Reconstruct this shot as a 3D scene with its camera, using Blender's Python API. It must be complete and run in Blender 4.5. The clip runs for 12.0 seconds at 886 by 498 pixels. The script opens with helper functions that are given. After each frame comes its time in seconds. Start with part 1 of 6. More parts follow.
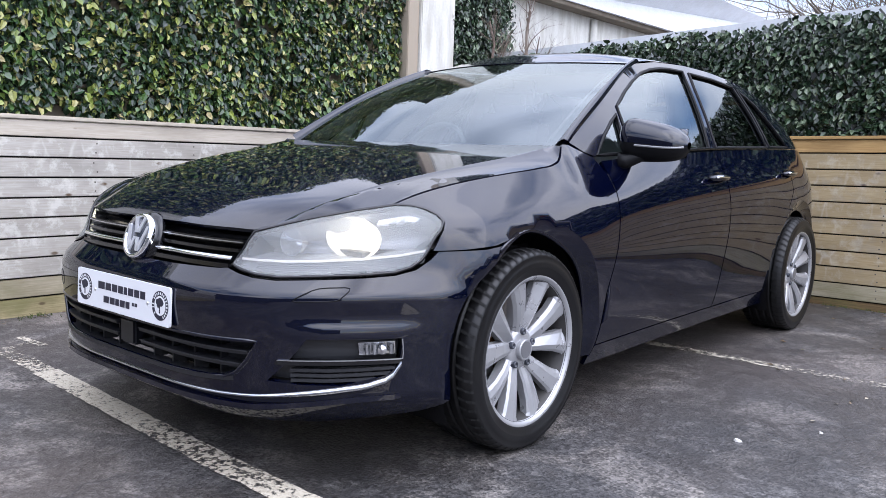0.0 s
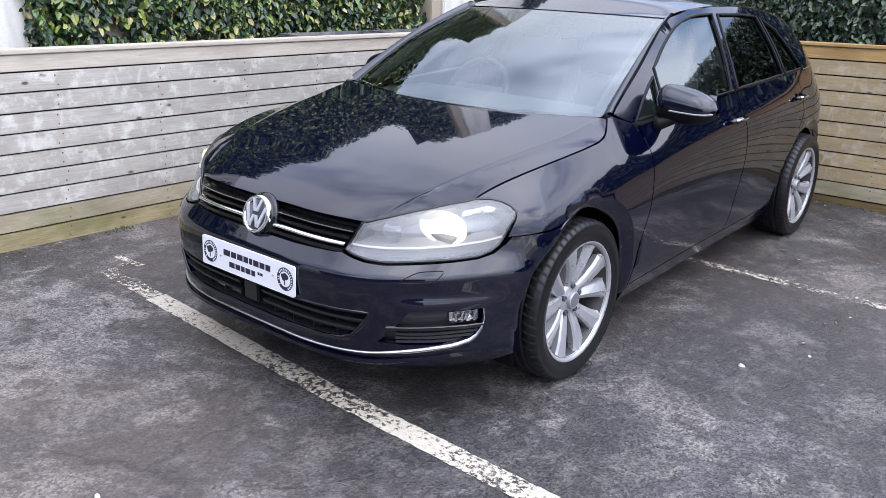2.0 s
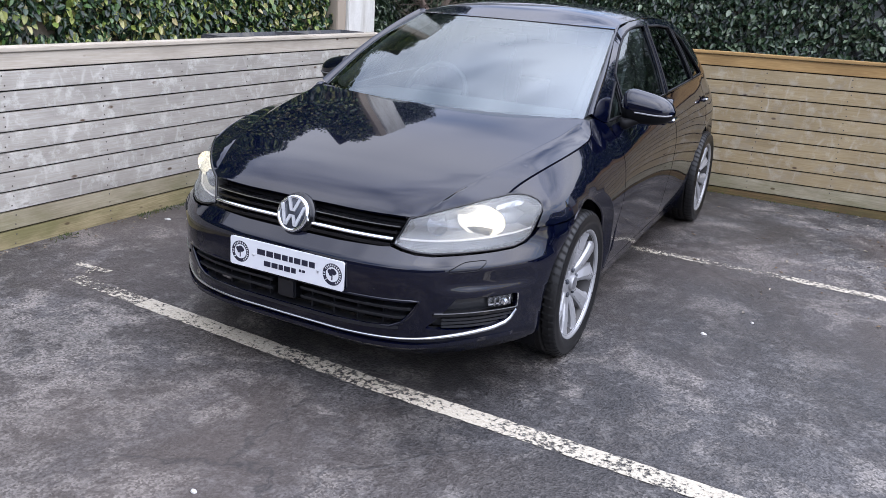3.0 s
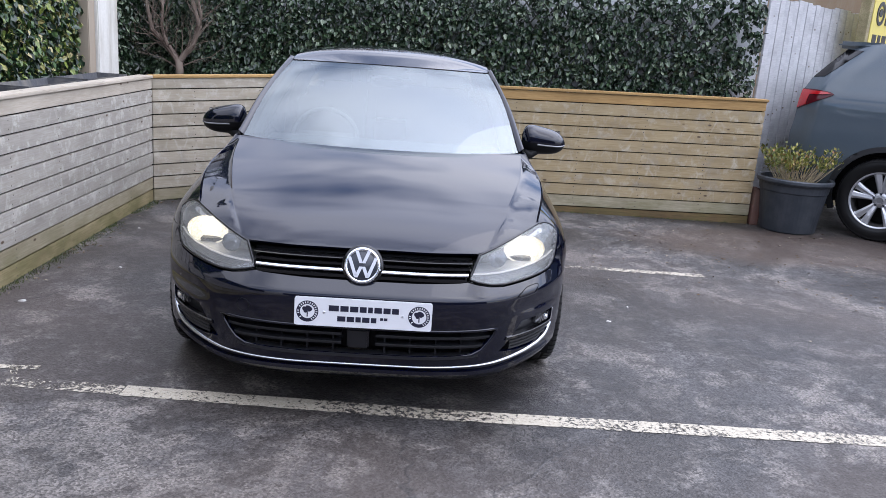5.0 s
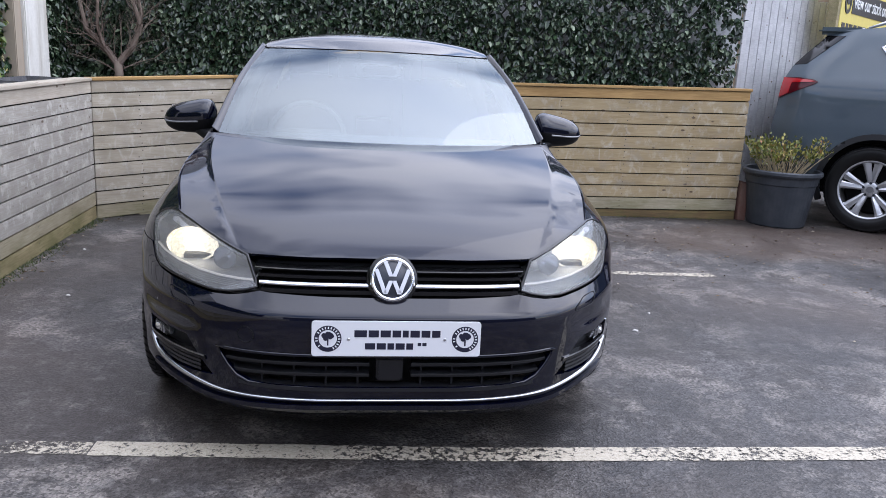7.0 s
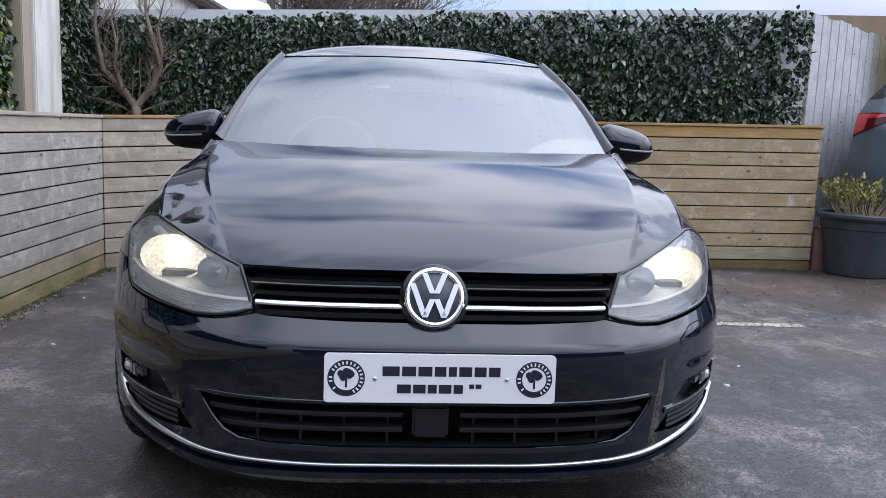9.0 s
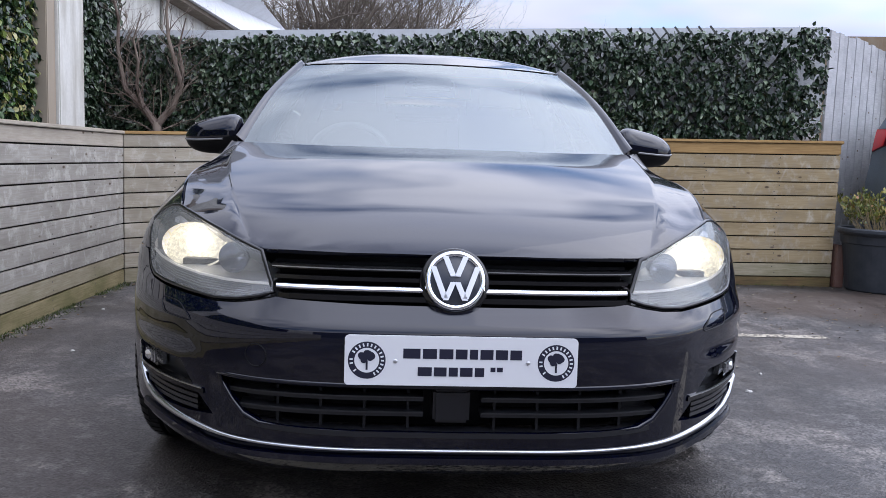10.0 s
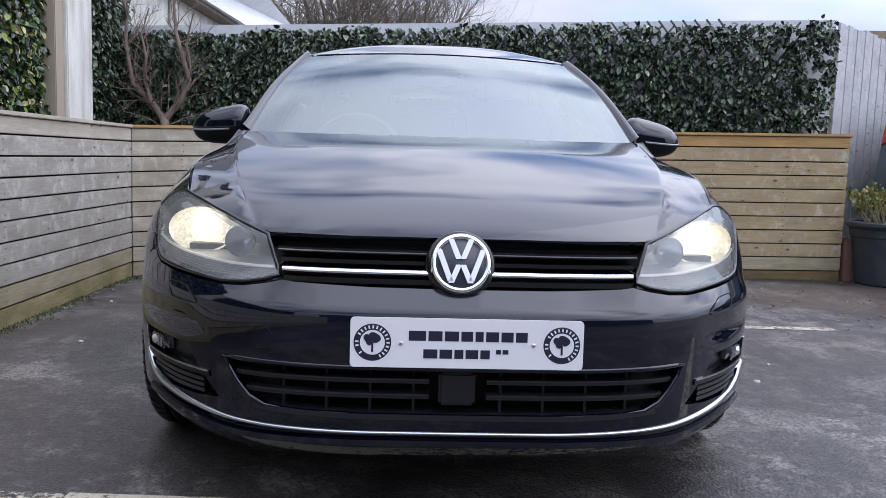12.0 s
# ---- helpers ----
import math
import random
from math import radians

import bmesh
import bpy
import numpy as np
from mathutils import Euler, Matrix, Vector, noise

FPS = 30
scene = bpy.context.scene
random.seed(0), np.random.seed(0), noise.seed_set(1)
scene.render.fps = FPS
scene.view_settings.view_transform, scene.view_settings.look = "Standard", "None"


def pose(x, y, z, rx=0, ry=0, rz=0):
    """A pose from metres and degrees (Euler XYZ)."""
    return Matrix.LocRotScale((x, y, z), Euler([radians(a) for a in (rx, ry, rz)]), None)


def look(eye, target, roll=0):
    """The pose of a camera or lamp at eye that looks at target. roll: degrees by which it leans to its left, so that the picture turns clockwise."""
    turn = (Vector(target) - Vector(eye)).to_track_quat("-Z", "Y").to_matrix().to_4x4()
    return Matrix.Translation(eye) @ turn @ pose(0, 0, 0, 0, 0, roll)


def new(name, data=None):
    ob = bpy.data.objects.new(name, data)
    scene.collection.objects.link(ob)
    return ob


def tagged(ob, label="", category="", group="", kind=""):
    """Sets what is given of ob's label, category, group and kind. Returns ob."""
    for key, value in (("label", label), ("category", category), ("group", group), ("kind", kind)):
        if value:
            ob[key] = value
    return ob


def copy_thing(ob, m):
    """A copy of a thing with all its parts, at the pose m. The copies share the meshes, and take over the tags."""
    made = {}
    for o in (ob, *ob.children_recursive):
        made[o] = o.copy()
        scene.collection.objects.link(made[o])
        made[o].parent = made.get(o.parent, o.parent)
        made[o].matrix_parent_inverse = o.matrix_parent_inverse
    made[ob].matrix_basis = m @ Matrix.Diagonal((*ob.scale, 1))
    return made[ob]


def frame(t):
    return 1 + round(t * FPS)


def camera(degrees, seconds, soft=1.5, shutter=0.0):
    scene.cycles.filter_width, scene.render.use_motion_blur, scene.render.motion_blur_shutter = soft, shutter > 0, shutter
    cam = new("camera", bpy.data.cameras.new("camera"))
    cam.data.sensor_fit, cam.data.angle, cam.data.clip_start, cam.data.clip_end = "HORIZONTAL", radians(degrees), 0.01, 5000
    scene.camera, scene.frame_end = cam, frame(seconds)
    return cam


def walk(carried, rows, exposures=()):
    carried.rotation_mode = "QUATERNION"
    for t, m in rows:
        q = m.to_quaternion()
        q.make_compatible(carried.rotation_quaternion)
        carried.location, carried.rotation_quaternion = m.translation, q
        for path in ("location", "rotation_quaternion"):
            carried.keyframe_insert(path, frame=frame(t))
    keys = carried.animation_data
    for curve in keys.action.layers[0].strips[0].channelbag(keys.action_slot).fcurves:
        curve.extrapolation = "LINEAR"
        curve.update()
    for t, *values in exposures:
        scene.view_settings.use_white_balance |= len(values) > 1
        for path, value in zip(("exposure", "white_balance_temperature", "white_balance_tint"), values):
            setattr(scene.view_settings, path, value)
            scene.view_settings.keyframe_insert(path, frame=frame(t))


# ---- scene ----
cam = camera(57.3, 12.0, soft=0.6)
PATH = [
    (0, (2.228, -1.2, 0.912), (0.95, 0.32, 0.679), 2.0),
    (0.5, (2.221, -1.175, 0.966), (0.943, 0.344, 0.726), 1.9),
    (1, (2.209, -1.197, 1.168), (0.965, 0.298, 0.701), 2.0),
    (1.5, (2.247, -1.366, 1.383), (1.035, 0.098, 0.761), 2.1),
    (2, (2.261, -1.67, 1.467), (1.061, -0.203, 0.828), 2.1),
    (2.5, (2.106, -2.008, 1.488), (0.987, -0.479, 0.847), 2.8),
    (3, (1.79, -2.273, 1.487), (0.935, -0.576, 0.864), 3.9),
    (3.2, (1.643, -2.376, 1.5), (0.906, -0.621, 0.886), 4.3),
    (4.8, (0.299, -2.879, 1.486), (0.299, -0.947, 0.969), 4.1),
    (5, (0.161, -2.924, 1.493), (0.243, -0.989, 0.993), 4.2),
    (5.5, (-0.136, -2.876, 1.437), (0.067, -0.943, 0.965), 3.8),
    (6, (-0.213, -2.842, 1.402), (0.039, -0.912, 0.944), 3.2),
    (6.5, (-0.189, -2.629, 1.357), (0.06, -0.698, 0.899), 2.9),
    (7, (-0.162, -2.368, 1.32), (0.077, -0.438, 0.857), 2.9),
    (7.2, (-0.159, -2.254, 1.31), (0.076, -0.324, 0.842), 2.9),
    (8.8, (-0.134, -1.769, 1.06), (0.023, 0.196, 0.724), 2.0),
    (9, (-0.139, -1.76, 1.016), (0.013, 0.213, 0.728), 2.1),
    (9.5, (-0.147, -1.774, 0.936), (-0.018, 0.21, 0.718), 1.9),
    (10, (-0.148, -1.77, 0.909), (-0.036, 0.215, 0.693), 1.9),
    (10.5, (-0.148, -1.781, 0.893), (-0.041, 0.205, 0.677), 1.9),
    (11, (-0.145, -1.783, 0.887), (-0.04, 0.202, 0.669), 1.9),
    (11.5, (-0.145, -1.779, 0.881), (-0.044, 0.206, 0.662), 1.8),
    (12, (-0.142, -1.774, 0.873), (-0.049, 0.212, 0.653), 1.8),
]
walk(cam, [(t, look(eye, target, roll)) for t, eye, target, roll in PATH],
     exposures=[(0, 0.06, 6330, 16), (1.6, 0.13, 6330, 16), (3.2, -0.14, 6330, 16), (6.5, -0.24, 6330, 16), (9.0, -0.46, 6330, 16), (12.0, -0.48, 6330, 16)])

# ---- light ----
world = bpy.data.worlds.new("sky")
scene.world = world
world.use_nodes = True
wn, wl = world.node_tree.nodes, world.node_tree.links
wn.clear()


def wnode(kind, **kw):
    n = wn.new(kind)
    for k, v in kw.items():
        n.inputs[k].default_value = v
    return n


sky = wn.new("ShaderNodeTexSky")
sky.sky_type, sky.sun_disc = "NISHITA", False
sky.sun_elevation, sky.sun_rotation = radians(47), radians(92)
coord = wn.new("ShaderNodeTexCoord")
split = wn.new("ShaderNodeSeparateXYZ")
# flat cloud sheet: directions are laid on a plane overhead
lift = wn.new("ShaderNodeMath")
lift.operation, lift.inputs[1].default_value = "MAXIMUM", 0.0
lift2 = wn.new("ShaderNodeMath")
lift2.operation, lift2.inputs[1].default_value = "ADD", 0.16
spread_out = wn.new("ShaderNodeVectorMath")
spread_out.operation = "DIVIDE"
clouds = wnode("ShaderNodeTexNoise", Scale=1.5, Detail=3.0, Roughness=0.5, Distortion=0.25)
cover = wn.new("ShaderNodeValToRGB")
cover.color_ramp.elements[0].position, cover.color_ramp.elements[1].position = 0.36, 0.57
tone = wnode("ShaderNodeTexNoise", Scale=1.3, Detail=2.5, Roughness=0.45)
shade = wn.new("ShaderNodeValToRGB")
shade.color_ramp.elements[0].position, shade.color_ramp.elements[1].position = 0.3, 0.68
shade.color_ramp.elements[0].color, shade.color_ramp.elements[1].color = (0.62, 0.7, 0.87, 1), (0.95, 1.0, 1.06, 1)
# an overcast sky brightens towards the zenith
rise = wn.new("ShaderNodeValToRGB")
rise.color_ramp.elements[0].position, rise.color_ramp.elements[1].position = 0.0, 0.9
rise.color_ramp.elements[0].color, rise.color_ramp.elements[1].color = (0.24, 0.245, 0.26, 1), (1.1, 1.1, 1.1, 1)
mid_sky = rise.color_ramp.elements.new(0.38)
mid_sky.color = (0.80, 0.80, 0.80, 1)
bright = wn.new("ShaderNodeMixRGB")
bright.blend_type, bright.inputs["Fac"].default_value = "MULTIPLY", 1.0
# and round the veiled sun
toward = wn.new("ShaderNodeVectorMath")
toward.operation = "DOT_PRODUCT"
toward.inputs[1].default_value = Vector((11, -0.5, 12)).normalized()
halo = wn.new("ShaderNodeMapRange")
for k, val in (("From Min", 0.1), ("From Max", 1.0), ("To Min", 1.1), ("To Max", 2.6)):
    halo.inputs[k].default_value = val
lit = wn.new("ShaderNodeMixRGB")
lit.blend_type, lit.inputs["Fac"].default_value = "MULTIPLY", 1.0
wl.new(coord.outputs["Generated"], toward.inputs[0])
wl.new(toward.outputs["Value"], halo.inputs["Value"])
wl.new(halo.outputs["Result"], lit.inputs["Color2"])
gain = wn.new("ShaderNodeMixRGB")
gain.blend_type, gain.inputs["Fac"].default_value, gain.inputs["Color2"].default_value = "MULTIPLY", 1.0, (21, 21, 21.6, 1)
mixer = wn.new("ShaderNodeMixRGB")
back = wnode("ShaderNodeBackground", Strength=0.1)
out = wn.new("ShaderNodeOutputWorld")
wl.new(coord.outputs["Generated"], split.inputs["Vector"])
wl.new(split.outputs["Z"], lift.inputs[0])
wl.new(lift.outputs[0], lift2.inputs[0])
wl.new(coord.outputs["Generated"], spread_out.inputs[0])
wl.new(lift2.outputs[0], spread_out.inputs[1])
drift = wn.new("ShaderNodeVectorMath")
drift.operation, drift.inputs[1].default_value = "ADD", (2.0, -7.1, 0)
wl.new(spread_out.outputs[0], drift.inputs[0])
wl.new(drift.outputs[0], clouds.inputs["Vector"])
wl.new(drift.outputs[0], tone.inputs["Vector"])
thicker = wn.new("ShaderNodeMath")
thicker.operation, thicker.inputs[1].default_value = "MULTIPLY_ADD", 0.1
wl.new(lift.outputs[0], thicker.inputs[0])
wl.new(clouds.outputs["Fac"], thicker.inputs[2])
wl.new(thicker.outputs[0], cover.inputs["Fac"])
wl.new(tone.outputs["Fac"], shade.inputs["Fac"])
wl.new(lift.outputs[0], rise.inputs["Fac"])
wl.new(shade.outputs["Color"], bright.inputs["Color1"])
wl.new(rise.outputs["Color"], bright.inputs["Color2"])
wl.new(bright.outputs["Color"], lit.inputs["Color1"])
wl.new(lit.outputs["Color"], gain.inputs["Color1"])
wl.new(cover.outputs["Color"], mixer.inputs["Fac"])
clear = wn.new("ShaderNodeMixRGB")
clear.blend_type, clear.inputs["Fac"].default_value, clear.inputs["Color2"].default_value = "MULTIPLY", 1.0, (2.6, 2.85, 3.15, 1)
wl.new(sky.outputs["Color"], clear.inputs["Color1"])
wl.new(clear.outputs["Color"], mixer.inputs["Color1"])
wl.new(gain.outputs["Color"], mixer.inputs["Color2"])
wl.new(mixer.outputs["Color"], back.inputs["Color"])
wl.new(back.outputs["Background"], out.inputs["Surface"])

sun = new("sun", bpy.data.lights.new("sun", "SUN"))
sun.data.energy, sun.data.angle, sun.data.color = 1.0, radians(75), (1.0, 0.97, 0.92)
sun.matrix_world = look((11, -0.5, 12), (0, 0, 0))

# ---- materials ----


def material(name, colour, rough=0.5, metal=0.0, **more):
    m = bpy.data.materials.new(name)
    m.use_nodes = True
    b = m.node_tree.nodes["Principled BSDF"]
    b.inputs["Base Color"].default_value = (*colour, 1)
    b.inputs["Roughness"].default_value = rough
    b.inputs["Metallic"].default_value = metal
    for k, v in more.items():
        b.inputs[k.replace("_", " ")].default_value = v
    return m


class Nodes:
    """Short hand for a material's nodes."""

    def __init__(self, m):
        self.t = m.node_tree
        self.b = self.t.nodes["Principled BSDF"]
        self.co = self.t.nodes.new("ShaderNodeTexCoord").outputs["Object"]

    def add(self, kind, **kw):
        n = self.t.nodes.new(kind)
        for k, v in kw.items():
            n.inputs[k.replace("_", " ")].default_value = v
        return n

    def link(self, a, b):
        self.t.links.new(a, b)

    def scaled(self, sx, sy, sz, at=None):
        n = self.add("ShaderNodeMapping")
        n.inputs["Scale"].default_value = (sx, sy, sz)
        self.link(at or self.co, n.inputs["Vector"])
        return n.outputs["Vector"]

    def noise(self, scale, detail=4.0, rough=0.55, at=None, distort=0.0):
        n = self.add("ShaderNodeTexNoise", Scale=scale, Detail=detail, Roughness=rough, Distortion=distort)
        self.link(at or self.co, n.inputs["Vector"])
        return n.outputs["Fac"]

    def ramp(self, fac, stops):
        n = self.add("ShaderNodeValToRGB")
        e = n.color_ramp.elements
        while len(e) < len(stops):
            e.new(0.5)
        for el, (pos, col) in zip(e, stops):
            el.position = pos
            el.color = (*col, 1) if len(col) == 3 else col
        self.link(fac, n.inputs["Fac"])
        return n.outputs["Color"]

    def mix(self, fac, a, b, mode="MIX"):
        n = self.add("ShaderNodeMixRGB")
        n.blend_type = mode
        for sock, v in ((n.inputs["Fac"], fac), (n.inputs["Color1"], a), (n.inputs["Color2"], b)):
            if isinstance(v, (int, float)):
                sock.default_value = v
            elif isinstance(v, tuple):
                sock.default_value = (*v, 1)
            else:
                self.link(v, sock)
        return n.outputs["Color"]

    def bump(self, height, strength=0.3, distance=0.01):
        n = self.add("ShaderNodeBump", Strength=strength, Distance=distance)
        self.link(height, n.inputs["Height"])
        self.link(n.outputs["Normal"], self.b.inputs["Normal"])

    def base(self, c):
        self.link(c, self.b.inputs["Base Color"])

    def rough(self, c):
        self.link(c, self.b.inputs["Roughness"])


def g(v):
    return (v, v, v)


def asphalt_material():
    m = material("asphalt", g(0.06), 0.8)
    n = Nodes(m)
    big = n.noise(0.75, 7, 0.62, distort=0.7)
    mid = n.noise(2.6, 10, 0.74, distort=0.4)
    fine = n.noise(110, 4, 0.75)
    grit = n.add("ShaderNodeTexVoronoi", Scale=125.0)
    n.link(n.co, grit.inputs["Vector"])
    stone = n.ramp(grit.outputs["Color"], [(0.2, g(0.32)), (0.8, g(1.8))])
    cells = n.add("ShaderNodeTexVoronoi", Scale=0.62)
    cells.feature = "DISTANCE_TO_EDGE"
    warp = n.add("ShaderNodeVectorMath")
    warp.operation = "ADD"
    wob = n.add("ShaderNodeTexNoise", Scale=3.0, Detail=4.0, Roughness=0.55)
    n.link(n.co, wob.inputs["Vector"])
    n.link(n.co, warp.inputs[0])
    small = n.add("ShaderNodeVectorMath")
    small.operation = "SCALE"
    small.inputs["Scale"].default_value = 0.35
    n.link(wob.outputs["Color"], small.inputs[0])
    n.link(small.outputs[0], warp.inputs[1])
    n.link(warp.outputs[0], cells.inputs["Vector"])
    crack = n.ramp(cells.outputs["Distance"], [(0.0015, g(0.55)), (0.0045, g(0.0))])
    crack = n.mix(1.0, crack, n.ramp(n.noise(1.1, 3, 0.5), [(0.44, g(0.0)), (0.54, g(1.0))]), "MULTIPLY")
    damp = n.ramp(big, [(0.38, g(0.0)), (0.6, g(1.0))])
    c = n.mix(damp, (0.024, 0.0228, 0.0232), (0.075, 0.0705, 0.069))
    # a dusty stretch before the bay
    near = n.add("ShaderNodeVectorMath")
    near.operation = "DISTANCE"
    n.link(n.co, near.inputs[0])
    near.inputs[1].default_value = (-0.9, -0.9, 0.0)
    lift_dust = n.ramp(n.mix(0.35, near.outputs["Value"], n.noise(1.6, 5, 0.65)), [(0.55, g(0.09)), (1.6, g(0.0))])
    mid = n.mix(1.0, mid, lift_dust, "ADD")
    dust = n.ramp(mid, [(0.49, g(0.0)), (0.56, g(0.8))])
    dust = n.mix(1.0, dust, n.ramp(big, [(0.36, g(0.15)), (0.58, g(1.0))]), "MULTIPLY")
    c = n.mix(dust, c, (0.195, 0.175, 0.155))
    stain = n.ramp(n.noise(1.35, 8, 0.68, distort=0.6), [(0.5, g(0.0)), (0.555, g(0.85))])
    c = n.mix(stain, c, (0.0275, 0.0247, 0.0235))
    blot = n.ramp(n.noise(3.4, 8, 0.7, distort=0.3), [(0.54, g(0.0)), (0.59, g(0.8))])
    c = n.mix(blot, c, (0.034, 0.03, 0.028))
    c = n.mix(0.9, c, stone, "MULTIPLY")
    c = n.mix(n.ramp(fine, [(0.4, g(0.0)), (0.75, g(0.5))]), c, (0.02, 0.0185, 0.018))
    scuff = n.ramp(n.noise(13, 9, 0.82), [(0.53, g(0.0)), (0.62, g(0.55))])
    c = n.mix(n.mix(1.0, scuff, n.ramp(big, [(0.3, g(0.35)), (0.6, g(1.0))]), "MULTIPLY"), c, (0.2, 0.19, 0.18))
    flecks = n.ramp(n.noise(34, 6, 0.85), [(0.635, g(0.0)), (0.68, g(0.85))])
    c = n.mix(flecks, c, (0.22, 0.205, 0.185))
    pits = n.ramp(n.noise(48, 5, 0.8), [(0.33, g(0.85)), (0.4, g(0.0))])
    c = n.mix(pits, c, (0.01, 0.01, 0.0105))
    # rusty silt washed round the tub
    where = n.add("ShaderNodeVectorMath")
    where.operation = "DISTANCE"
    n.link(n.scaled(1.0, 1.9, 1.0), where.inputs[0])
    where.inputs[1].default_value = (3.3, 6.9, 0.0)
    silt = n.ramp(n.mix(0.5, where.outputs["Value"], n.noise(2.2, 6, 0.7)), [(0.72, g(0.6)), (1.35, g(0.0))])
    c = n.mix(silt, c, n.mix(n.ramp(fine, [(0.3, g(0.0)), (0.7, g(1.0))]), (0.035, 0.024, 0.018), (0.125, 0.086, 0.062)))
    tint = n.ramp(n.noise(0.4, 3, 0.5), [(0.45, g(0.0)), (0.65, g(0.45))])
    c = n.mix(tint, c, (0.085, 0.064, 0.052))
    n.base(n.mix(crack, c, (0.012, 0.012, 0.013)))
    n.rough(n.ramp(big, [(0.32, g(0.34)), (0.6, g(0.66))]))
    n.bump(n.mix(0.35, n.mix(0.5, grit.outputs["Distance"], fine), crack), 0.9, 0.008)
    return m


def paint_line_material(name, worn):
    m = material(name, (0.62, 0.6, 0.54), 0.7)
    n = Nodes(m)
    wear = n.noise(42, 8, 0.8)
    big = n.noise(2.2, 4, 0.6)
    fine = n.noise(140, 3, 0.7)
    holes = n.ramp(n.mix(0.3, wear, big), [(0.455 + worn, g(1.0)), (0.51 + worn, g(0.0))])
    c = n.mix(n.ramp(fine, [(0.3, g(0.0)), (0.7, g(1.0))]), (0.33, 0.293, 0.225), (0.52, 0.472, 0.38))
    n.base(n.mix(holes, c, (0.1, 0.098, 0.092)))
    n.link(n.ramp(holes, [(0.0, g(1.0)), (1.0, g(0.0))]), n.b.inputs["Alpha"])
    n.bump(fine, 0.4, 0.004)
    return m


def wood_material(name, pale, dark, green=0.0, lichen=0.0):
    m = material(name, pale, 0.75)
    n = Nodes(m)
    rnd = n.add("ShaderNodeObjectInfo").outputs["Random"]
    shift = n.add("ShaderNodeVectorMath")
    shift.operation = "ADD"
    n.link(n.co, shift.inputs[0])
    spread = n.add("ShaderNodeMath")
    spread.operation = "MULTIPLY"
    spread.inputs[1].default_value = 37.0
    n.link(rnd, spread.inputs[0])
    n.link(spread.outputs[0], shift.inputs[1])
    at = shift.outputs[0]
    grain = n.noise(7, 5, 0.6, n.scaled(1, 22, 22, at), 0.5)
    blotch = n.noise(2.4, 4, 0.6, n.scaled(1, 3, 3, at))
    knots = n.add("ShaderNodeTexVoronoi", Scale=6.5)
    n.link(n.scaled(0.75, 1.6, 1.6, at), knots.inputs["Vector"])
    knot = n.ramp(knots.outputs["Distance"], [(0.06, g(1.0)), (0.115, g(0.0))])
    c = n.mix(n.ramp(grain, [(0.3, g(0.0)), (0.7, g(1.0))]), dark, pale)
    c = n.mix(n.ramp(blotch, [(0.42, g(0.0)), (0.7, g(0.65))]), c, tuple(v * 0.66 for v in dark))
    c = n.mix(n.ramp(rnd, [(0.0, g(0.0)), (1.0, g(0.3))]), c, tuple(v * 0.8 for v in pale))
    c = n.mix(knot, c, (0.09, 0.055, 0.03))
    if green:
        moss = n.noise(3.0, 5, 0.65, n.scaled(1, 2, 2, at))
        c = n.mix(n.ramp(moss, [(0.4, g(0.0)), (0.62, g(green))]), c, (0.12, 0.12, 0.035))
    if lichen:
        marks = n.add("ShaderNodeTexVoronoi", Scale=3.4)
        marks.feature = "DISTANCE_TO_EDGE"
        n.link(n.scaled(2.2, 0.8, 0.8, n.mix(0.06, at, n.noise(5, 3, 0.6, at), "ADD")), marks.inputs["Vector"])
        streak = n.ramp(marks.outputs["Distance"], [(0.0, g(0.3)), (0.06, g(0.0))])
        c = n.mix(n.mix(1.0, streak, n.ramp(n.noise(4.5, 4, 0.6, at), [(0.5, g(0.0)), (0.66, g(1.0))]), "MULTIPLY"), c, (0.72, 0.70, 0.64))
        crust = n.noise(11, 7, 0.7, at)
        c = n.mix(n.ramp(crust, [(0.52, g(0.0)), (0.64, g(lichen))]), c, (0.7, 0.69, 0.63))
        grime = n.noise(6, 6, 0.65, n.scaled(1, 1.3, 1.3, at))
        c = n.mix(n.ramp(grime, [(0.52, g(0.0)), (0.7, g(0.5))]), c, (0.27, 0.245, 0.2))
    n.base(c)
    n.bump(n.mix(0.5, grain, knot), 0.3, 0.004)
    return m


def leaf_material(name, stops, rough=0.35):
    m = material(name, (0.05, 0.1, 0.03), rough)
    n = Nodes(m)
    rnd = n.add("ShaderNodeNewGeometry").outputs["Random Per Island"]
    vein = n.noise(60, 2, 0.5)
    c = n.ramp(rnd, stops)
    n.base(n.mix(n.ramp(vein, [(0.3, g(0.0)), (0.7, g(0.35))]), c, (0.02, 0.03, 0.012)))
    return m


def plaster_material(name, colour, stain=0.4):
    m = material(name, colour, 0.85)
    n = Nodes(m)
    streak = n.noise(2.5, 5, 0.6, n.scaled(3, 3, 0.5))
    fine = n.noise(40, 4, 0.6)
    c = n.mix(n.ramp(streak, [(0.43, g(0.0)), (0.66, g(stain))]), colour, (0.3, 0.27, 0.2))
    n.base(n.mix(n.ramp(fine, [(0.35, g(0.12)), (0.65, g(0.0))]), c, (0.25, 0.25, 0.25)))
    n.bump(fine, 0.25, 0.004)
    return m


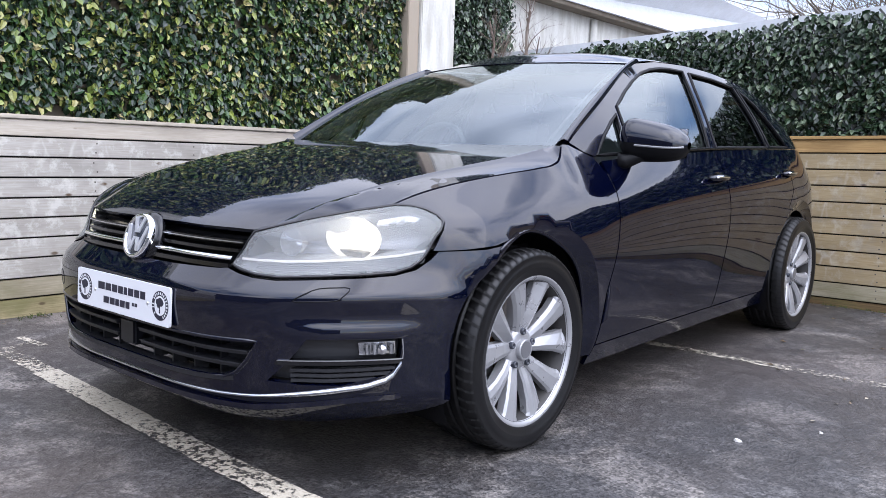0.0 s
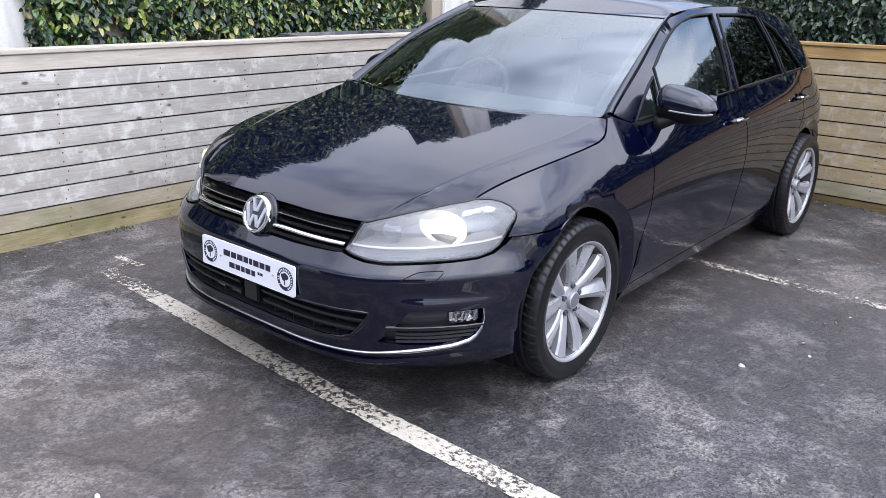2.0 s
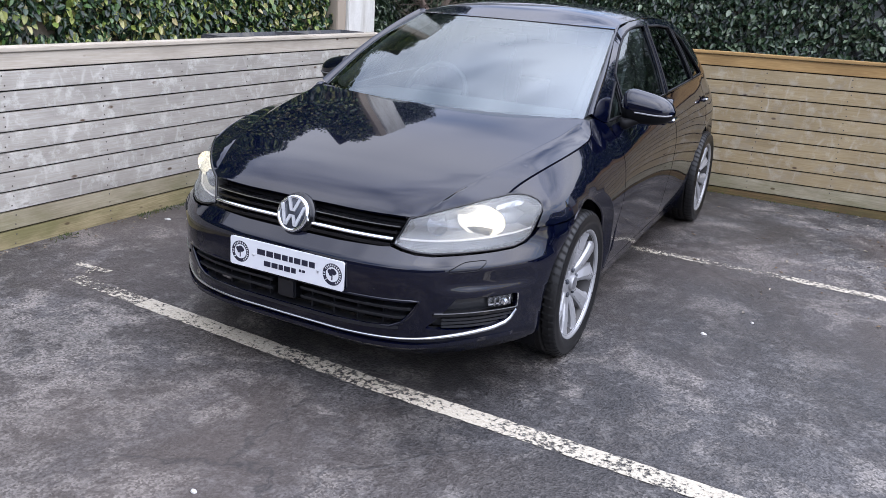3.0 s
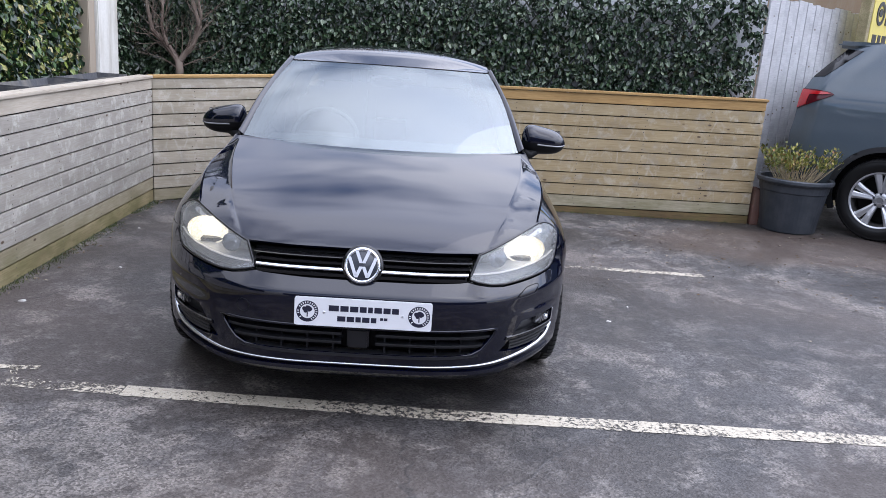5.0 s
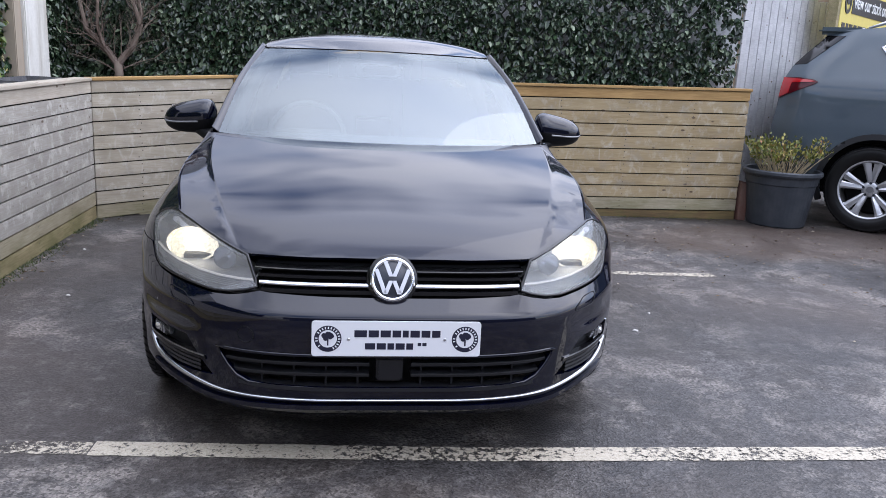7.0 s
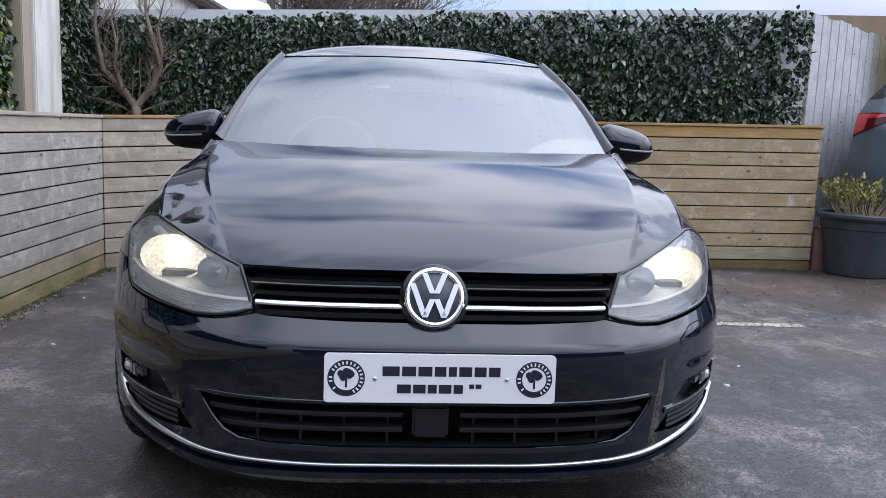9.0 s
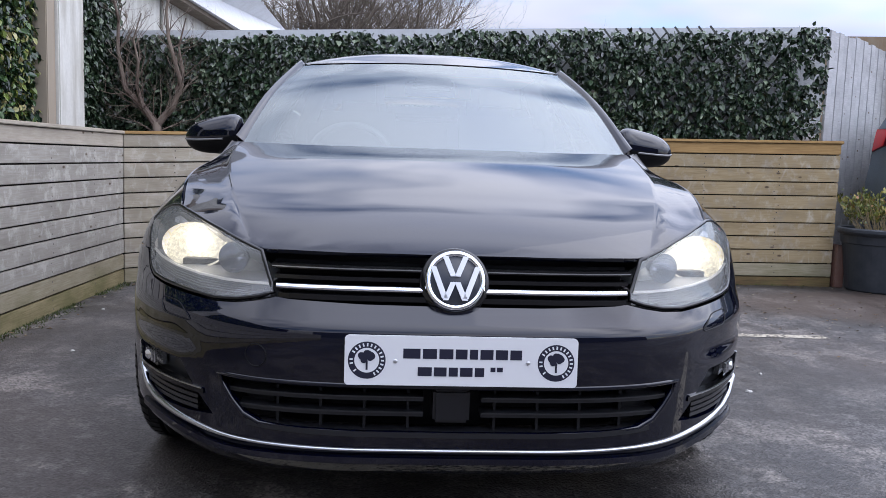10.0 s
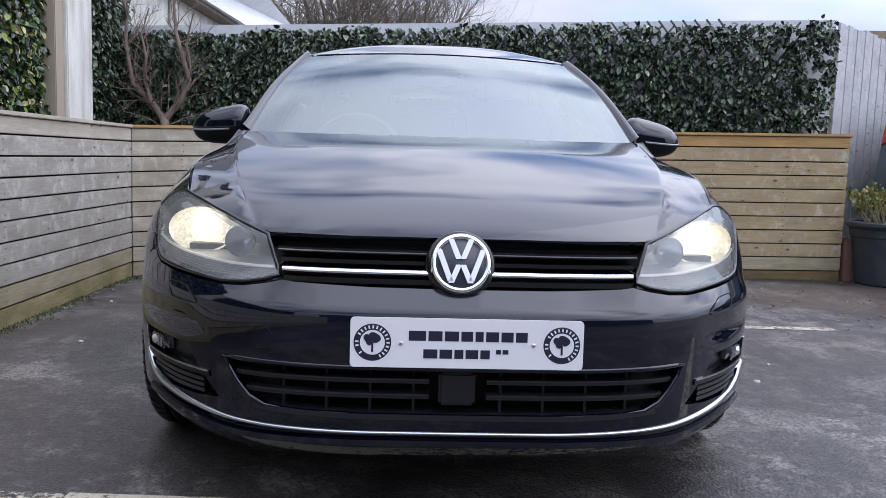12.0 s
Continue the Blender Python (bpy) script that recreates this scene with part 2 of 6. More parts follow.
ASPHALT = asphalt_material()
ROAD_PAINT = paint_line_material("road_paint", -0.02)
WORN_PAINT = paint_line_material("worn_road_paint", 0.025)
PALE_WOOD = wood_material("weathered_board", (0.435, 0.412, 0.365), (0.305, 0.278, 0.235), 0.0, 0.4)
CORNER_WOOD = wood_material("corner_board", (0.52, 0.465, 0.375), (0.39, 0.335, 0.25), 0.12, 0.3)
WARM_WOOD = wood_material("tan_board", (0.43, 0.34, 0.195), (0.30, 0.218, 0.11), 0.0, 0.2)
CAP_PALE = wood_material("pale_cap_board", (0.53, 0.48, 0.40), (0.38, 0.325, 0.25))
CAP_WOOD = wood_material("cap_board", (0.52, 0.335, 0.135), (0.34, 0.195, 0.065))
MOSSY_WOOD = wood_material("mossy_board", (0.44, 0.37, 0.21), (0.2, 0.155, 0.07), 0.6)
WET_WOOD = wood_material("wet_board", (0.2, 0.125, 0.05), (0.06, 0.036, 0.014), 0.4)
STAINED_WOOD = wood_material("stained_board", (0.43, 0.385, 0.28), (0.27, 0.225, 0.135), 0.4)
GREY_WOOD = wood_material("grey_board", (0.52, 0.52, 0.525), (0.36, 0.36, 0.37))
IVY_BRIGHT = leaf_material("bright_ivy_leaf", [(0.0, (0.005, 0.016, 0.009)), (0.45, (0.018, 0.048, 0.02)), (0.68, (0.07, 0.14, 0.034)), (0.86, (0.25, 0.30, 0.06)), (1.0, (0.44, 0.36, 0.17))], 0.3)
IVY_DARK = leaf_material("dark_ivy_leaf", [(0.0, (0.005, 0.013, 0.008)), (0.45, (0.015, 0.036, 0.017)), (0.78, (0.05, 0.09, 0.042)), (1.0, (0.27, 0.33, 0.22))], 0.28)
SHRUB_LEAF = leaf_material("shrub_leaf", [(0.0, (0.06, 0.085, 0.012)), (0.5, (0.17, 0.19, 0.03)), (0.85, (0.36, 0.31, 0.07)), (1.0, (0.32, 0.13, 0.06))], 0.5)
WHITE_PLASTER = plaster_material("white_render", (0.66, 0.65, 0.6), 0.55)
PANEL_WHITE = plaster_material("pale_panel", (0.62, 0.64, 0.66), 0.15)
BARK = plaster_material("bark", (0.15, 0.105, 0.082), 0.4)
TWIG = plaster_material("twig", (0.11, 0.085, 0.065), 0.4)
TRELLIS = plaster_material("trellis_lath", (0.06, 0.065, 0.055), 0.2)
TAN_WALL = plaster_material("tan_render", (0.34, 0.28, 0.21), 0.4)
SCREW = material("screw_steel", (0.1, 0.085, 0.07), 0.5, 0.4)
# near-black colour standing in for shade behind leaves and boards
SHADE_SHEET = material("dark_backing", (0.006, 0.008, 0.005), 0.9)
POT_PLASTIC = material("pot_plastic", (0.03, 0.036, 0.045), 0.5)
n = Nodes(POT_PLASTIC)
n.base(n.mix(n.ramp(n.noise(9, 5, 0.6), [(0.4, g(0.0)), (0.7, g(1.0))]), (0.024, 0.03, 0.038), (0.045, 0.05, 0.058)))
TROUGH_PLASTIC = plaster_material("trough_plastic", (0.05, 0.052, 0.058), 0.3)
SOIL = plaster_material("soil", (0.05, 0.035, 0.022), 0.2)
RED_BRICK = plaster_material("red_block", (0.12, 0.035, 0.022), 0.3)

# ---- mesh helpers ----


def link_bm(name, bm, mat, parent=None, label="", smooth=False):
    me = bpy.data.meshes.new(name)
    bm.to_mesh(me)
    bm.free()
    if mat:
        me.materials.append(mat)
    if smooth:
        me.polygons.foreach_set("use_smooth", [True] * len(me.polygons))
    ob = new(name, me)
    if parent:
        ob.parent = parent
    if label:
        ob["label"] = label
    return ob


part = link_bm


def raw(name, verts, faces, mat, parent=None, label="", smooth=False):
    me = bpy.data.meshes.new(name)
    me.from_pydata([tuple(v) for v in verts], [], faces)
    me.update()
    if mat:
        me.materials.append(mat)
    if smooth:
        me.polygons.foreach_set("use_smooth", [True] * len(me.polygons))
    ob = new(name, me)
    if parent:
        ob.parent = parent
    if label:
        ob["label"] = label
    return ob


def thing(name, label, category, at=None, group="", kind=""):
    ob = new(name)
    if at:
        ob.matrix_basis = at
    return tagged(ob, label, category, group, kind)


def box_bm(x0, x1, y0, y1, z0, z1, bevel=0.0, bm=None):
    bm = bm or bmesh.new()
    r = bmesh.ops.create_cube(bm, size=1)
    bmesh.ops.scale(bm, vec=(x1 - x0, y1 - y0, z1 - z0), verts=r["verts"])
    bmesh.ops.translate(bm, vec=((x0 + x1) / 2, (y0 + y1) / 2, (z0 + z1) / 2), verts=r["verts"])
    if bevel:
        es = list({e for v in r["verts"] for e in v.link_edges})
        bmesh.ops.bevel(bm, geom=es, offset=bevel, segments=2, affect="EDGES")
    return bm


def lathe_bm(profile, steps=48, m=None, bm=None):
    """Turns (radius, height) pairs about z."""
    bm = bm or bmesh.new()
    rings = []
    for r, h in profile:
        if r < 1e-5:
            rings.append([bm.verts.new((0, 0, h))])
        else:
            rings.append([bm.verts.new((r * math.cos(a), r * math.sin(a), h)) for a in (2 * math.pi * i / steps for i in range(steps))])
    for a, b in zip(rings, rings[1:]):
        for i in range(steps):
            j = (i + 1) % steps
            q = [a[i % len(a)], a[j % len(a)], b[j % len(b)], b[i % len(b)]]
            q = [v for k, v in enumerate(q) if v not in q[:k]]
            if len(q) > 2:
                bm.faces.new(q)
    if m:
        bmesh.ops.transform(bm, matrix=m, verts=[v for ring in rings for v in ring])
    bmesh.ops.recalc_face_normals(bm, faces=bm.faces)
    return bm


def tube_bm(points, radii, sides=8, bm=None, closed=False):
    """A tube along points with a radius at each."""
    bm = bm or bmesh.new()
    pts = [Vector(p) for p in points]
    rings, up = [], Vector((0.13, 0.31, 0.94)).normalized()
    for i, p in enumerate(pts):
        if closed:
            d = pts[(i + 1) % len(pts)] - pts[i - 1]
        else:
            d = pts[min(i + 1, len(pts) - 1)] - pts[max(i - 1, 0)]
        d.normalize()
        a = d.cross(up)
        if a.length < 0.05:
            a = d.cross(Vector((1, 0, 0)))
        a.normalize()
        b = d.cross(a)
        r = radii[i] if isinstance(radii, (list, tuple)) else radii
        rings.append([bm.verts.new(p + (a * math.cos(t) + b * math.sin(t)) * r) for t in (2 * math.pi * k / sides for k in range(sides))])
    pairs = list(zip(rings, rings[1:])) + ([(rings[-1], rings[0])] if closed else [])
    for r0, r1 in pairs:
        for k in range(sides):
            bm.faces.new((r0[k], r0[(k + 1) % sides], r1[(k + 1) % sides], r1[k]))
    if not closed:
        bm.faces.new(rings[0][::-1])
        bm.faces.new(rings[-1])
    return bm


# ---- ground ----
tagged(raw("ground", [(-160, -160, 0), (160, -160, 0), (160, 160, 0), (-160, 160, 0)], [(0, 1, 2, 3)], ASPHALT),
       "worn dark asphalt car park with pale dusty patches", "ground", kind="structure")


def bay_line(name, pts, width, label, mat=ROAD_PAINT):
    """Worn paint with ragged edges along a line on the asphalt."""
    bm = bmesh.new()
    rows, rnd = [], random.Random(len(label))
    for (x0, y0), (x1, y1) in zip(pts, pts[1:]):
        length = math.hypot(x1 - x0, y1 - y0)
        steps = max(2, int(length / 0.03))
        nx, ny = -(y1 - y0) / length, (x1 - x0) / length
        for i in range(steps + 1):
            f = i / steps
            x, y = x0 + (x1 - x0) * f, y0 + (y1 - y0) * f
            a, b = width / 2 - rnd.random() ** 3 * 0.006, width / 2 - rnd.random() ** 3 * 0.006
            rows.append((bm.verts.new((x - nx * a, y - ny * a, 0.003)), bm.verts.new((x + nx * b, y + ny * b, 0.003))))
    for p, q in zip(rows, rows[1:]):
        bm.faces.new((p[0], q[0], q[1], p[1]))
    return tagged(part(name, bm, mat), label, "road marking", kind="structure")


bay_line("bay_line", [(-0.98, 0.193), (0.3, 0.128), (2.6, 0.1)], 0.1, "worn white parking bay line on the asphalt")
bay_line("bay_line", [(-1.47, 0.218), (-0.985, 0.1933)], 0.09, "almost worn away end of the white bay line", paint_line_material("last_road_paint", 0.032))
bay_line("bay_line", [(0.2, 2.55), (1.5, 2.575), (2.25, 2.545)], 0.085, "faded white bay line beside the car", WORN_PAINT)
bay_line("bay_line", [(-1.62, 0.36), (-1.4, 0.37)], 0.04, "small worn white paint scrap on asphalt", WORN_PAINT)
bay_line("bay_line", [(-1.5, 0.36), (-1.47, 0.29)], 0.03, "short broken white paint mark on asphalt", WORN_PAINT)

# ---- timber planters ----
BACK_Y, RIGHT_X = 4.53, 3.345
# the west planter ends at a slanted corner panel that leads to the north planter
CORNER_A, CORNER_B = (-2.02, 3.87), (-1.10, BACK_Y)


def west_x(y):
    """The face of the west planter, which is not quite square to the bay."""
    return -2.077 + 0.0147 * y



def board_mesh(x0, x1, low, high, thick):
    """A board from x0 to x1 whose lower and upper edges follow two straight lines."""
    bm = bmesh.new()
    v = [bm.verts.new((x, y, z)) for y in (0, thick) for x, z in ((x0, low(x0)), (x1, low(x1)), (x1, high(x1)), (x0, high(x0)))]
    for q in ((0, 1, 2, 3), (7, 6, 5, 4), (0, 4, 5, 1), (3, 2, 6, 7), (1, 5, 6, 2), (0, 3, 7, 4)):
        bm.faces.new([v[k] for k in q])
    bmesh.ops.bevel(bm, geom=bm.edges[:], offset=0.0028, segments=2, affect="EDGES")
    return bm


def timber_wall(name, label, start, heading, length, z_base, z_top0, z_top1, pitch0, pitch1, woods, seed, joints=()):
    """A planter front of horizontal boards under a thin cap; boards run along local x and keep the slope of the top."""
    rnd = random.Random(seed)
    plain, top_wood, cap_wood, foot = woods
    wall = thing(name, label, "planter wall", pose(*start, z_base, 0, 0, heading), kind="structure")
    slope = math.atan2(z_top1 - z_top0, length)

    def top(x):
        return z_top0 + (z_top1 - z_top0) * x / length - z_base

    def line(k):
        """The lower edge of row k."""
        return lambda x: max(0.002, top(x) - 0.107 - k * (pitch0 + (pitch1 - pitch0) * x / length))

    # added sheet whose near-black colour is the shade between the boards
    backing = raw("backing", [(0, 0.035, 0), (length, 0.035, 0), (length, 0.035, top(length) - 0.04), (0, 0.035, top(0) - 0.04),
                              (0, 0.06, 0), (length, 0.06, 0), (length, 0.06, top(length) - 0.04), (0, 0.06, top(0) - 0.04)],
                  [(0, 1, 2, 3), (7, 6, 5, 4), (0, 4, 5, 1), (3, 2, 6, 7), (1, 5, 6, 2), (0, 3, 7, 4)], SHADE_SHEET, wall)
    backing["label"] = "near-black sheet for the shade in the board gaps"
    cuts = [0.0, *joints, length]
    for k in range(11):
        upper = (lambda x: top(x) - 0.023) if k == 0 else line(k - 1)
        lower = line(k)
        mat = top_wood if k == 0 else plain if k < 8 else STAINED_WOOD if k == 8 and foot == MOSSY_WOOD or k == 9 and foot != MOSSY_WOOD else plain if k == 8 else foot
        for x0, x1 in zip(cuts, cuts[1:]):
            if k == 10:
                x0 = x0 if upper(x0) > 0.022 else max(x0, length * 0.28)
                if upper(x1) < 0.03 or x1 - x0 < 0.1:
                    continue
            d = rnd.uniform(-0.003, 0.003)
            part("board", board_mesh(x0 + 0.002, x1 - 0.002, lower, lambda x: max(lower(x) + 0.012, upper(x) - (0.0085 if k else 0.002)), 0.022), mat, wall).location = (0, d, 0)
    # screw heads in rows over the posts behind
    v, fc = [], []
    at = 0.35
    while at < length - 0.1:
        for k in range(1, 10):
            lo, hi = line(k)(at), line(k - 1)(at)
            for f in (0.25, 0.72):
                cx, cz, q = at + rnd.gauss(0, 0.008), lo + (hi - lo) * f, len(v)
                v += [(cx + 0.005 * math.cos(t), -0.0046, cz + 0.005 * math.sin(t)) for t in (i * math.pi / 3 for i in range(6))]
                fc.append(tuple(q + i for i in range(6)))
        at += 0.6
    raw("screw_heads", v, fc, SCREW, wall, "dull screw heads in the boards")["kind"] = "stuff"
    cap = part("cap", box_bm(-0.012, math.hypot(length, z_top1 - z_top0) + 0.012, -0.014, 0.11, 0, 0.022, 0.004), cap_wood, wall, "flat timber cap board")
    cap.matrix_basis = pose(0, 0, top(0) - 0.022, 0, -math.degrees(slope), 0)
    return wall


timber_wall("wall_west", "weathered pale softwood plank planter wall with mossy foot", (west_x(-6.0), -6.0), 89.16, 9.871, -0.01, 1.03, 1.04, 0.1035, 0.1035, (PALE_WOOD, CAP_PALE, CAP_PALE, MOSSY_WOOD), 3, (0.8, 5.6))
timber_wall("wall_corner", "slanted plank corner panel of the timber planter", CORNER_A, 35.66, 1.132, -0.005, 1.04, 1.08, 0.1035, 0.1045, (CORNER_WOOD, CORNER_WOOD, CAP_WOOD, STAINED_WOOD), 7)
timber_wall("wall_north", "tan softwood plank planter wall with orange cap", CORNER_B, 0, RIGHT_X - CORNER_B[0], -0.005, 1.08, 1.168, 0.1045, 0.1086, (WARM_WOOD, CAP_WOOD, CAP_WOOD, WET_WOOD), 5)
timber_wall("wall_end", "short plank end of the timber planter", (RIGHT_X, BACK_Y + 0.025), 90, 0.42, 0.0, 1.16, 1.16, 0.1086, 0.1086, (WARM_WOOD, CAP_WOOD, CAP_WOOD, WET_WOOD), 9)


plan = [(-2.95, -6.0), (-2.24, -6.0), (-2.10, 3.9), (-1.14, 4.61), (3.28, 4.61), (3.28, 4.95), (-2.95, 5.19)]
v = [(x, y, z) for z in (0.84, 0.95) for x, y in plan]
k = len(plan)
tagged(raw("soil_bed", v, [tuple(range(k))[::-1], tuple(range(k, 2 * k))] + [(i, (i + 1) % k, k + (i + 1) % k, k + i) for i in range(k)], SOIL),
       "dark soil filling the timber planters", "soil", kind="structure")


def trough(x0, x1, y0, y1, z0, z1):
    bm = box_bm(x0, x1, y0, y1, z0, z1, 0.012)
    top = max(bm.faces, key=lambda f: f.calc_center_median().z + f.calc_area() * 0.2)
    r = bmesh.ops.inset_individual(bm, faces=[top], thickness=0.022)
    bmesh.ops.translate(bm, vec=(0, 0, -0.05), verts=top.verts)
    t = tagged(part("plant_trough", bm, TROUGH_PLASTIC), "dark grey plastic plant trough in the planter", "plant trough", group="troughs behind the west planter")
    return t


for y0 in (2.15, 3.05):
    trough(-2.47, -2.2, y0, y0 + 0.82, 0.93, 1.035)

# ---- walls, pillars and buildings behind ----


def wall_slab(name, label, p0, p1, thick, z0, top0, top1, mat, category="wall"):
    (x0, y0), (x1, y1) = p0, p1
    length = math.hypot(x1 - x0, y1 - y0)
    nx, ny = -(y1 - y0) / length * thick, (x1 - x0) / length * thick
    v = [(x0, y0, z0), (x1, y1, z0), (x1, y1, top1), (x0, y0, top0)]
    v += [(x + nx, y + ny, z) for x, y, z in v]
    ob = raw(name, v, [(0, 1, 2, 3), (7, 6, 5, 4), (0, 4, 5, 1), (3, 2, 6, 7), (1, 5, 6, 2), (0, 3, 7, 4)], mat)
    return tagged(ob, label, category, kind="structure")


wall_slab("wall_back", "pale painted panel wall behind the ivy", (-3.0, 5.20), (3.36, 4.93), 0.08, 0, 1.865, 2.115, PANEL_WHITE)
wall_slab("wall_ivy", "white rendered boundary wall behind the hedge", (-2.86, 5.6), (-2.86, -7.0), -0.15, 0, 2.6, 2.6, WHITE_PLASTER)


def pillar(y0, y1, x0, x1, top):
    ob = part("pillar", box_bm(x0, x1, y0, y1, 0.9, top, 0.008), WHITE_PLASTER)
    return tagged(ob, "white painted concrete pillar between the hedges", "pillar", group="pillars along the hedge", kind="structure")


# the upper part is out of view, raised to darken the bonnet's reflections
pillar(4.04, 4.48, -2.86, -2.50, 3.6)
tagged(part("pillar_return", box_bm(-2.86, -2.525, 3.90, 4.036, 0.9, 3.6, 0.006), TAN_WALL), "tan stained return beside the white pillar", "pillar", kind="structure")
pillar(0.05, 0.56, -2.86, -2.70, 2.5)

# pale corrugated timber fence running back from the hedge
fence = thing("fence", "tall grey painted vertical board fence", "fence", pose(3.38, 4.9, 0, 0, 0, 43), kind="structure")
bm = box_bm(0, 0.107, 0, 0.02, 0.02, 2.08, 0.004)
fb = bpy.data.meshes.new("board")
bm.to_mesh(fb)
bm.free()
fb.materials.append(GREY_WOOD)
rnd = random.Random(4)
for i in range(32):
    ob = new("board", fb)
    ob.parent = fence
    ob.matrix_basis = pose(i * 0.106, (i % 2) * 0.005, rnd.uniform(-0.015, 0.015) + 0.02, 0, 0, 0)

# ---- white outbuilding behind ----
ROOF_SHEET = plaster_material("roof_sheet", (0.78, 0.8, 0.83), 0.12)
FASCIA = plaster_material("fascia", (0.14, 0.11, 0.08), 0.3)
house = thing("outbuilding", "white rendered outbuilding with a pale sheet roof edge", "building")


def run(profile, y0, y1):
    """A prism of a closed x, z outline drawn out along y."""
    n = len(profile)
    v = [(x, y0, z) for x, z in profile] + [(x + 0.1 * (y1 - y0), y1, z - 0.03 * (y1 - y0)) for x, z in profile]
    return v, [tuple(range(n))[::-1], tuple(range(n, 2 * n))] + [(i, (i + 1) % n, n + (i + 1) % n, n + i) for i in range(n)]


raw("wall", *run([(-9.0, 0.0), (-2.9, 0.0), (-2.9, 2.62), (-9.0, 2.62)], 5.4, 13.0), WHITE_PLASTER, house, "stained white render")
raw("fascia", *run([(-2.95, 2.58), (-2.72, 2.58), (-2.72, 2.63), (-2.95, 2.63)], 5.4, 13.0), FASCIA, house, "thin dark fascia under the eaves")
v = [(-2.72, 5.4, 2.63), (-1.80, 13.0, 2.40), (-2.2, 13.0, 3.08), (-2.1, 5.4, 3.04), (-4.5, 5.4, 2.6), (-4.5, 13.0, 2.37)]
raw("roof", v, [(0, 1, 2, 3), (3, 2, 5, 4), (0, 4, 5, 1), (0, 3, 4), (1, 5, 2)], ROOF_SHEET, house, "pale sheet roof edge")
for y in (7.2, 9.1):
    part("downpipe", tube_bm([(-2.86 + 0.1 * (y - 5.4), y, 0.0), (-2.86 + 0.1 * (y - 5.4), y, 2.5)], 0.04, 10), FASCIA if y > 8 else WHITE_PLASTER, house, "", True)
wall_slab("wall_stone", "brown stone wall beyond the fence", (3.9, 8.6), (9.5, 8.0), 0.3, 0, 2.62, 2.7, plaster_material("brown_stone", (0.24, 0.17, 0.11), 0.5))
# unseen plain wall added behind the camera to close the yard and darken bumper reflections
wall_slab("wall_south", "plain dark wall added out of view to darken reflections", (-16, -13), (18, -13), -0.3, 0, 5.0, 5.0, plaster_material("unseen_wall", (0.07, 0.075, 0.085), 0.3))

# ---- ivy ----


def ivy(name, label, mat, count, size, spread, frame_of, seed):
    """Folded pointed leaves scattered over a sheet; frame_of gives a place and its outward normal."""
    rnd = random.Random(seed)
    verts, faces = [], []
    for i in range(count):
        p, nrm = frame_of(rnd)
        s = size * rnd.uniform(0.5, 1.35)
        up = Vector((rnd.gauss(0, 0.6), rnd.gauss(0, 0.6), -1 + rnd.gauss(0, 0.5))).normalized()
        nn = (nrm + Vector((rnd.gauss(0, spread), rnd.gauss(0, spread), rnd.gauss(0.25, spread)))).normalized()
        side = up.cross(nn)
        if side.length < 1e-3:
            continue
        side.normalize()
        up = nn.cross(side)
        k = len(verts)
        fold = s * rnd.uniform(0.05, 0.2)
        wide = s * rnd.uniform(0.24, 0.38)
        verts += [p, p + side * wide + up * s * 0.28 + nn * fold, p + side * wide * 0.72 + up * s * 0.7 + nn * fold * 0.7, p + up * s,
                  p - side * wide * 0.72 + up * s * 0.7 + nn * fold * 0.7, p - side * wide + up * s * 0.28 + nn * fold]
        faces += [(k, k + 1, k + 2, k + 3), (k, k + 3, k + 4, k + 5)]
    return tagged(raw(name, verts, faces, mat), label, "hedge", kind="stuff")


def smooth_step(a, b, v):
    t = min(1.0, max(0.0, (v - a) / (b - a)))
    return t * t * (3 - 2 * t)


def sheet(p0, p1, z0, z1, normal, depth, thin=0.0, grain=7.0):
    a, b, nrm = Vector((*p0, 0)), Vector((*p1, 0)), Vector(normal)

    def pick(rnd):
        f = rnd.random()
        zt = z1(f) if callable(z1) else z1
        lump = noise.noise(Vector((f * (b - a).length * 2.2, z0, 1.7))) * 0.04
        z = z0 + (zt + lump - z0) * rnd.random()
        if thin:
            for k in range(4):
                hole = noise.noise(Vector((f * (b - a).length * grain, z * grain, 9.0)))
                if hole > thin - 0.34 * smooth_step(0.35, 0.8, f) * (nrm.y < -0.5):
                    f, z = min(1.0, max(0.0, f + rnd.gauss(0, 0.02))), z0 + (zt + lump - z0) * rnd.random()
        d = depth * (rnd.random() ** 0.6)
        bulge = 0.05 * noise.noise(Vector((f * (b - a).length * 1.8, z * 1.8, 5.1)))
        return a.lerp(b, f) + nrm * (d + bulge) + Vector((0, 0, z)), nrm

    return pick


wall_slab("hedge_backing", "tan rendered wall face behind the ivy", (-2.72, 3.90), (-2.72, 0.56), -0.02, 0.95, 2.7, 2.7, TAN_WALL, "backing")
# added near-black sheets paint the deep shade between the leaves
wall_slab("hedge_backing", "near-black sheet for the shade behind the ivy", (-2.74, 3.90), (-2.74, 3.3), -0.02, 2.6, 3.5, 3.5, SHADE_SHEET, "backing")
wall_slab("hedge_backing", "near-black sheet for the shade behind the ivy", (-2.62, 5.42), (-2.62, 4.48), -0.02, 0.95, 3.55, 3.55, SHADE_SHEET, "backing")
wall_slab("hedge_backing", "near-black sheet for the shade behind the ivy", (-2.72, 0.05), (-2.72, -4.0), -0.02, 0.95, 2.3, 2.3, SHADE_SHEET, "backing")
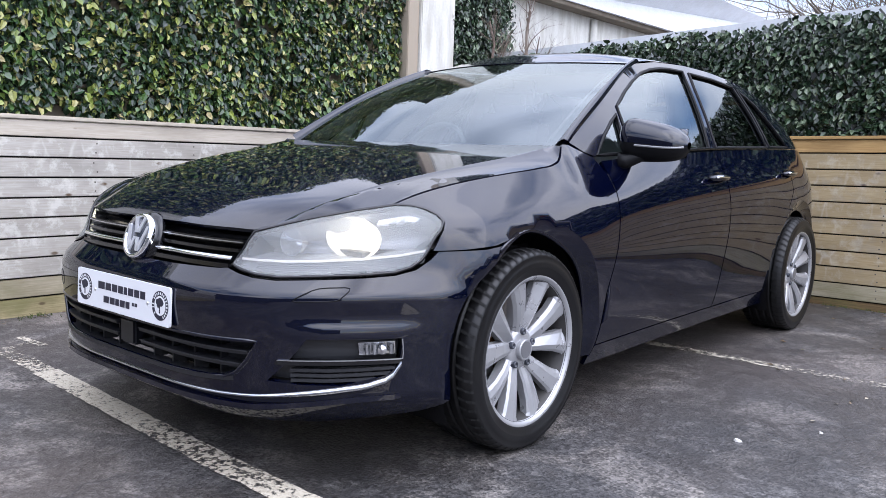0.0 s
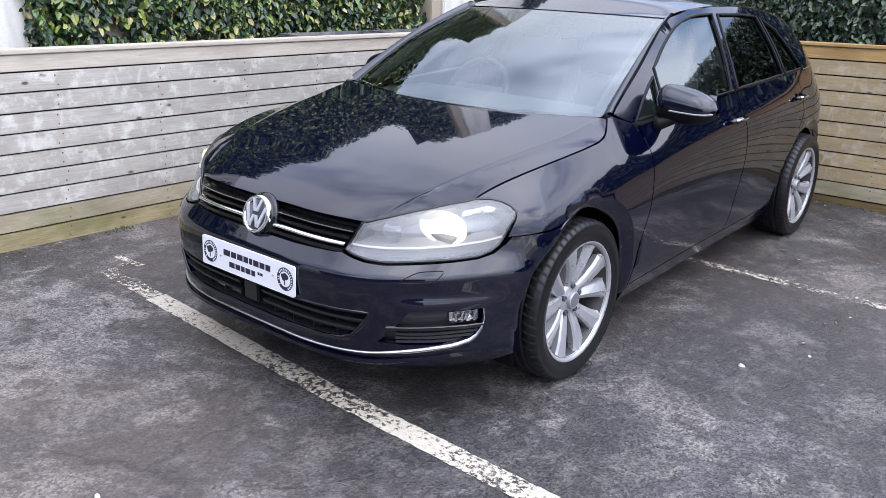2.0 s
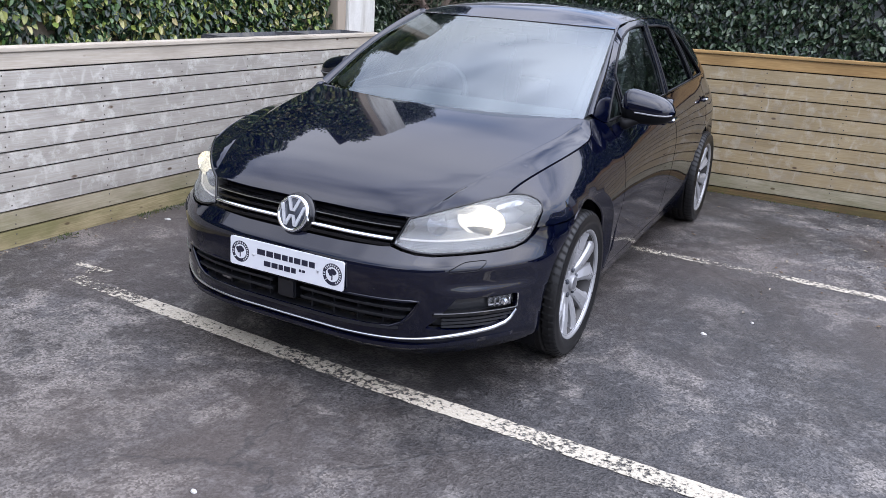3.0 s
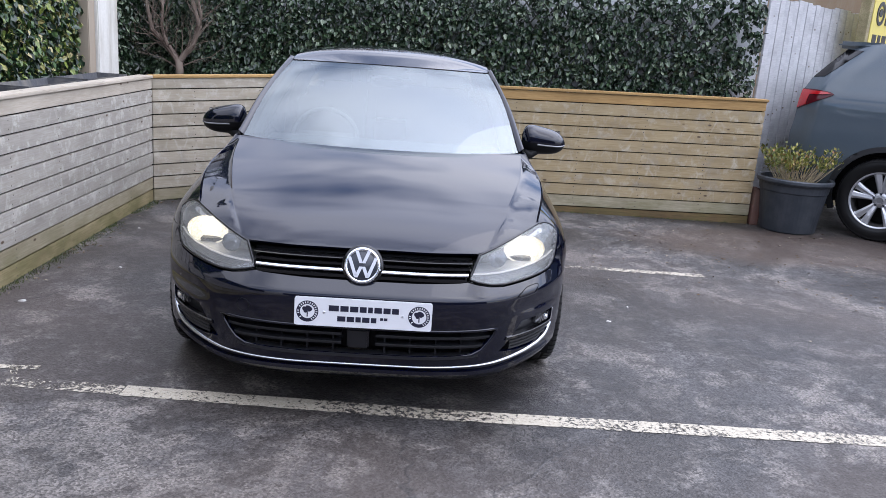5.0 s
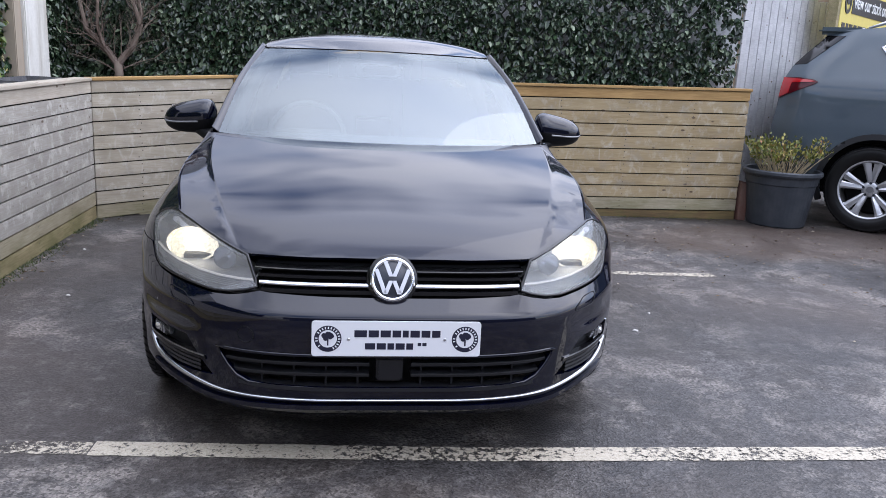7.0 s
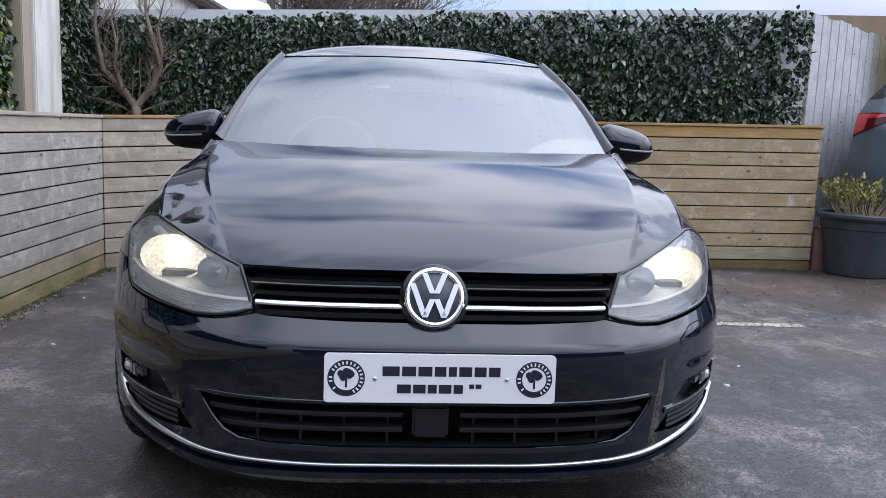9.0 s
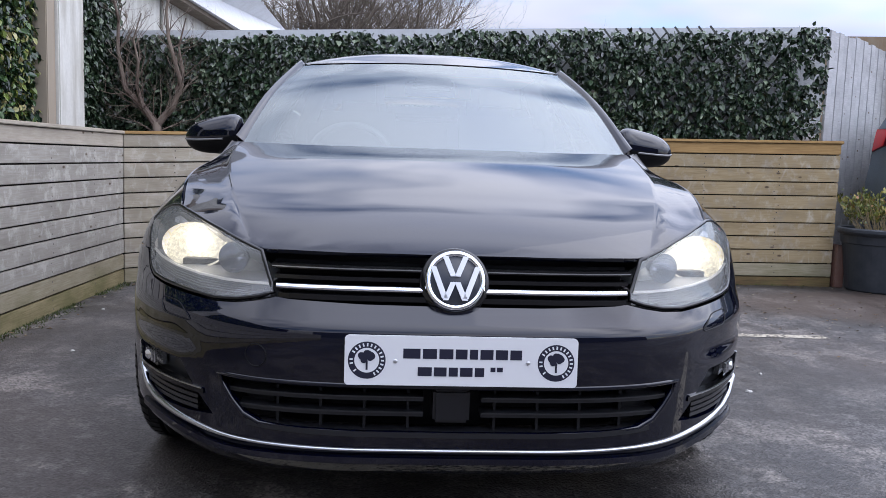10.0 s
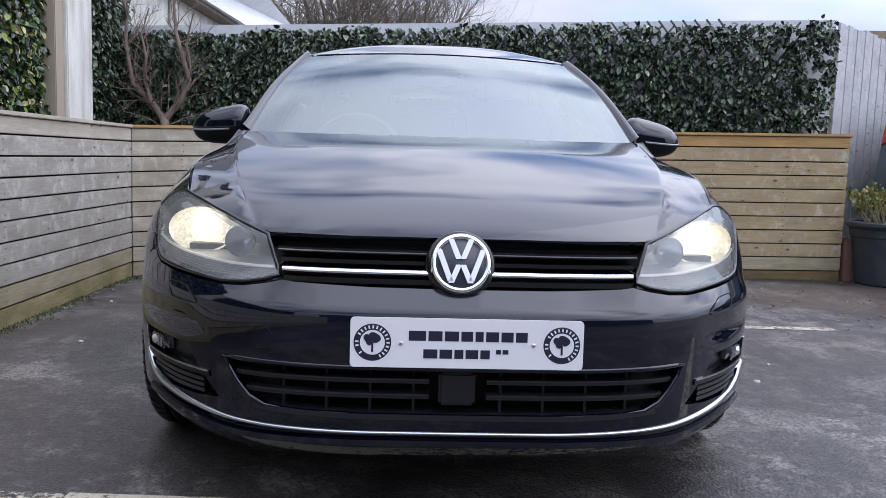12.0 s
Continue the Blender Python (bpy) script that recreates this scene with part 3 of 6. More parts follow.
# the corner's leaves and sheets above 2.7 m are unseen, added for bonnet reflections
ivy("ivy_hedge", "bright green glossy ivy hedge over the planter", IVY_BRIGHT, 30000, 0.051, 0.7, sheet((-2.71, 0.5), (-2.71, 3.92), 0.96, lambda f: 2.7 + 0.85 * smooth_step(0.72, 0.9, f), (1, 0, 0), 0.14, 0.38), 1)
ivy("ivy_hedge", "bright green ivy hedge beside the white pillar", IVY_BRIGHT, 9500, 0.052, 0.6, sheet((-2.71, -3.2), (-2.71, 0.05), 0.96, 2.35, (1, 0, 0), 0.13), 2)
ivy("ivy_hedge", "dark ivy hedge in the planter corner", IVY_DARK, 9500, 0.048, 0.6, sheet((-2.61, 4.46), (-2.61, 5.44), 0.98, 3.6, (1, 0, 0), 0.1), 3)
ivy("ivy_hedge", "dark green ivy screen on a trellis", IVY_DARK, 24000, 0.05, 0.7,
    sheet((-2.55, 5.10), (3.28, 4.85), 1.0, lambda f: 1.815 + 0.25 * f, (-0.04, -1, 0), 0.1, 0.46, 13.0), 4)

# expanding trellis behind the dark ivy
trellis = thing("trellis", "weathered diagonal lath trellis under the ivy", "trellis", pose(-3.0, 5.20, 0, 0, 0, -2.43), kind="structure")
lath = bpy.data.meshes.new("lath")
bm = box_bm(-0.007, 0.007, -0.004, 0.004, 0, 1.32, 0.0)
bm.to_mesh(lath)
bm.free()
lath.materials.append(TRELLIS)
for i in range(64):
    for lean in (40, -40):
        x = 0.4 + i * 0.1
        reach = x + math.copysign(0.86, lean)
        if not 0.35 < reach < 6.3 or x > 6.3:
            continue
        ob = new("lath", lath)
        ob.parent = trellis
        ob.matrix_basis = pose(x, -0.055 + (0.004 if lean > 0 else -0.004), 0.94 + 0.0245 * x, 0, lean, 0) @ Matrix.Diagonal((1, 1, 0.79 + 0.035 * (x + math.copysign(0.8, lean)), 1))

# ---- shrubs, pot ----


def branch(bm, start, way, length, radius, rnd, depth, bend=0.25, kids=3):
    pts, radii, p, d = [], [], Vector(start), Vector(way).normalized()
    steps = 6
    for i in range(steps + 1):
        pts.append(p.copy())
        radii.append(radius * (1 - 0.65 * i / steps))
        d = (d + Vector((rnd.gauss(0, bend), rnd.gauss(0, bend), rnd.gauss(0.05, bend))) * 0.5).normalized()
        p = p + d * length / steps
    tube_bm(pts, radii, 6 if radius > 0.006 else 4, bm)
    if depth:
        for k in range(kids):
            i = rnd.randrange(2, steps + 1)
            w = (pts[i] - pts[i - 1]).normalized() + Vector((rnd.gauss(0, 0.6), rnd.gauss(0, 0.5), rnd.gauss(0.25, 0.4)))
            branch(bm, pts[i], w, length * rnd.uniform(0.45, 0.75), radii[i] * 0.62, rnd, depth - 1, bend, kids)
    return bm


def bare_shrub():
    rnd = random.Random(21)
    shrub = thing("bare_shrub", "leafless brown shrub with forked stems", "shrub", pose(-2.10, 4.90, 0.94))
    part("trunk", tube_bm([(0, 0, 0), (0.01, 0, 0.1), (0.0, 0, 0.2)], [0.042, 0.036, 0.034], 10), BARK, shrub, smooth=True)
    limbs = (((0, 0.17), (-0.07, 0.27), (-0.14, 0.35), (-0.235, 0.45), (-0.265, 0.60), (-0.30, 0.78), (-0.30, 1.0), (-0.34, 1.2)),
             ((-0.10, 0.31), (-0.15, 0.48), (-0.13, 0.66), (-0.17, 0.84), (-0.12, 1.05)),
             ((0, 0.17), (0.06, 0.25), (0.13, 0.33), (0.20, 0.50), (0.16, 0.66), (0.10, 0.86), (0.08, 1.08), (0.12, 1.25)),
             ((0.18, 0.42), (0.21, 0.60), (0.17, 0.80), (0.24, 1.02)),
             ((-0.02, 0.12), (-0.14, 0.19), (-0.26, 0.22), (-0.40, 0.25)),
             ((0.02, 0.13), (0.16, 0.2), (0.30, 0.24), (0.42, 0.34)))
    for k, line in enumerate(limbs):
        thick = (0.030, 0.017, 0.030, 0.016, 0.006, 0.006)[k]
        pts = [Vector((x, rnd.gauss(0, 0.02) if i else 0, z)) for i, (x, z) in enumerate(line)]
        n = len(pts)
        radii = [thick * (1 - 0.72 * i / (n - 1)) for i in range(n)]
        bm = tube_bm(pts, radii, 8)
        for i in range(1, n):
            for q in range(4 if k < 4 else 2):
                p = pts[i - 1].lerp(pts[i], rnd.random())
                way = (pts[i] - pts[i - 1]).normalized() + Vector((rnd.gauss(0, 0.8), rnd.gauss(0, 0.6), rnd.gauss(0.1, 0.4)))
                branch(bm, p, way, rnd.uniform(0.14, 0.34), min(0.0055, radii[i] * 0.5), rnd, 2, 0.3, 3)
        part("limb", bm, BARK, shrub)


bare_shrub()


def plant_pot():
    pot = thing("plant_pot", "dark slate grey plastic tub on the asphalt", "plant pot", pose(3.67, 4.40, 0))
    prof = [(0.0, 0.0), (0.235, 0.0), (0.245, 0.012), (0.292, 0.37), (0.300, 0.376), (0.308, 0.44), (0.326, 0.446), (0.338, 0.465), (0.336, 0.486), (0.322, 0.497), (0.305, 0.49), (0.298, 0.44), (0.0, 0.44)]
    part("tub", lathe_bm(prof, 48), POT_PLASTIC, pot, smooth=False)
    part("compost", lathe_bm([(0, 0.449), (0.299, 0.443)], 24), SOIL, pot, "dark compost")
    shrub = thing("potted_shrub", "yellow-green shrub with pale twigs in the tub", "shrub", pose(3.67, 4.40, 0.43))
    rnd = random.Random(5)
    PALE_TWIG = plaster_material("pale_twig", (0.36, 0.29, 0.17), 0.4)
    stems = bmesh.new()
    tips = []
    for i in range(80):
        a, r = rnd.uniform(0, 6.28), 0.16 * rnd.random() ** 0.5
        p = Vector((r * math.cos(a), r * math.sin(a), 0))
        lean = Vector((math.cos(a) * r * 4.9 + rnd.gauss(0, 0.2), math.sin(a) * r * 4.9 + rnd.gauss(0, 0.2), 1))
        n = rnd.uniform(0.15, 0.33)
        pts = [p, p + lean * n * 0.5 + Vector((rnd.gauss(0, 0.012), rnd.gauss(0, 0.012), 0)), p + lean * n]
        tube_bm(pts, [0.004, 0.003, 0.002], 4, stems)
        tips += [pts[1].lerp(pts[2], rnd.uniform(0.4, 1.05)) for k in range(16)]
    part("twig_mass", stems, PALE_TWIG, shrub, "bare pale brown twigs")["kind"] = "stuff"
    v, f = [], []
    for tip in tips:
        p = tip + Vector((rnd.gauss(0, 0.018), rnd.gauss(0, 0.018), rnd.gauss(0.005, 0.02)))
        d = Vector((rnd.gauss(0, 0.6), rnd.gauss(0, 0.6), 1)).normalized()
        s = d.cross(Vector((rnd.gauss(0, 1), rnd.gauss(0, 1), 0.1))).normalized()
        n, k = rnd.uniform(0.022, 0.046), len(v)
        v += [p, p + d * n * 0.5 + s * n * 0.28, p + d * n, p + d * n * 0.5 - s * n * 0.28]
        f.append((k, k + 1, k + 2, k + 3))
    raw("foliage", v, f, SHRUB_LEAF, shrub, "small yellow-green leaves with reddish tips")["kind"] = "stuff"


plant_pot()
tagged(part("brick_block", box_bm(3.36, 3.435, 4.50, 4.68, 0, 0.34, 0.006), RED_BRICK), "red-brown block behind the tub by the planter", "block")


def far_tree(x, y, h, seed):
    rnd = random.Random(seed)
    tree = thing("tree", "distant leafless tree with fine brown twigs", "tree", pose(x, y, 0), group="bare trees beyond the yard")
    part("trunk", tube_bm([(0, 0, 0), (0.05, 0, h * 0.3), (0, 0, h * 0.5)], [0.2, 0.16, 0.12], 8), TWIG, tree)
    bm = bmesh.new()
    for i in range(22):
        a = rnd.uniform(0, 6.28)
        branch(bm, (0, 0, h * rnd.uniform(0.25, 0.5)), (math.cos(a) * 0.8, math.sin(a) * 0.8, 0.8), h * 0.5, 0.085, rnd, 3, 0.35, 5)
    part("crown", bm, TWIG, tree)


for x, y, h, s in ((-3.1, 24, 6.9, 1), (-0.7, 26, 6.6, 2), (-1.9, 27, 7.2, 5), (9, 34, 5.0, 3)):
    far_tree(x, y, h, s)

# ---- small litter on the asphalt ----
CHIP = plaster_material("white_chip", (0.5, 0.49, 0.46), 0.1)


def chip(x, y, r, seed, mat, name, label, category):
    rnd = random.Random(seed)
    bm = bmesh.new()
    ring = [bm.verts.new((x + r * rnd.uniform(0.6, 1.2) * math.cos(a), y + r * rnd.uniform(0.5, 1.0) * math.sin(a), 0.001)) for a in (i * 6.283 / 7 for i in range(7))]
    top = [bm.verts.new((x + (v.co.x - x) * 0.7, y + (v.co.y - y) * 0.7, 0.004 + r * rnd.uniform(0.1, 0.3))) for v in ring]
    bm.faces.new(top)
    for i in range(7):
        bm.faces.new((ring[i], ring[(i + 1) % 7], top[(i + 1) % 7], top[i]))
    tagged(part(name, bm, mat), label, category, group="scraps on the asphalt")


for i, (x, y, r) in enumerate(((1.32, 1.43, 0.015), (1.5, 1.72, 0.01), (-1.6, 1.9, 0.012), (-1.82, 2.9, 0.014), (0.25, -0.75, 0.013), (-1.86, 1.2, 0.02))):
    chip(x, y, r, i, CHIP, "paint_chip", "small white chip lying on the asphalt", "litter")
def foot_line(t, off):
    """A place along the foot of the corner panel and the north planter, off metres before it."""
    d = t * 5.6
    if d < 1.13:
        return CORNER_A[0] + 0.8125 * d + 0.583 * off, CORNER_A[1] + 0.583 * d - 0.8125 * off
    return CORNER_B[0] + d - 1.13, BACK_Y - off


rnd = random.Random(77)
v, f = [], []
for i in range(760):
    side_wall = rnd.random()
    if side_wall < 0.3:
        y = rnd.uniform(-2.5, 3.9)
        x = west_x(y) + 0.02 + abs(rnd.gauss(0, 0.07))
    elif side_wall < 0.5:
        x, y = foot_line(rnd.random(), 0.03 + abs(rnd.gauss(0, 0.09)))
    else:
        x, y = rnd.gauss(2.9, 1.0), rnd.gauss(3.2, 0.75)
    a, r, k = rnd.uniform(0, 6.28), rnd.uniform(0.006, 0.018), len(v)
    c, sn = math.cos(a), math.sin(a)
    z = 0.004
    v += [(x - r * c, y - r * sn, z), (x + r * 0.5 * sn, y - r * 0.5 * c, z + rnd.uniform(0, 0.008)), (x + r * c, y + r * sn, z + 0.002), (x - r * 0.5 * sn, y + r * 0.5 * c, z + rnd.uniform(0, 0.008))]
    f.append((k, k + 1, k + 2, k + 3))
tagged(raw("leaf_litter", v, f, leaf_material("dead_leaf", [(0.0, (0.07, 0.04, 0.02)), (0.6, (0.17, 0.11, 0.06)), (1.0, (0.4, 0.36, 0.28))], 0.8)), "brown leaf litter along the planter foot", "leaf litter", kind="stuff")
MOSS = leaf_material("moss_tuft", [(0.0, (0.03, 0.05, 0.012)), (1.0, (0.1, 0.13, 0.03))], 0.9)
v, f = [], []
for i in range(2600):
    if rnd.random() < 0.6:
        y = rnd.uniform(0.5, 3.85)
        x = west_x(y) + abs(rnd.gauss(0, 0.035))
    else:
        x, y = foot_line(rnd.random(), abs(rnd.gauss(0, 0.02)))
    if noise.noise(Vector((x * 1.7, y * 1.7, 0.3))) < -0.05:
        continue
    k, h, a = len(v), rnd.uniform(0.006, 0.022), rnd.uniform(0, 6.28)
    v += [(x, y, 0.001), (x + 0.006 * math.cos(a), y + 0.006 * math.sin(a), 0.001), (x + rnd.gauss(0, 0.006), y + rnd.gauss(0, 0.006), h)]
    f.append((k, k + 1, k + 2))
tagged(raw("moss", v, f, MOSS), "thin moss along the foot of the planters", "moss", kind="stuff")

# ---- the hatchback: surfaces ----
from mathutils import geometry


def curve(*knots):
    """A smooth function through (x, value) knots: cubic pieces with limited slopes, straight beyond the ends."""
    xs, ys = [k[0] for k in knots], [k[1] for k in knots]
    n = len(xs)
    d = [(ys[i + 1] - ys[i]) / (xs[i + 1] - xs[i]) for i in range(n - 1)]
    m = [d[0]] + [0.0] * (n - 2) + [d[-1]]
    for i in range(1, n - 1):
        h0, h1 = xs[i] - xs[i - 1], xs[i + 1] - xs[i]
        m[i] = (d[i - 1] * h1 + d[i] * h0) / (h0 + h1)

    def f(x):
        if x <= xs[0]:
            return ys[0] + m[0] * (x - xs[0])
        if x >= xs[-1]:
            return ys[-1] + m[-1] * (x - xs[-1])
        i = 0
        while x > xs[i + 1]:
            i += 1
        h = xs[i + 1] - xs[i]
        t = (x - xs[i]) / h
        return ((1 + 2 * t) * (1 - t) ** 2 * ys[i] + t * (1 - t) ** 2 * h * m[i] + t * t * (3 - 2 * t) * ys[i + 1] + t * t * (t - 1) * h * m[i + 1])

    return f


def smooth(a, b, v):
    t = min(1.0, max(0.0, (v - a) / (b - a)))
    return t * t * (3 - 2 * t)


# plan of the nose, from the middle round to the wheel arch
NOSE_PLAN = [(0, 0), (0.13, 0.001), (0.26, 0.004), (0.38, 0.02), (0.45, 0.038), (0.53, 0.075), (0.62, 0.14), (0.70, 0.22), (0.76, 0.30), (0.81, 0.385), (0.85, 0.475), (0.876, 0.57), (0.892, 0.72)]
along = [0.0]
for (xa, ya), (xb, yb) in zip(NOSE_PLAN, NOSE_PLAN[1:]):
    along.append(along[-1] + math.hypot(xb - xa, yb - ya))
plan_x = curve(*[(u, p[0]) for u, p in zip(along, NOSE_PLAN)])
plan_y = curve(*[(u, p[1]) for u, p in zip(along, NOSE_PLAN)])
u_of_x = curve(*[(p[0], u) for u, p in zip(along, NOSE_PLAN)])
plan_at = curve(*NOSE_PLAN)
nose_p = curve((0.16, 0.10), (0.19, 0.062), (0.215, 0.036), (0.25, 0.022), (0.30, 0.014), (0.36, 0.006), (0.43, -0.003), (0.505, -0.005), (0.522, -0.003), (0.535, 0.003), (0.555, 0.022), (0.575, 0.046), (0.60, 0.067), (0.63, 0.082), (0.68, 0.099), (0.73, 0.14), (0.77, 0.185), (0.82, 0.25))


def arch_roll(y, z, cy):
    """How far the flared arches roll in towards their lips; less along the front of the front arch."""
    r0 = 0.421 - (0.036 * smooth(-0.12, 0.24, cy - y) if cy < 2 else 0.0)
    return 0.03 * max(0.0, r0 - math.hypot(y - cy, z - 0.306)) / 0.055 * smooth(0.17, 0.25, z)


def nose(u, z):
    """The wrapped front: u runs along the plan from the middle, z is the height."""
    s = -1 if u < 0 else 1
    u = abs(u)
    x, y = plan_x(u), plan_y(u)
    tuck = 1 - 0.045 * max(0.0, (0.27 - z) / 0.1) ** 2 * smooth(0.3, 0.9, u)
    yy_ = y + nose_p(z) * (1 - 0.75 * smooth(0.42, 0.75, y))
    # a ledge over the fog lamps
    yy_ += 0.009 * smooth(0.446, 0.468, z) * (1 - smooth(0.475, 0.535, z)) * smooth(0.56, 0.68, x) * (1 - smooth(0.80, 0.85, x))
    x = x * tuck - arch_roll(yy_, z, 0.868)
    # its rear corner runs flush into the wing
    w = smooth(0.42, 0.55, yy_) * smooth(0.52, 0.6, z)
    if w > 0:
        x += (side(yy_, z).x - x) * w
    return Vector((s * x, yy_, z))


# feature lines of the flank: (height, half width) as functions of the length
flank = [
    (curve((0.4, 0.19), (4.2, 0.18)), curve((0.4, 0.80), (0.6, 0.835), (1.2, 0.825), (3.0, 0.80), (3.6, 0.81), (4.0, 0.78))),
    (curve((0.4, 0.25), (4.2, 0.25)), curve((0.4, 0.81), (0.6, 0.866), (0.87, 0.868), (1.2, 0.855), (2.3, 0.828), (3.0, 0.825), (3.5, 0.842), (3.8, 0.825), (4.05, 0.77))),
    (curve((0.4, 0.45), (4.2, 0.46)), curve((0.4, 0.82), (0.5, 0.862), (0.6, 0.882), (0.87, 0.892), (1.2, 0.883), (2.3, 0.860), (3.0, 0.857), (3.5, 0.862), (3.8, 0.845), (4.05, 0.78))),
    (curve((0.4, 0.63), (4.2, 0.65)), curve((0.4, 0.772), (0.45, 0.803), (0.5, 0.833), (0.55, 0.856), (0.6, 0.875), (0.72, 0.892), (0.87, 0.897), (1.2, 0.893), (1.5, 0.884), (2.3, 0.876), (3.0, 0.871), (3.5, 0.868), (3.8, 0.835), (4.05, 0.765))),
    (curve((0.4, 0.705), (0.6, 0.725), (0.87, 0.74), (1.2, 0.76), (2.3, 0.785), (3.5, 0.805), (4.2, 0.82)), curve((0.4, 0.738), (0.45, 0.775), (0.5, 0.806), (0.6, 0.838), (0.72, 0.853), (0.87, 0.859), (1.2, 0.856), (1.5, 0.858), (2.3, 0.863), (3.0, 0.856), (3.5, 0.84), (3.8, 0.815), (4.05, 0.74))),
    (curve((0.4, 0.769), (0.5, 0.802), (0.6, 0.825), (0.7, 0.842), (0.85, 0.861), (1.0, 0.877), (1.1, 0.891), (1.15, 0.908), (1.18, 0.933), (1.21, 0.967), (1.3, 0.945), (1.4, 0.921), (1.6, 0.932), (2.36, 0.972), (3.0, 0.99), (3.55, 1.004), (4.1, 1.02)),
     curve((0.4, 0.704), (0.5, 0.726), (0.6, 0.746), (0.7, 0.762), (0.85, 0.777), (1.0, 0.782), (1.1, 0.778), (1.15, 0.766), (1.18, 0.751), (1.21, 0.732), (1.3, 0.739), (1.4, 0.755), (1.6, 0.772), (2.36, 0.79), (3.0, 0.775), (3.55, 0.75), (3.8, 0.72), (4.05, 0.65))),
]


def side(y, z):
    """The flank of the body: half width from length and height."""
    knots = [(zf(y), xf(y)) for zf, xf in flank]
    x = curve(*knots)(z)
    x -= arch_roll(y, z, 0.868) + arch_roll(y, z, 3.51)
    return Vector((x, y, z))


rail_x = curve((1.2, 0.72), (1.5, 0.676), (1.99, 0.583), (2.3, 0.57), (2.6, 0.566), (3.0, 0.56), (3.4, 0.548), (3.8, 0.525), (4.0, 0.51))
rail_z = curve((1.2, 0.966), (1.5, 1.118), (1.75, 1.232), (1.99, 1.322), (2.3, 1.358), (2.6, 1.368), (3.0, 1.358), (3.4, 1.325), (3.8, 1.265), (4.0, 1.22))


def cabin(y, z):
    """The glasshouse side between the waist and the roof rail."""
    zb, xb = flank[5][0](y), flank[5][1](y)
    zr, xr = rail_z(y), rail_x(y)
    t = (z - zb) / max(0.02, zr - zb)
    t = max(-0.3, min(1.3, t))
    return Vector((xb + (xr - xb) * (0.82 * t + 0.18 * t * abs(t)), y, z))


bon_c = curve((0.07, 0.66), (0.085, 0.668), (0.10, 0.685), (0.13, 0.708), (0.18, 0.737), (0.25, 0.768), (0.4, 0.814), (0.6, 0.866), (0.8, 0.909), (1.0, 0.943), (1.1, 0.957))
bon_xc = curve((0.1, 0.434), (0.14, 0.456), (0.2, 0.488), (0.25, 0.511), (0.3, 0.531), (0.4, 0.566), (0.6, 0.620), (0.8, 0.665), (1.0, 0.697), (1.1, 0.706), (1.2, 0.710))
bon_zc = curve((0.09, 0.64), (0.12, 0.674), (0.14, 0.69), (0.18, 0.713), (0.25, 0.749), (0.4, 0.796), (0.6, 0.843), (0.8, 0.881), (1.0, 0.914), (1.2, 0.953))
bon_zs = curve((0.15, 0.622), (0.25, 0.708), (0.4, 0.768), (0.5, 0.801), (0.6, 0.824), (0.7, 0.841), (0.85, 0.860), (1.0, 0.876), (1.1, 0.890), (1.15, 0.907), (1.18, 0.932), (1.21, 0.966))
bon_xs = curve((0.2, 0.66), (0.4, 0.702), (0.5, 0.724), (0.6, 0.744), (0.7, 0.76), (0.85, 0.775), (1.0, 0.780), (1.1, 0.776), (1.15, 0.764), (1.18, 0.749), (1.21, 0.730))


def bonnet_sheet(x, y):
    a = abs(x)
    xc, xs = bon_xc(y), bon_xs(y)
    w = 1 - smooth(0.15, 0.5, y)
    back = 0.037 * (a / 0.447) ** 4
    zc, zr, ze = bon_c(y - back * w), bon_zc(y + (0.036 - back) * w), bon_zs(y)
    t = a / xc
    z_in = zc + (zr - zc) * t * t
    q = (a - xc) / max(0.008, xs - xc)
    z_out = zr + (ze - zr) * (max(0.0, q) ** (1 - 0.36 * smooth(0.14, 0.34, y)) if q > 0 else q)
    k = smooth(xc - 0.005, xc + 0.005, a)
    z = z_in * (1 - k) + z_out * k
    return Vector((x, y, z))


# upper edge of the headlamps: height over half width
lamp_top = curve((0.43, 0.678), (0.450, 0.685), (0.48, 0.695), (0.52, 0.709), (0.564, 0.724), (0.60, 0.7365), (0.646, 0.750), (0.68, 0.759), (0.709, 0.767))


def bonnet(x, y):
    """The bonnet, drawn to the upper edge of the lamps along its outer front corners."""
    p = bonnet_sheet(x, y)
    a = abs(x)
    if 0.39 < a < 0.72 and y < 0.62:
        z = lamp_top(a)
        edge = plan_at(a) + nose_p(z) + 0.006
        p.z += (z + 0.004 - bonnet_sheet(a, edge).z) * (1 - smooth(0.0, 0.3, y - edge)) * smooth(-0.004, 0.026, a - bon_xc(y)) * (1 - smooth(0.69, 0.72, a))
    return p


ws_x = curve((0.0, 0.70), (0.5, 0.645), (1.0, 0.574))


def screen(a, v):
    """The windscreen: a runs across from -1 to 1, v up from 0 to 1."""
    b = a * a
    y = (1.03 + 0.80 * v) * (1 - b) + (1.222 + 0.735 * v) * b
    z = (0.943 + 0.383 * v) * (1 - b) + (0.955 + 0.361 * v) * b + 0.03 * math.sin(math.pi * v)
    return Vector((a * ws_x(v), y, z))


roof_c = curve((1.80, 1.325), (1.85, 1.342), (1.90, 1.357), (2.0, 1.384), (2.15, 1.405), (2.35, 1.415), (2.6, 1.419), (3.0, 1.41), (3.4, 1.382), (3.8, 1.332), (4.05, 1.295))


def roof(x, y):
    xr, zr, zc = rail_x(max(1.97, y)), rail_z(max(1.97, y)), roof_c(y)
    t = abs(x) / xr
    z = zc - (zc - zr) * t ** 2.5
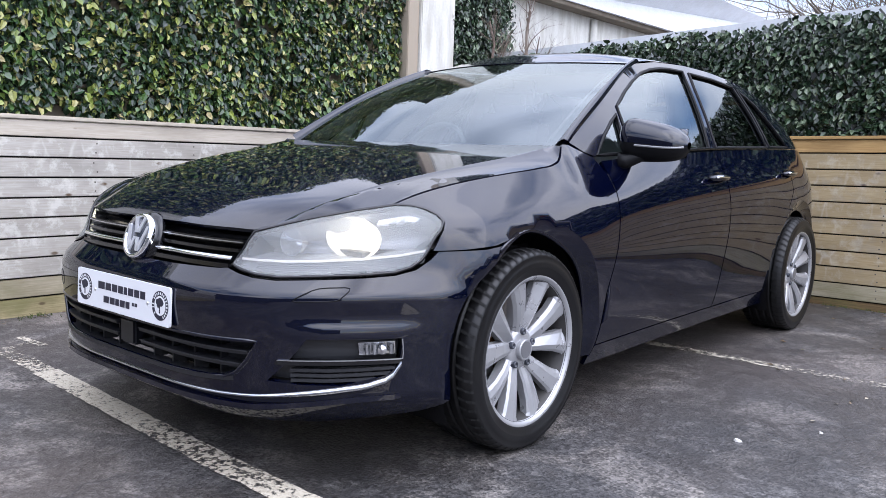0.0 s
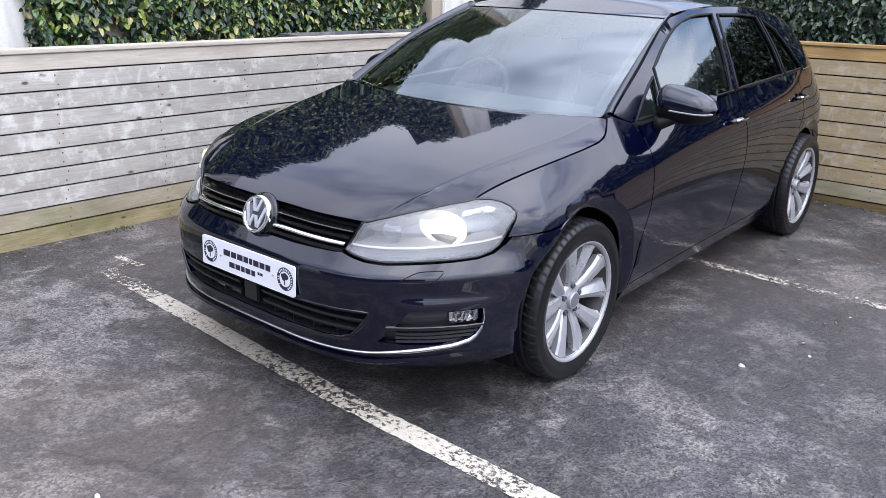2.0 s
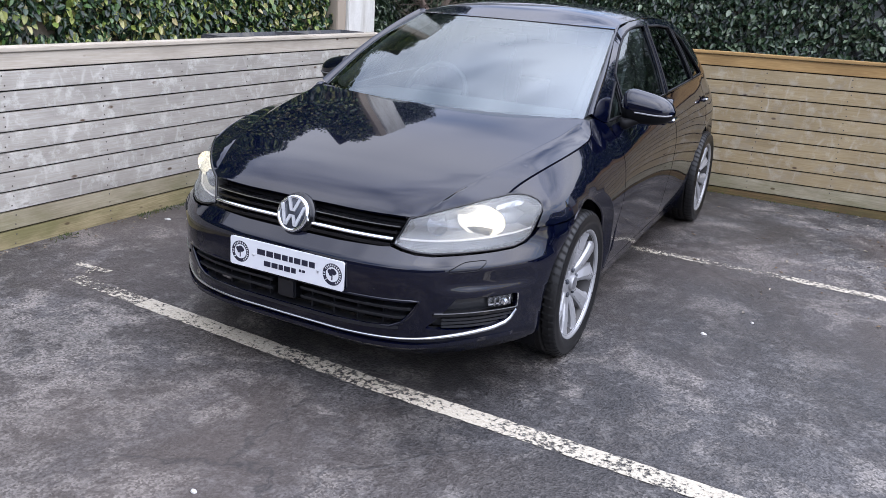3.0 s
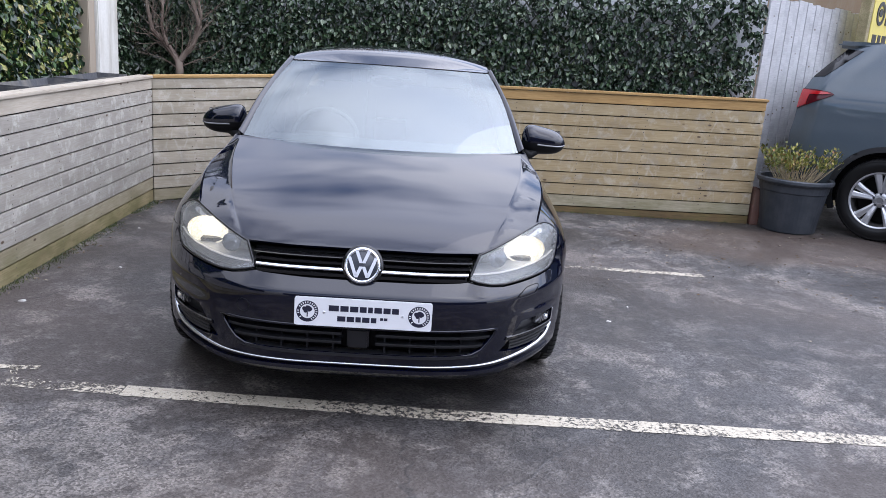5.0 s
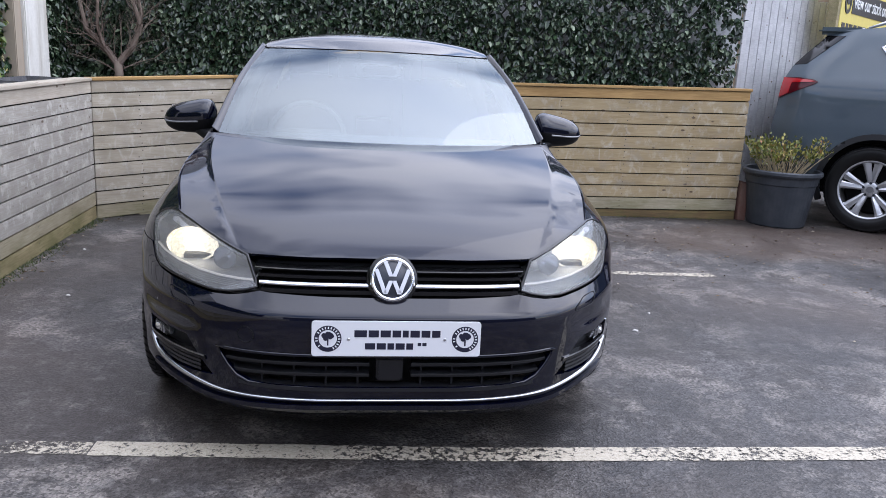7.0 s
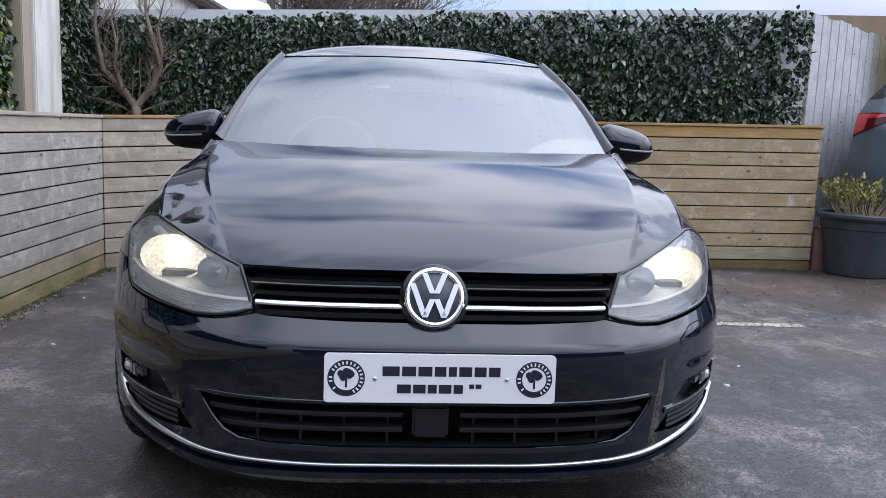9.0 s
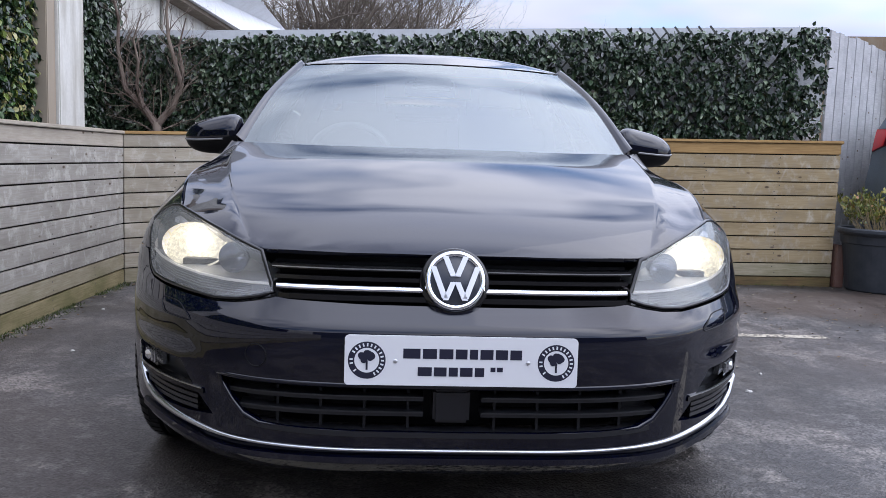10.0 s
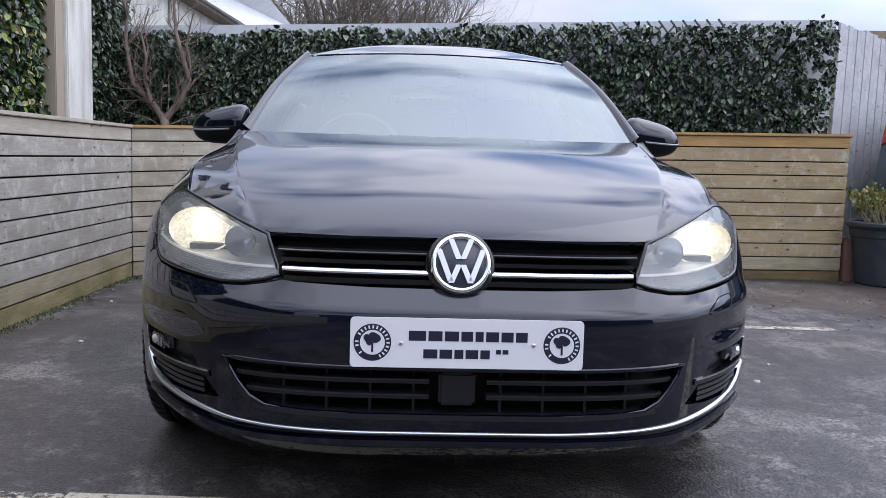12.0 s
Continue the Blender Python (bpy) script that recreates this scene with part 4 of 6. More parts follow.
    # the front edge comes down to the top of the windscreen
    top = screen(min(1.0, abs(x) / 0.574), 1.0)
    c = roof_c(top.y)
    z += (top.z + 0.002 - (c - (c - rail_z(max(1.97, top.y))) * (abs(x) / rail_x(max(1.97, top.y))) ** 2.5)) * (1 - smooth(0.0, 0.22, y - top.y))
    return Vector((x, y, z))


tail_y = curve((0.18, 4.10), (0.25, 4.17), (0.45, 4.235), (0.62, 4.225), (0.8, 4.17), (0.95, 4.12), (1.05, 4.08), (1.2, 4.02), (1.3, 3.98))
tail_w = curve((0.18, 0.72), (0.45, 0.78), (0.65, 0.77), (0.85, 0.72), (1.0, 0.65), (1.2, 0.57), (1.3, 0.5))


def tail(a, z):
    w = tail_w(z)
    return Vector((a * w, tail_y(z) - 0.2 * abs(a) ** 5 - 0.03 * a * a, z))


def inside(poly, x, y):
    odd = False
    for (x0, y0), (x1, y1) in zip(poly, poly[1:] + poly[:1]):
        if (y0 > y) != (y1 > y) and x < (x1 - x0) * (y - y0) / (y1 - y0) + x0:
            odd = not odd
    return odd


def fine(loop, step):
    pts = []
    for (x0, y0), (x1, y1) in zip(loop, loop[1:] + loop[:1]):
        n = max(1, round(math.hypot(x1 - x0, y1 - y0) / step))
        pts += [(x0 + (x1 - x0) * i / n, y0 + (y1 - y0) * i / n) for i in range(n)]
    return pts


def sheet_panel(name, surf, loops, mat, parent, step=0.035, flange=0.012, sink=0.0, mirror=False, scale=(1, 1), label="", out=None, lines=()):
    """A pressed panel: the part of a surface inside the first loop and outside the others, with its edges turned in.
    Shading follows the surface itself. scale: metres to one unit of the surface's two coordinates."""
    sx, sy = scale
    loops = [fine([(a * sx, b * sy) for a, b in loop], step) for loop in loops]
    pts, edges = [], []
    for loop in loops:
        k = len(pts)
        pts += [Vector(p) for p in loop]
        edges += [(k + i, k + (i + 1) % len(loop)) for i in range(len(loop))]
    for line in lines:
        k = len(pts)
        pts += [Vector((a * sx, b * sy)) for a, b in line]
        edges += [(k + i, k + i + 1) for i in range(len(line) - 1)]
    rim = np.array([tuple(p) for p in pts])
    x0, y0 = rim.min(0)
    x1, y1 = rim.max(0)
    for i in range(int((x1 - x0) / step) + 1):
        for j in range(int((y1 - y0) / step) + 1):
            x, y = x0 + (i + 0.5) * step, y0 + (j + 0.5) * step
            if np.min(np.abs(rim - (x, y)).max(1)) > 0.45 * step and inside(loops[0], x, y) and not any(inside(h, x, y) for h in loops[1:]):
                pts.append(Vector((x, y)))
    vs, _, fs, *_ = geometry.delaunay_2d_cdt(pts, edges, [], 0, 1e-6)
    keep = []
    for f in fs:
        cx, cy = sum(vs[i][0] for i in f) / 3, sum(vs[i][1] for i in f) / 3
        if inside(loops[0], cx, cy) and not any(inside(h, cx, cy) for h in loops[1:]):
            keep.append(tuple(f))

    def at(a, b):
        return surf(a / sx, b / sy)

    flip = -1 if mirror else 1
    centre = out or Vector((0, 2.2, 0.55))
    P, N = [], []
    e = 0.002
    for v in vs:
        p = at(v[0], v[1])
        n = (at(v[0] + e, v[1]) - at(v[0] - e, v[1])).cross(at(v[0], v[1] + e) - at(v[0], v[1] - e))
        n.normalize()
        if n.dot(p - centre) < 0:
            n = -n
        p = p - n * sink
        P.append(Vector((p.x * flip, p.y, p.z)))
        N.append(Vector((n.x * flip, n.y, n.z)))
    faces = []
    for f in keep:
        gn = (P[f[1]] - P[f[0]]).cross(P[f[2]] - P[f[0]])
        faces.append(f if gn.dot(N[f[0]] + N[f[1]] + N[f[2]]) > 0 else f[::-1])
    count, main = len(P), len(faces)
    normals = [N[i] for f in faces for i in f]
    verts = list(P)
    if flange:
        used = {}
        for f in faces:
            for a, b in ((f[0], f[1]), (f[1], f[2]), (f[2], f[0])):
                used[(a, b)] = used.get((a, b), 0) + 1
        low = {}
        for (a, b) in [k for k in used if (k[1], k[0]) not in used]:
            for i in (a, b):
                if i not in low:
                    low[i] = len(verts)
                    verts.append(P[i] - N[i] * flange)
            q = (b, a, low[a], low[b])
            gn = (verts[q[1]] - verts[q[0]]).cross(verts[q[2]] - verts[q[0]])
            gn = gn.normalized() if gn.length > 1e-9 else Vector((0, 0, 1))
            faces.append(q)
            normals += [gn] * 4
    ob = raw(name, verts, faces, mat, parent, label, True)
    ob.data.normals_split_custom_set([tuple(n) for n in normals])
    return ob


def arc(cy, cz, r, a0, a1, n=24):
    return [(cy + r * math.cos(radians(a0 + (a1 - a0) * i / n)), cz + r * math.sin(radians(a0 + (a1 - a0) * i / n))) for i in range(n + 1)]


# ---- the hatchback: materials ----


def car_paint(name, colour, flake=0.25, rough=0.12):
    m = material(name, colour, rough, 0.0)
    n = Nodes(m)
    n.b.inputs["Coat Weight"].default_value = 1.0
    n.b.inputs["Coat Roughness"].default_value = 0.03
    n.b.inputs["Specular IOR Level"].default_value = 0.01
    n.b.inputs["Coat IOR"].default_value = 1.57
    fl = n.noise(900, 2, 0.6)
    n.base(n.mix(n.ramp(fl, [(0.5, g(0.0)), (0.75, g(flake))]), colour, tuple(min(1, v * 2.5) for v in colour)))
    dust = n.noise(9, 5, 0.6)
    n.rough(n.ramp(dust, [(0.35, g(rough)), (0.75, g(rough + 0.08))]))
    return m


BLACK_PAINT = car_paint("black_metallic_paint", (0.0004, 0.0010, 0.0068))
GREY_PAINT = car_paint("slate_metallic_paint", (0.075, 0.096, 0.114), 0.3, 0.25)
CHROME = material("chrome", (0.82, 0.83, 0.85), 0.08, 1.0)
SATIN = material("satin_silver", (0.66, 0.67, 0.69), 0.28, 1.0)
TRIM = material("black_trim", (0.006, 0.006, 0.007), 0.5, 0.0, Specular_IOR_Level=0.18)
GLOSS_TRIM = material("gloss_black_trim", (0.006, 0.006, 0.007), 0.12)
RUBBER = material("rubber", (0.0095, 0.0095, 0.0105), 0.38, 0.0, Specular_IOR_Level=0.35)
n = Nodes(RUBBER)
n.base(n.mix(n.ramp(n.noise(14, 5, 0.65), [(0.45, g(0.0)), (0.75, g(0.7))]), (0.004, 0.004, 0.0044), (0.009, 0.0088, 0.0085)))
n.bump(n.noise(90, 3, 0.6), 0.08, 0.002)
ALLOY = material("alloy", (0.37, 0.372, 0.38), 0.36, 0.5)
n = Nodes(ALLOY)
n.rough(n.ramp(n.noise(20, 4, 0.6), [(0.3, g(0.24)), (0.7, g(0.42))]))
CAP_GREY = material("cap_grey", (0.2, 0.2, 0.21), 0.35, 0.5)
BARREL = material("dark_barrel", (0.05, 0.048, 0.046), 0.5, 0.4)
IRON = material("brake_iron", (0.2, 0.1, 0.05), 0.55, 0.3)
n = Nodes(IRON)
n.base(n.mix(n.ramp(n.noise(16, 4, 0.6), [(0.4, g(0.0)), (0.6, g(1.0))]), (0.3, 0.28, 0.26), (0.23, 0.09, 0.03)))
SEAT_CLOTH = material("seat_cloth", (0.2, 0.2, 0.205), 0.85)
WHEEL_RIM = material("steering_leather", (0.13, 0.13, 0.133), 0.6)
DASH = material("dash_plastic", (0.24, 0.24, 0.245), 0.6)
PLATE_WHITE = material("plate_white", (0.68, 0.69, 0.71), 0.3)
PLATE_INK = material("plate_ink", (0.012, 0.013, 0.03), 0.4)
BADGE_DARK = material("badge_dark", (0.03, 0.034, 0.045), 0.25)
LAMP_BOWL = material("lamp_bowl", (0.62, 0.63, 0.65), 0.2, 0.75)
FOG_BOWL = material("fog_bowl", (0.4, 0.4, 0.41), 0.2, 0.8)
LAMP_DARK = material("lamp_surround", (0.26, 0.265, 0.275), 0.35, 0.5)
LAMP_COVER = material("lamp_cover", (0.11, 0.112, 0.12), 0.4, 0.2)
LAMP_SHELF = material("lamp_shelf", (0.5, 0.5, 0.5), 0.45, 0.2)
INDICATOR = material("indicator_lens", (0.2, 0.2, 0.205), 0.25, 0.3)
LAMP_WHITE = material("lamp_marker", (0.85, 0.86, 0.88), 0.25, 0.0)


def glow(name, colour, strength):
    m = material(name, colour, 0.3)
    b = m.node_tree.nodes["Principled BSDF"]
    b.inputs["Emission Color"].default_value = (*colour, 1)
    b.inputs["Emission Strength"].default_value = strength
    return m


LAMP_LIT = glow("lit_lamp", (1.0, 0.95, 0.82), 6.0)
# the reflector's speckled emission stands in for lamp light thrown back by it
GLOW_BOWL = glow("glow_bowl", (0.64, 0.6, 0.48), 1.0)
n = Nodes(GLOW_BOWL)
n.link(n.ramp(n.noise(95, 4, 0.75), [(0.36, g(0.1)), (0.64, g(1.5))]), n.b.inputs["Emission Strength"])
n.bump(n.noise(180, 3, 0.6), 0.5, 0.004)
DAY_LIT = glow("lit_daylight_strip", (1.0, 0.97, 0.92), 0.3)


def glass(name, tint, gloss=1.45, see=0.9, haze=0.0, film=0.02):
    """A thin pane: a tinted view through, with a mirror gloss that grows at a slant."""
    m = bpy.data.materials.new(name)
    m.use_nodes = True
    t = m.node_tree
    t.nodes.clear()
    clear, shine = t.nodes.new("ShaderNodeBsdfTransparent"), t.nodes.new("ShaderNodeBsdfGlossy")
    clear.inputs["Color"].default_value = (*[v * see for v in tint], 1)
    shine.inputs["Roughness"].default_value = film
    shine.inputs["Color"].default_value = (0.9, 0.97, 0.98, 1)
    fr, mix, o = t.nodes.new("ShaderNodeFresnel"), t.nodes.new("ShaderNodeMixShader"), t.nodes.new("ShaderNodeOutputMaterial")
    fr.inputs["IOR"].default_value = gloss
    t.links.new(fr.outputs["Fac"], mix.inputs["Fac"])
    if haze:
        # sun-aged plastic scatters a little light in its surface
        veil, milk, back_milk, both_milk = t.nodes.new("ShaderNodeMixShader"), t.nodes.new("ShaderNodeBsdfDiffuse"), t.nodes.new("ShaderNodeBsdfTranslucent"), t.nodes.new("ShaderNodeMixShader")
        milk.inputs["Color"].default_value = back_milk.inputs["Color"].default_value = (0.8, 0.8, 0.78, 1)
        veil.inputs["Fac"].default_value, both_milk.inputs["Fac"].default_value = haze, 0.5
        t.links.new(milk.outputs[0], both_milk.inputs[1])
        t.links.new(back_milk.outputs[0], both_milk.inputs[2])
        t.links.new(clear.outputs[0], veil.inputs[1])
        t.links.new(both_milk.outputs[0], veil.inputs[2])
        clear = veil
    t.links.new(clear.outputs[0], mix.inputs[1])
    t.links.new(shine.outputs[0], mix.inputs[2])
    t.links.new(mix.outputs[0], o.inputs["Surface"])
    return m


CLEAR_GLASS = glass("windscreen_glass", (0.80, 0.90, 0.88), 2.45, film=0.02)
SIDE_GLASS = glass("side_glass", (0.74, 0.86, 0.83), 2.3)
DARK_GLASS = glass("privacy_glass", (0.05, 0.055, 0.06), 1.7)
LENS_GLASS = glass("lamp_lens", (0.93, 0.94, 0.95), 1.45, 1.0)
HAZY_LENS = glass("aged_lamp_lens", (0.93, 0.94, 0.95), 1.45, 1.0, 0.27)

# ---- the hatchback: body ----
car = thing("car", "black metallic five-door hatchback parked with headlights lit", "car", pose(-0.0145, 0, 0))
WHEEL_Y, REAR_Y, HUB_Z, ARCH = 0.868, 3.51, 0.306, 0.366


def NX(*pts):
    """Points given as half width and height, in the nose's own coordinates."""
    return [(u_of_x(x), z) for x, z in pts]


yy = curve(*[(p[1] if i else -0.001, u) for i, (u, p) in enumerate(zip(along, NOSE_PLAN)) if i != 1])


def NY(*pts):
    return [(yy(y), z) for y, z in pts]


# openings in the bumper
LOW_GRILLE = NX((0.0, 0.404), (0.30, 0.405), (0.538, 0.408), (0.508, 0.352), (0.478, 0.318), (0.44, 0.30), (0.38, 0.293), (0.2, 0.289), (0.0, 0.288))
FOG_OPEN = NX((0.645, 0.418), (0.71, 0.42), (0.798, 0.419), (0.798, 0.40), (0.792, 0.345), (0.775, 0.318), (0.70, 0.292), (0.62, 0.294), (0.555, 0.302), (0.60, 0.352))


def both(points):
    """The outline of a hole that lies across the middle."""
    return [(u, z) for u, z in points] + [(-u, z) for u, z in points[::-1] if u > 1e-6]


LAMP = NX((0.416, 0.595), (0.450, 0.684), (0.50, 0.701), (0.564, 0.724), (0.646, 0.750), (0.709, 0.767), (0.738, 0.766), (0.765, 0.757), (0.788, 0.743), (0.803, 0.725), (0.8065, 0.702), (0.800, 0.652), (0.793, 0.622), (0.782, 0.604), (0.762, 0.591), (0.72, 0.585), (0.67, 0.581), (0.556, 0.573), (0.50, 0.576), (0.45, 0.585))
front_edge = NX((0.408, 0.587), (0.45, 0.577), (0.50, 0.569), (0.556, 0.566), (0.67, 0.573), (0.72, 0.577), (0.765, 0.583), (0.792, 0.597), (0.807, 0.624), (0.814, 0.645)) + NY((0.55, 0.6472), (0.66, 0.6553), (0.74, 0.672))


def front_arch(a0, a1, n):
    """The lip of the front arch, drawn a little wider towards the bumper."""
    out = []
    for i in range(n + 1):
        a = a0 + (a1 - a0) * i / n
        r = ARCH + 0.02 * smooth(62, 100, a) * (1 - smooth(150, 187, a))
        out.append((WHEEL_Y + r * math.cos(radians(a)), HUB_Z + r * math.sin(radians(a))))
    return out


bumper_arch = front_arch(106, 187, 20)
bumper_half = [(0.0, 0.578), (u_of_x(0.2), 0.579), (u_of_x(0.38), 0.584)] + front_edge + NY(*bumper_arch) + NY((0.497, 0.222)) + NX((0.81, 0.20), (0.74, 0.188), (0.62, 0.176), (0.3, 0.17), (0.0, 0.17))
outline = bumper_half[:-1] + [(0.0, 0.17)] + [(-u, z) for u, z in bumper_half[1:-1][::-1]]
hole_l = FOG_OPEN
hole_r = [(-u, z) for u, z in FOG_OPEN]
NOSE_OUT = Vector((0, 1.6, 0.45))
sheet_panel("front_bumper", nose, [outline, both(LOW_GRILLE), hole_l, hole_r], BLACK_PAINT, car, 0.03, 0.02, out=NOSE_OUT)

bon_front = [(x, plan_at(x) + nose_p(0.69)) for x in [0.05 * i for i in range(9)] + [0.425, 0.447]]
bon_lamp = [(x, plan_at(x) + nose_p(z) + 0.006) for x, z in ((x, lamp_top(x)) for x in (0.48, 0.52, 0.564, 0.60, 0.646, 0.68, 0.702))]
bon_half = bon_front + bon_lamp + [(bon_xs(y) - 0.004, y) for y in [0.44 + 0.02 * i for i in range(38)]] + [(0.735, 1.198), (0.70, 1.202), (0.6, 1.165), (0.4, 1.095), (0.2, 1.06), (0.0, 1.05)]
creases = [[(s * (bon_xc(y) + d), y) for y in [0.17 + 0.02 * i for i in range(49)]] for s in (1, -1) for d in (-0.008, 0.0, 0.007)]
sheet_panel("bonnet", bonnet, [bon_half + [(-x, y) for x, y in bon_half[1:-1][::-1]]], BLACK_PAINT, car, 0.021, 0.012, out=Vector((0, 0.9, 0.0)), lines=creases)
# plastic scuttle under the screen
cowl = []
for i in range(-14, 15):
    a = i / 14
    p = screen(a * 0.99, -0.02)
    cowl.append(p)
v = [p + Vector((0, -0.09, -0.03)) for p in cowl] + [p + Vector((0, 0.03, 0.004)) for p in cowl]
k = len(cowl)
raw("cowl", v, [(i, i + 1, k + i + 1, k + i) for i in range(k - 1)], TRIM, car, "matt black scuttle panel")

fender = ([(0.42, 0.7725)] + [(y, bon_zs(y) - 0.002) for y in [0.44 + 0.02 * i for i in range(38)]] + [(1.205, 0.958), (1.25, 0.957), (1.345, 0.93), (1.385, 0.918), (1.42, 0.86), (1.415, 0.8), (1.36, 0.6), (1.318, 0.45), (1.297, 0.3), (1.29, 0.225), (1.17, 0.222)]
          + front_arch(-8, 103, 26) + [(0.74, 0.675), (0.66, 0.658), (0.55, 0.650), (0.466, 0.648), (0.482, 0.675), (0.500, 0.702), (0.513, 0.725), (0.505, 0.746), (0.484, 0.761), (0.455, 0.7705)])
front_door = [(1.427, 0.857), (1.43, 0.905), (1.6, 0.922), (2.0, 0.945), (2.405, 0.967), (2.43, 0.86), (2.44, 0.7), (2.425, 0.45), (2.40, 0.262), (1.9, 0.262), (1.303, 0.262), (1.305, 0.3), (1.325, 0.45), (1.367, 0.6), (1.422, 0.8)]
rear_door = [(2.412, 0.967), (2.8, 0.982), (3.2, 0.992), (3.40, 0.998), (3.405, 0.9), (3.38, 0.78), (3.28, 0.70)] + arc(REAR_Y, HUB_Z, ARCH + 0.035, 122, 180, 10) + [(3.12, 0.262), (2.408, 0.262), (2.433, 0.45), (2.447, 0.7), (2.438, 0.86)]
quarter = [(3.408, 0.998), (3.7, 1.006), (4.0, 1.01), (4.02, 0.9), (4.05, 0.75), (4.06, 0.5), (4.05, 0.22), (3.90, 0.2)] + arc(REAR_Y, HUB_Z, ARCH, -14, 180, 34) + [(3.13, 0.262)] + arc(REAR_Y, HUB_Z, ARCH + 0.03, 180, 122, 10) + [(3.285, 0.698), (3.387, 0.778), (3.412, 0.9)]
sill = [(1.285, 0.218), (1.295, 0.222), (1.3, 0.257), (3.125, 0.257), (3.155, 0.222), (3.14, 0.185), (1.285, 0.185)]
# frame round the side windows, with the openings cut out
shoulder = [(y, flank[5][0](y) + 0.002) for y in (1.24, 1.34, 1.4, 1.6, 2.0, 2.4, 2.8, 3.2, 3.6, 3.95)]
rail_line = [(y, rail_z(y) - 0.003) for y in (3.96, 3.7, 3.4, 3.1, 2.8, 2.5, 2.2, 1.99, 1.75, 1.5, 1.25)]
door_glass = [(1.645, 0.943), (2.0, 0.96), (2.35, 0.975), (2.39, 1.10), (2.45, 1.33), (2.3, 1.328), (2.2, 1.32), (2.1, 1.305), (2.0, 1.28), (1.9, 1.24), (1.78, 1.182), (1.665, 1.118)]
quarter_light = [(1.415, 0.926), (1.61, 0.938), (1.632, 1.085), (1.58, 1.055), (1.5, 1.0)]
rear_glass = [(2.43, 0.982), (2.8, 0.992), (3.16, 1.003), (3.14, 1.15), (3.08, 1.31), (2.8, 1.325), (2.52, 1.328), (2.49, 1.25)]
rear_light = [(3.20, 1.006), (3.55, 1.015), (3.46, 1.12), (3.33, 1.235), (3.13, 1.303), (3.18, 1.15)]
NO = Vector((0, 2.2, 0.75))
for mirror in (False, True):
    for nm, poly, stp in (("front_wing", fender, 0.03), ("front_door", front_door, 0.035), ("rear_door", rear_door, 0.035), ("rear_quarter", quarter, 0.035), ("sill", sill, 0.03)):
        flare = {"front_wing": [arc(WHEEL_Y, HUB_Z, r, 8, 62, 30) for r in (0.4185, 0.4235)], "rear_quarter": [arc(REAR_Y, HUB_Z, r, 4, 118, 40) for r in (0.4185, 0.4235)]}.get(nm, ())
        p = sheet_panel(nm, side, [poly], BLACK_PAINT, car, stp, 0.014, lines=flare, mirror=mirror, out=Vector((0, 2.2, 0.4)) if nm != "front_wing" else Vector((0, 1.0, 0.2)))
        if nm == "front_door":
            left_door = p
    sheet_panel("window_frame", cabin, [shoulder + rail_line, door_glass, quarter_light, rear_glass, rear_light], BLACK_PAINT, car, 0.035, 0.016, mirror=mirror, out=NO)
    for nm, poly, mat, lb in (("door_window", door_glass, SIDE_GLASS, "clear door glass"), ("quarter_light", quarter_light, SIDE_GLASS, "small fixed pane"),
                              ("rear_window", rear_glass, DARK_GLASS, "dark tinted glass"), ("rear_quarter_light", rear_light, DARK_GLASS, "dark tinted fixed pane")):
        sheet_panel(nm, cabin, [poly], mat, car, 0.06, 0, 0.009, mirror=mirror, label=lb, out=NO)
    # bright strip along the waist and black seals round the openings
    f = -1 if mirror else 1
    waist = [cabin(y, flank[5][0](y) + 0.004) for y in [1.67 + i * 0.055 for i in range(34)]]
    part("waist_strip", tube_bm([Vector((p.x * f + 0.003 * f, p.y, p.z)) for p in waist], 0.005, 6), GLOSS_TRIM, car, "gloss black strip")
    for poly in (door_glass, quarter_light, rear_glass, rear_light):
        ring = [cabin(a, b) for a, b in fine(poly, 0.05)]
        part("window_seal", tube_bm([Vector((p.x * f, p.y, p.z)) for p in ring], 0.007, 6, None, True), TRIM, car)

sheet_panel("windscreen", screen, [[(-1, 0), (1, 0), (1, 1), (-1, 1)]], CLEAR_GLASS, car, 0.05, 0, 0.001, scale=(0.65, 0.95), label="sky-reflecting windscreen", out=Vector((0, 2.4, 0.6)))
sheet_panel("windscreen_border", screen, [[(-1, 0), (1, 0), (1, 1), (-1, 1)], [(-0.965, 0.022), (-0.962, 0.997), (0.962, 0.997), (0.965, 0.022)]], GLOSS_TRIM, car, 0.05, 0, 0.003, scale=(0.65, 0.95), out=Vector((0, 2.4, 0.6)))
roof_half = [(x, screen(min(1.0, x / 0.574), 1.0).y - 0.003) for x in (0.0, 0.1, 0.2, 0.3, 0.4, 0.5, 0.572)] + [(rail_x(y) - 0.002, y) for y in (2.2, 2.5, 2.8, 3.1, 3.4, 3.7, 3.96)] + [(0.3, 4.02), (0.0, 4.04)]
sheet_panel("roof", roof, [roof_half + [(-x, y) for x, y in roof_half[1:-1][::-1]]], BLACK_PAINT, car, 0.05, 0.002, out=Vector((0, 2.8, 0)))
# front pillars between screen and side windows
for f in (1, -1):
    v, fc = [], []
    for i in range(21):
        t = i / 20
        a = screen(1.0, t)
        y = 1.215 + 0.775 * t
        b = cabin(y + 0.045, rail_z(y + 0.045) - 0.03 * (1 - t)) + Vector((0.003, 0, 0))
        rounded = [a + (b - a) * w + Vector((0.010, -0.014, 0.016)) * (4 * w * (1 - w)) for w in (0.2, 0.4, 0.6, 0.8)]
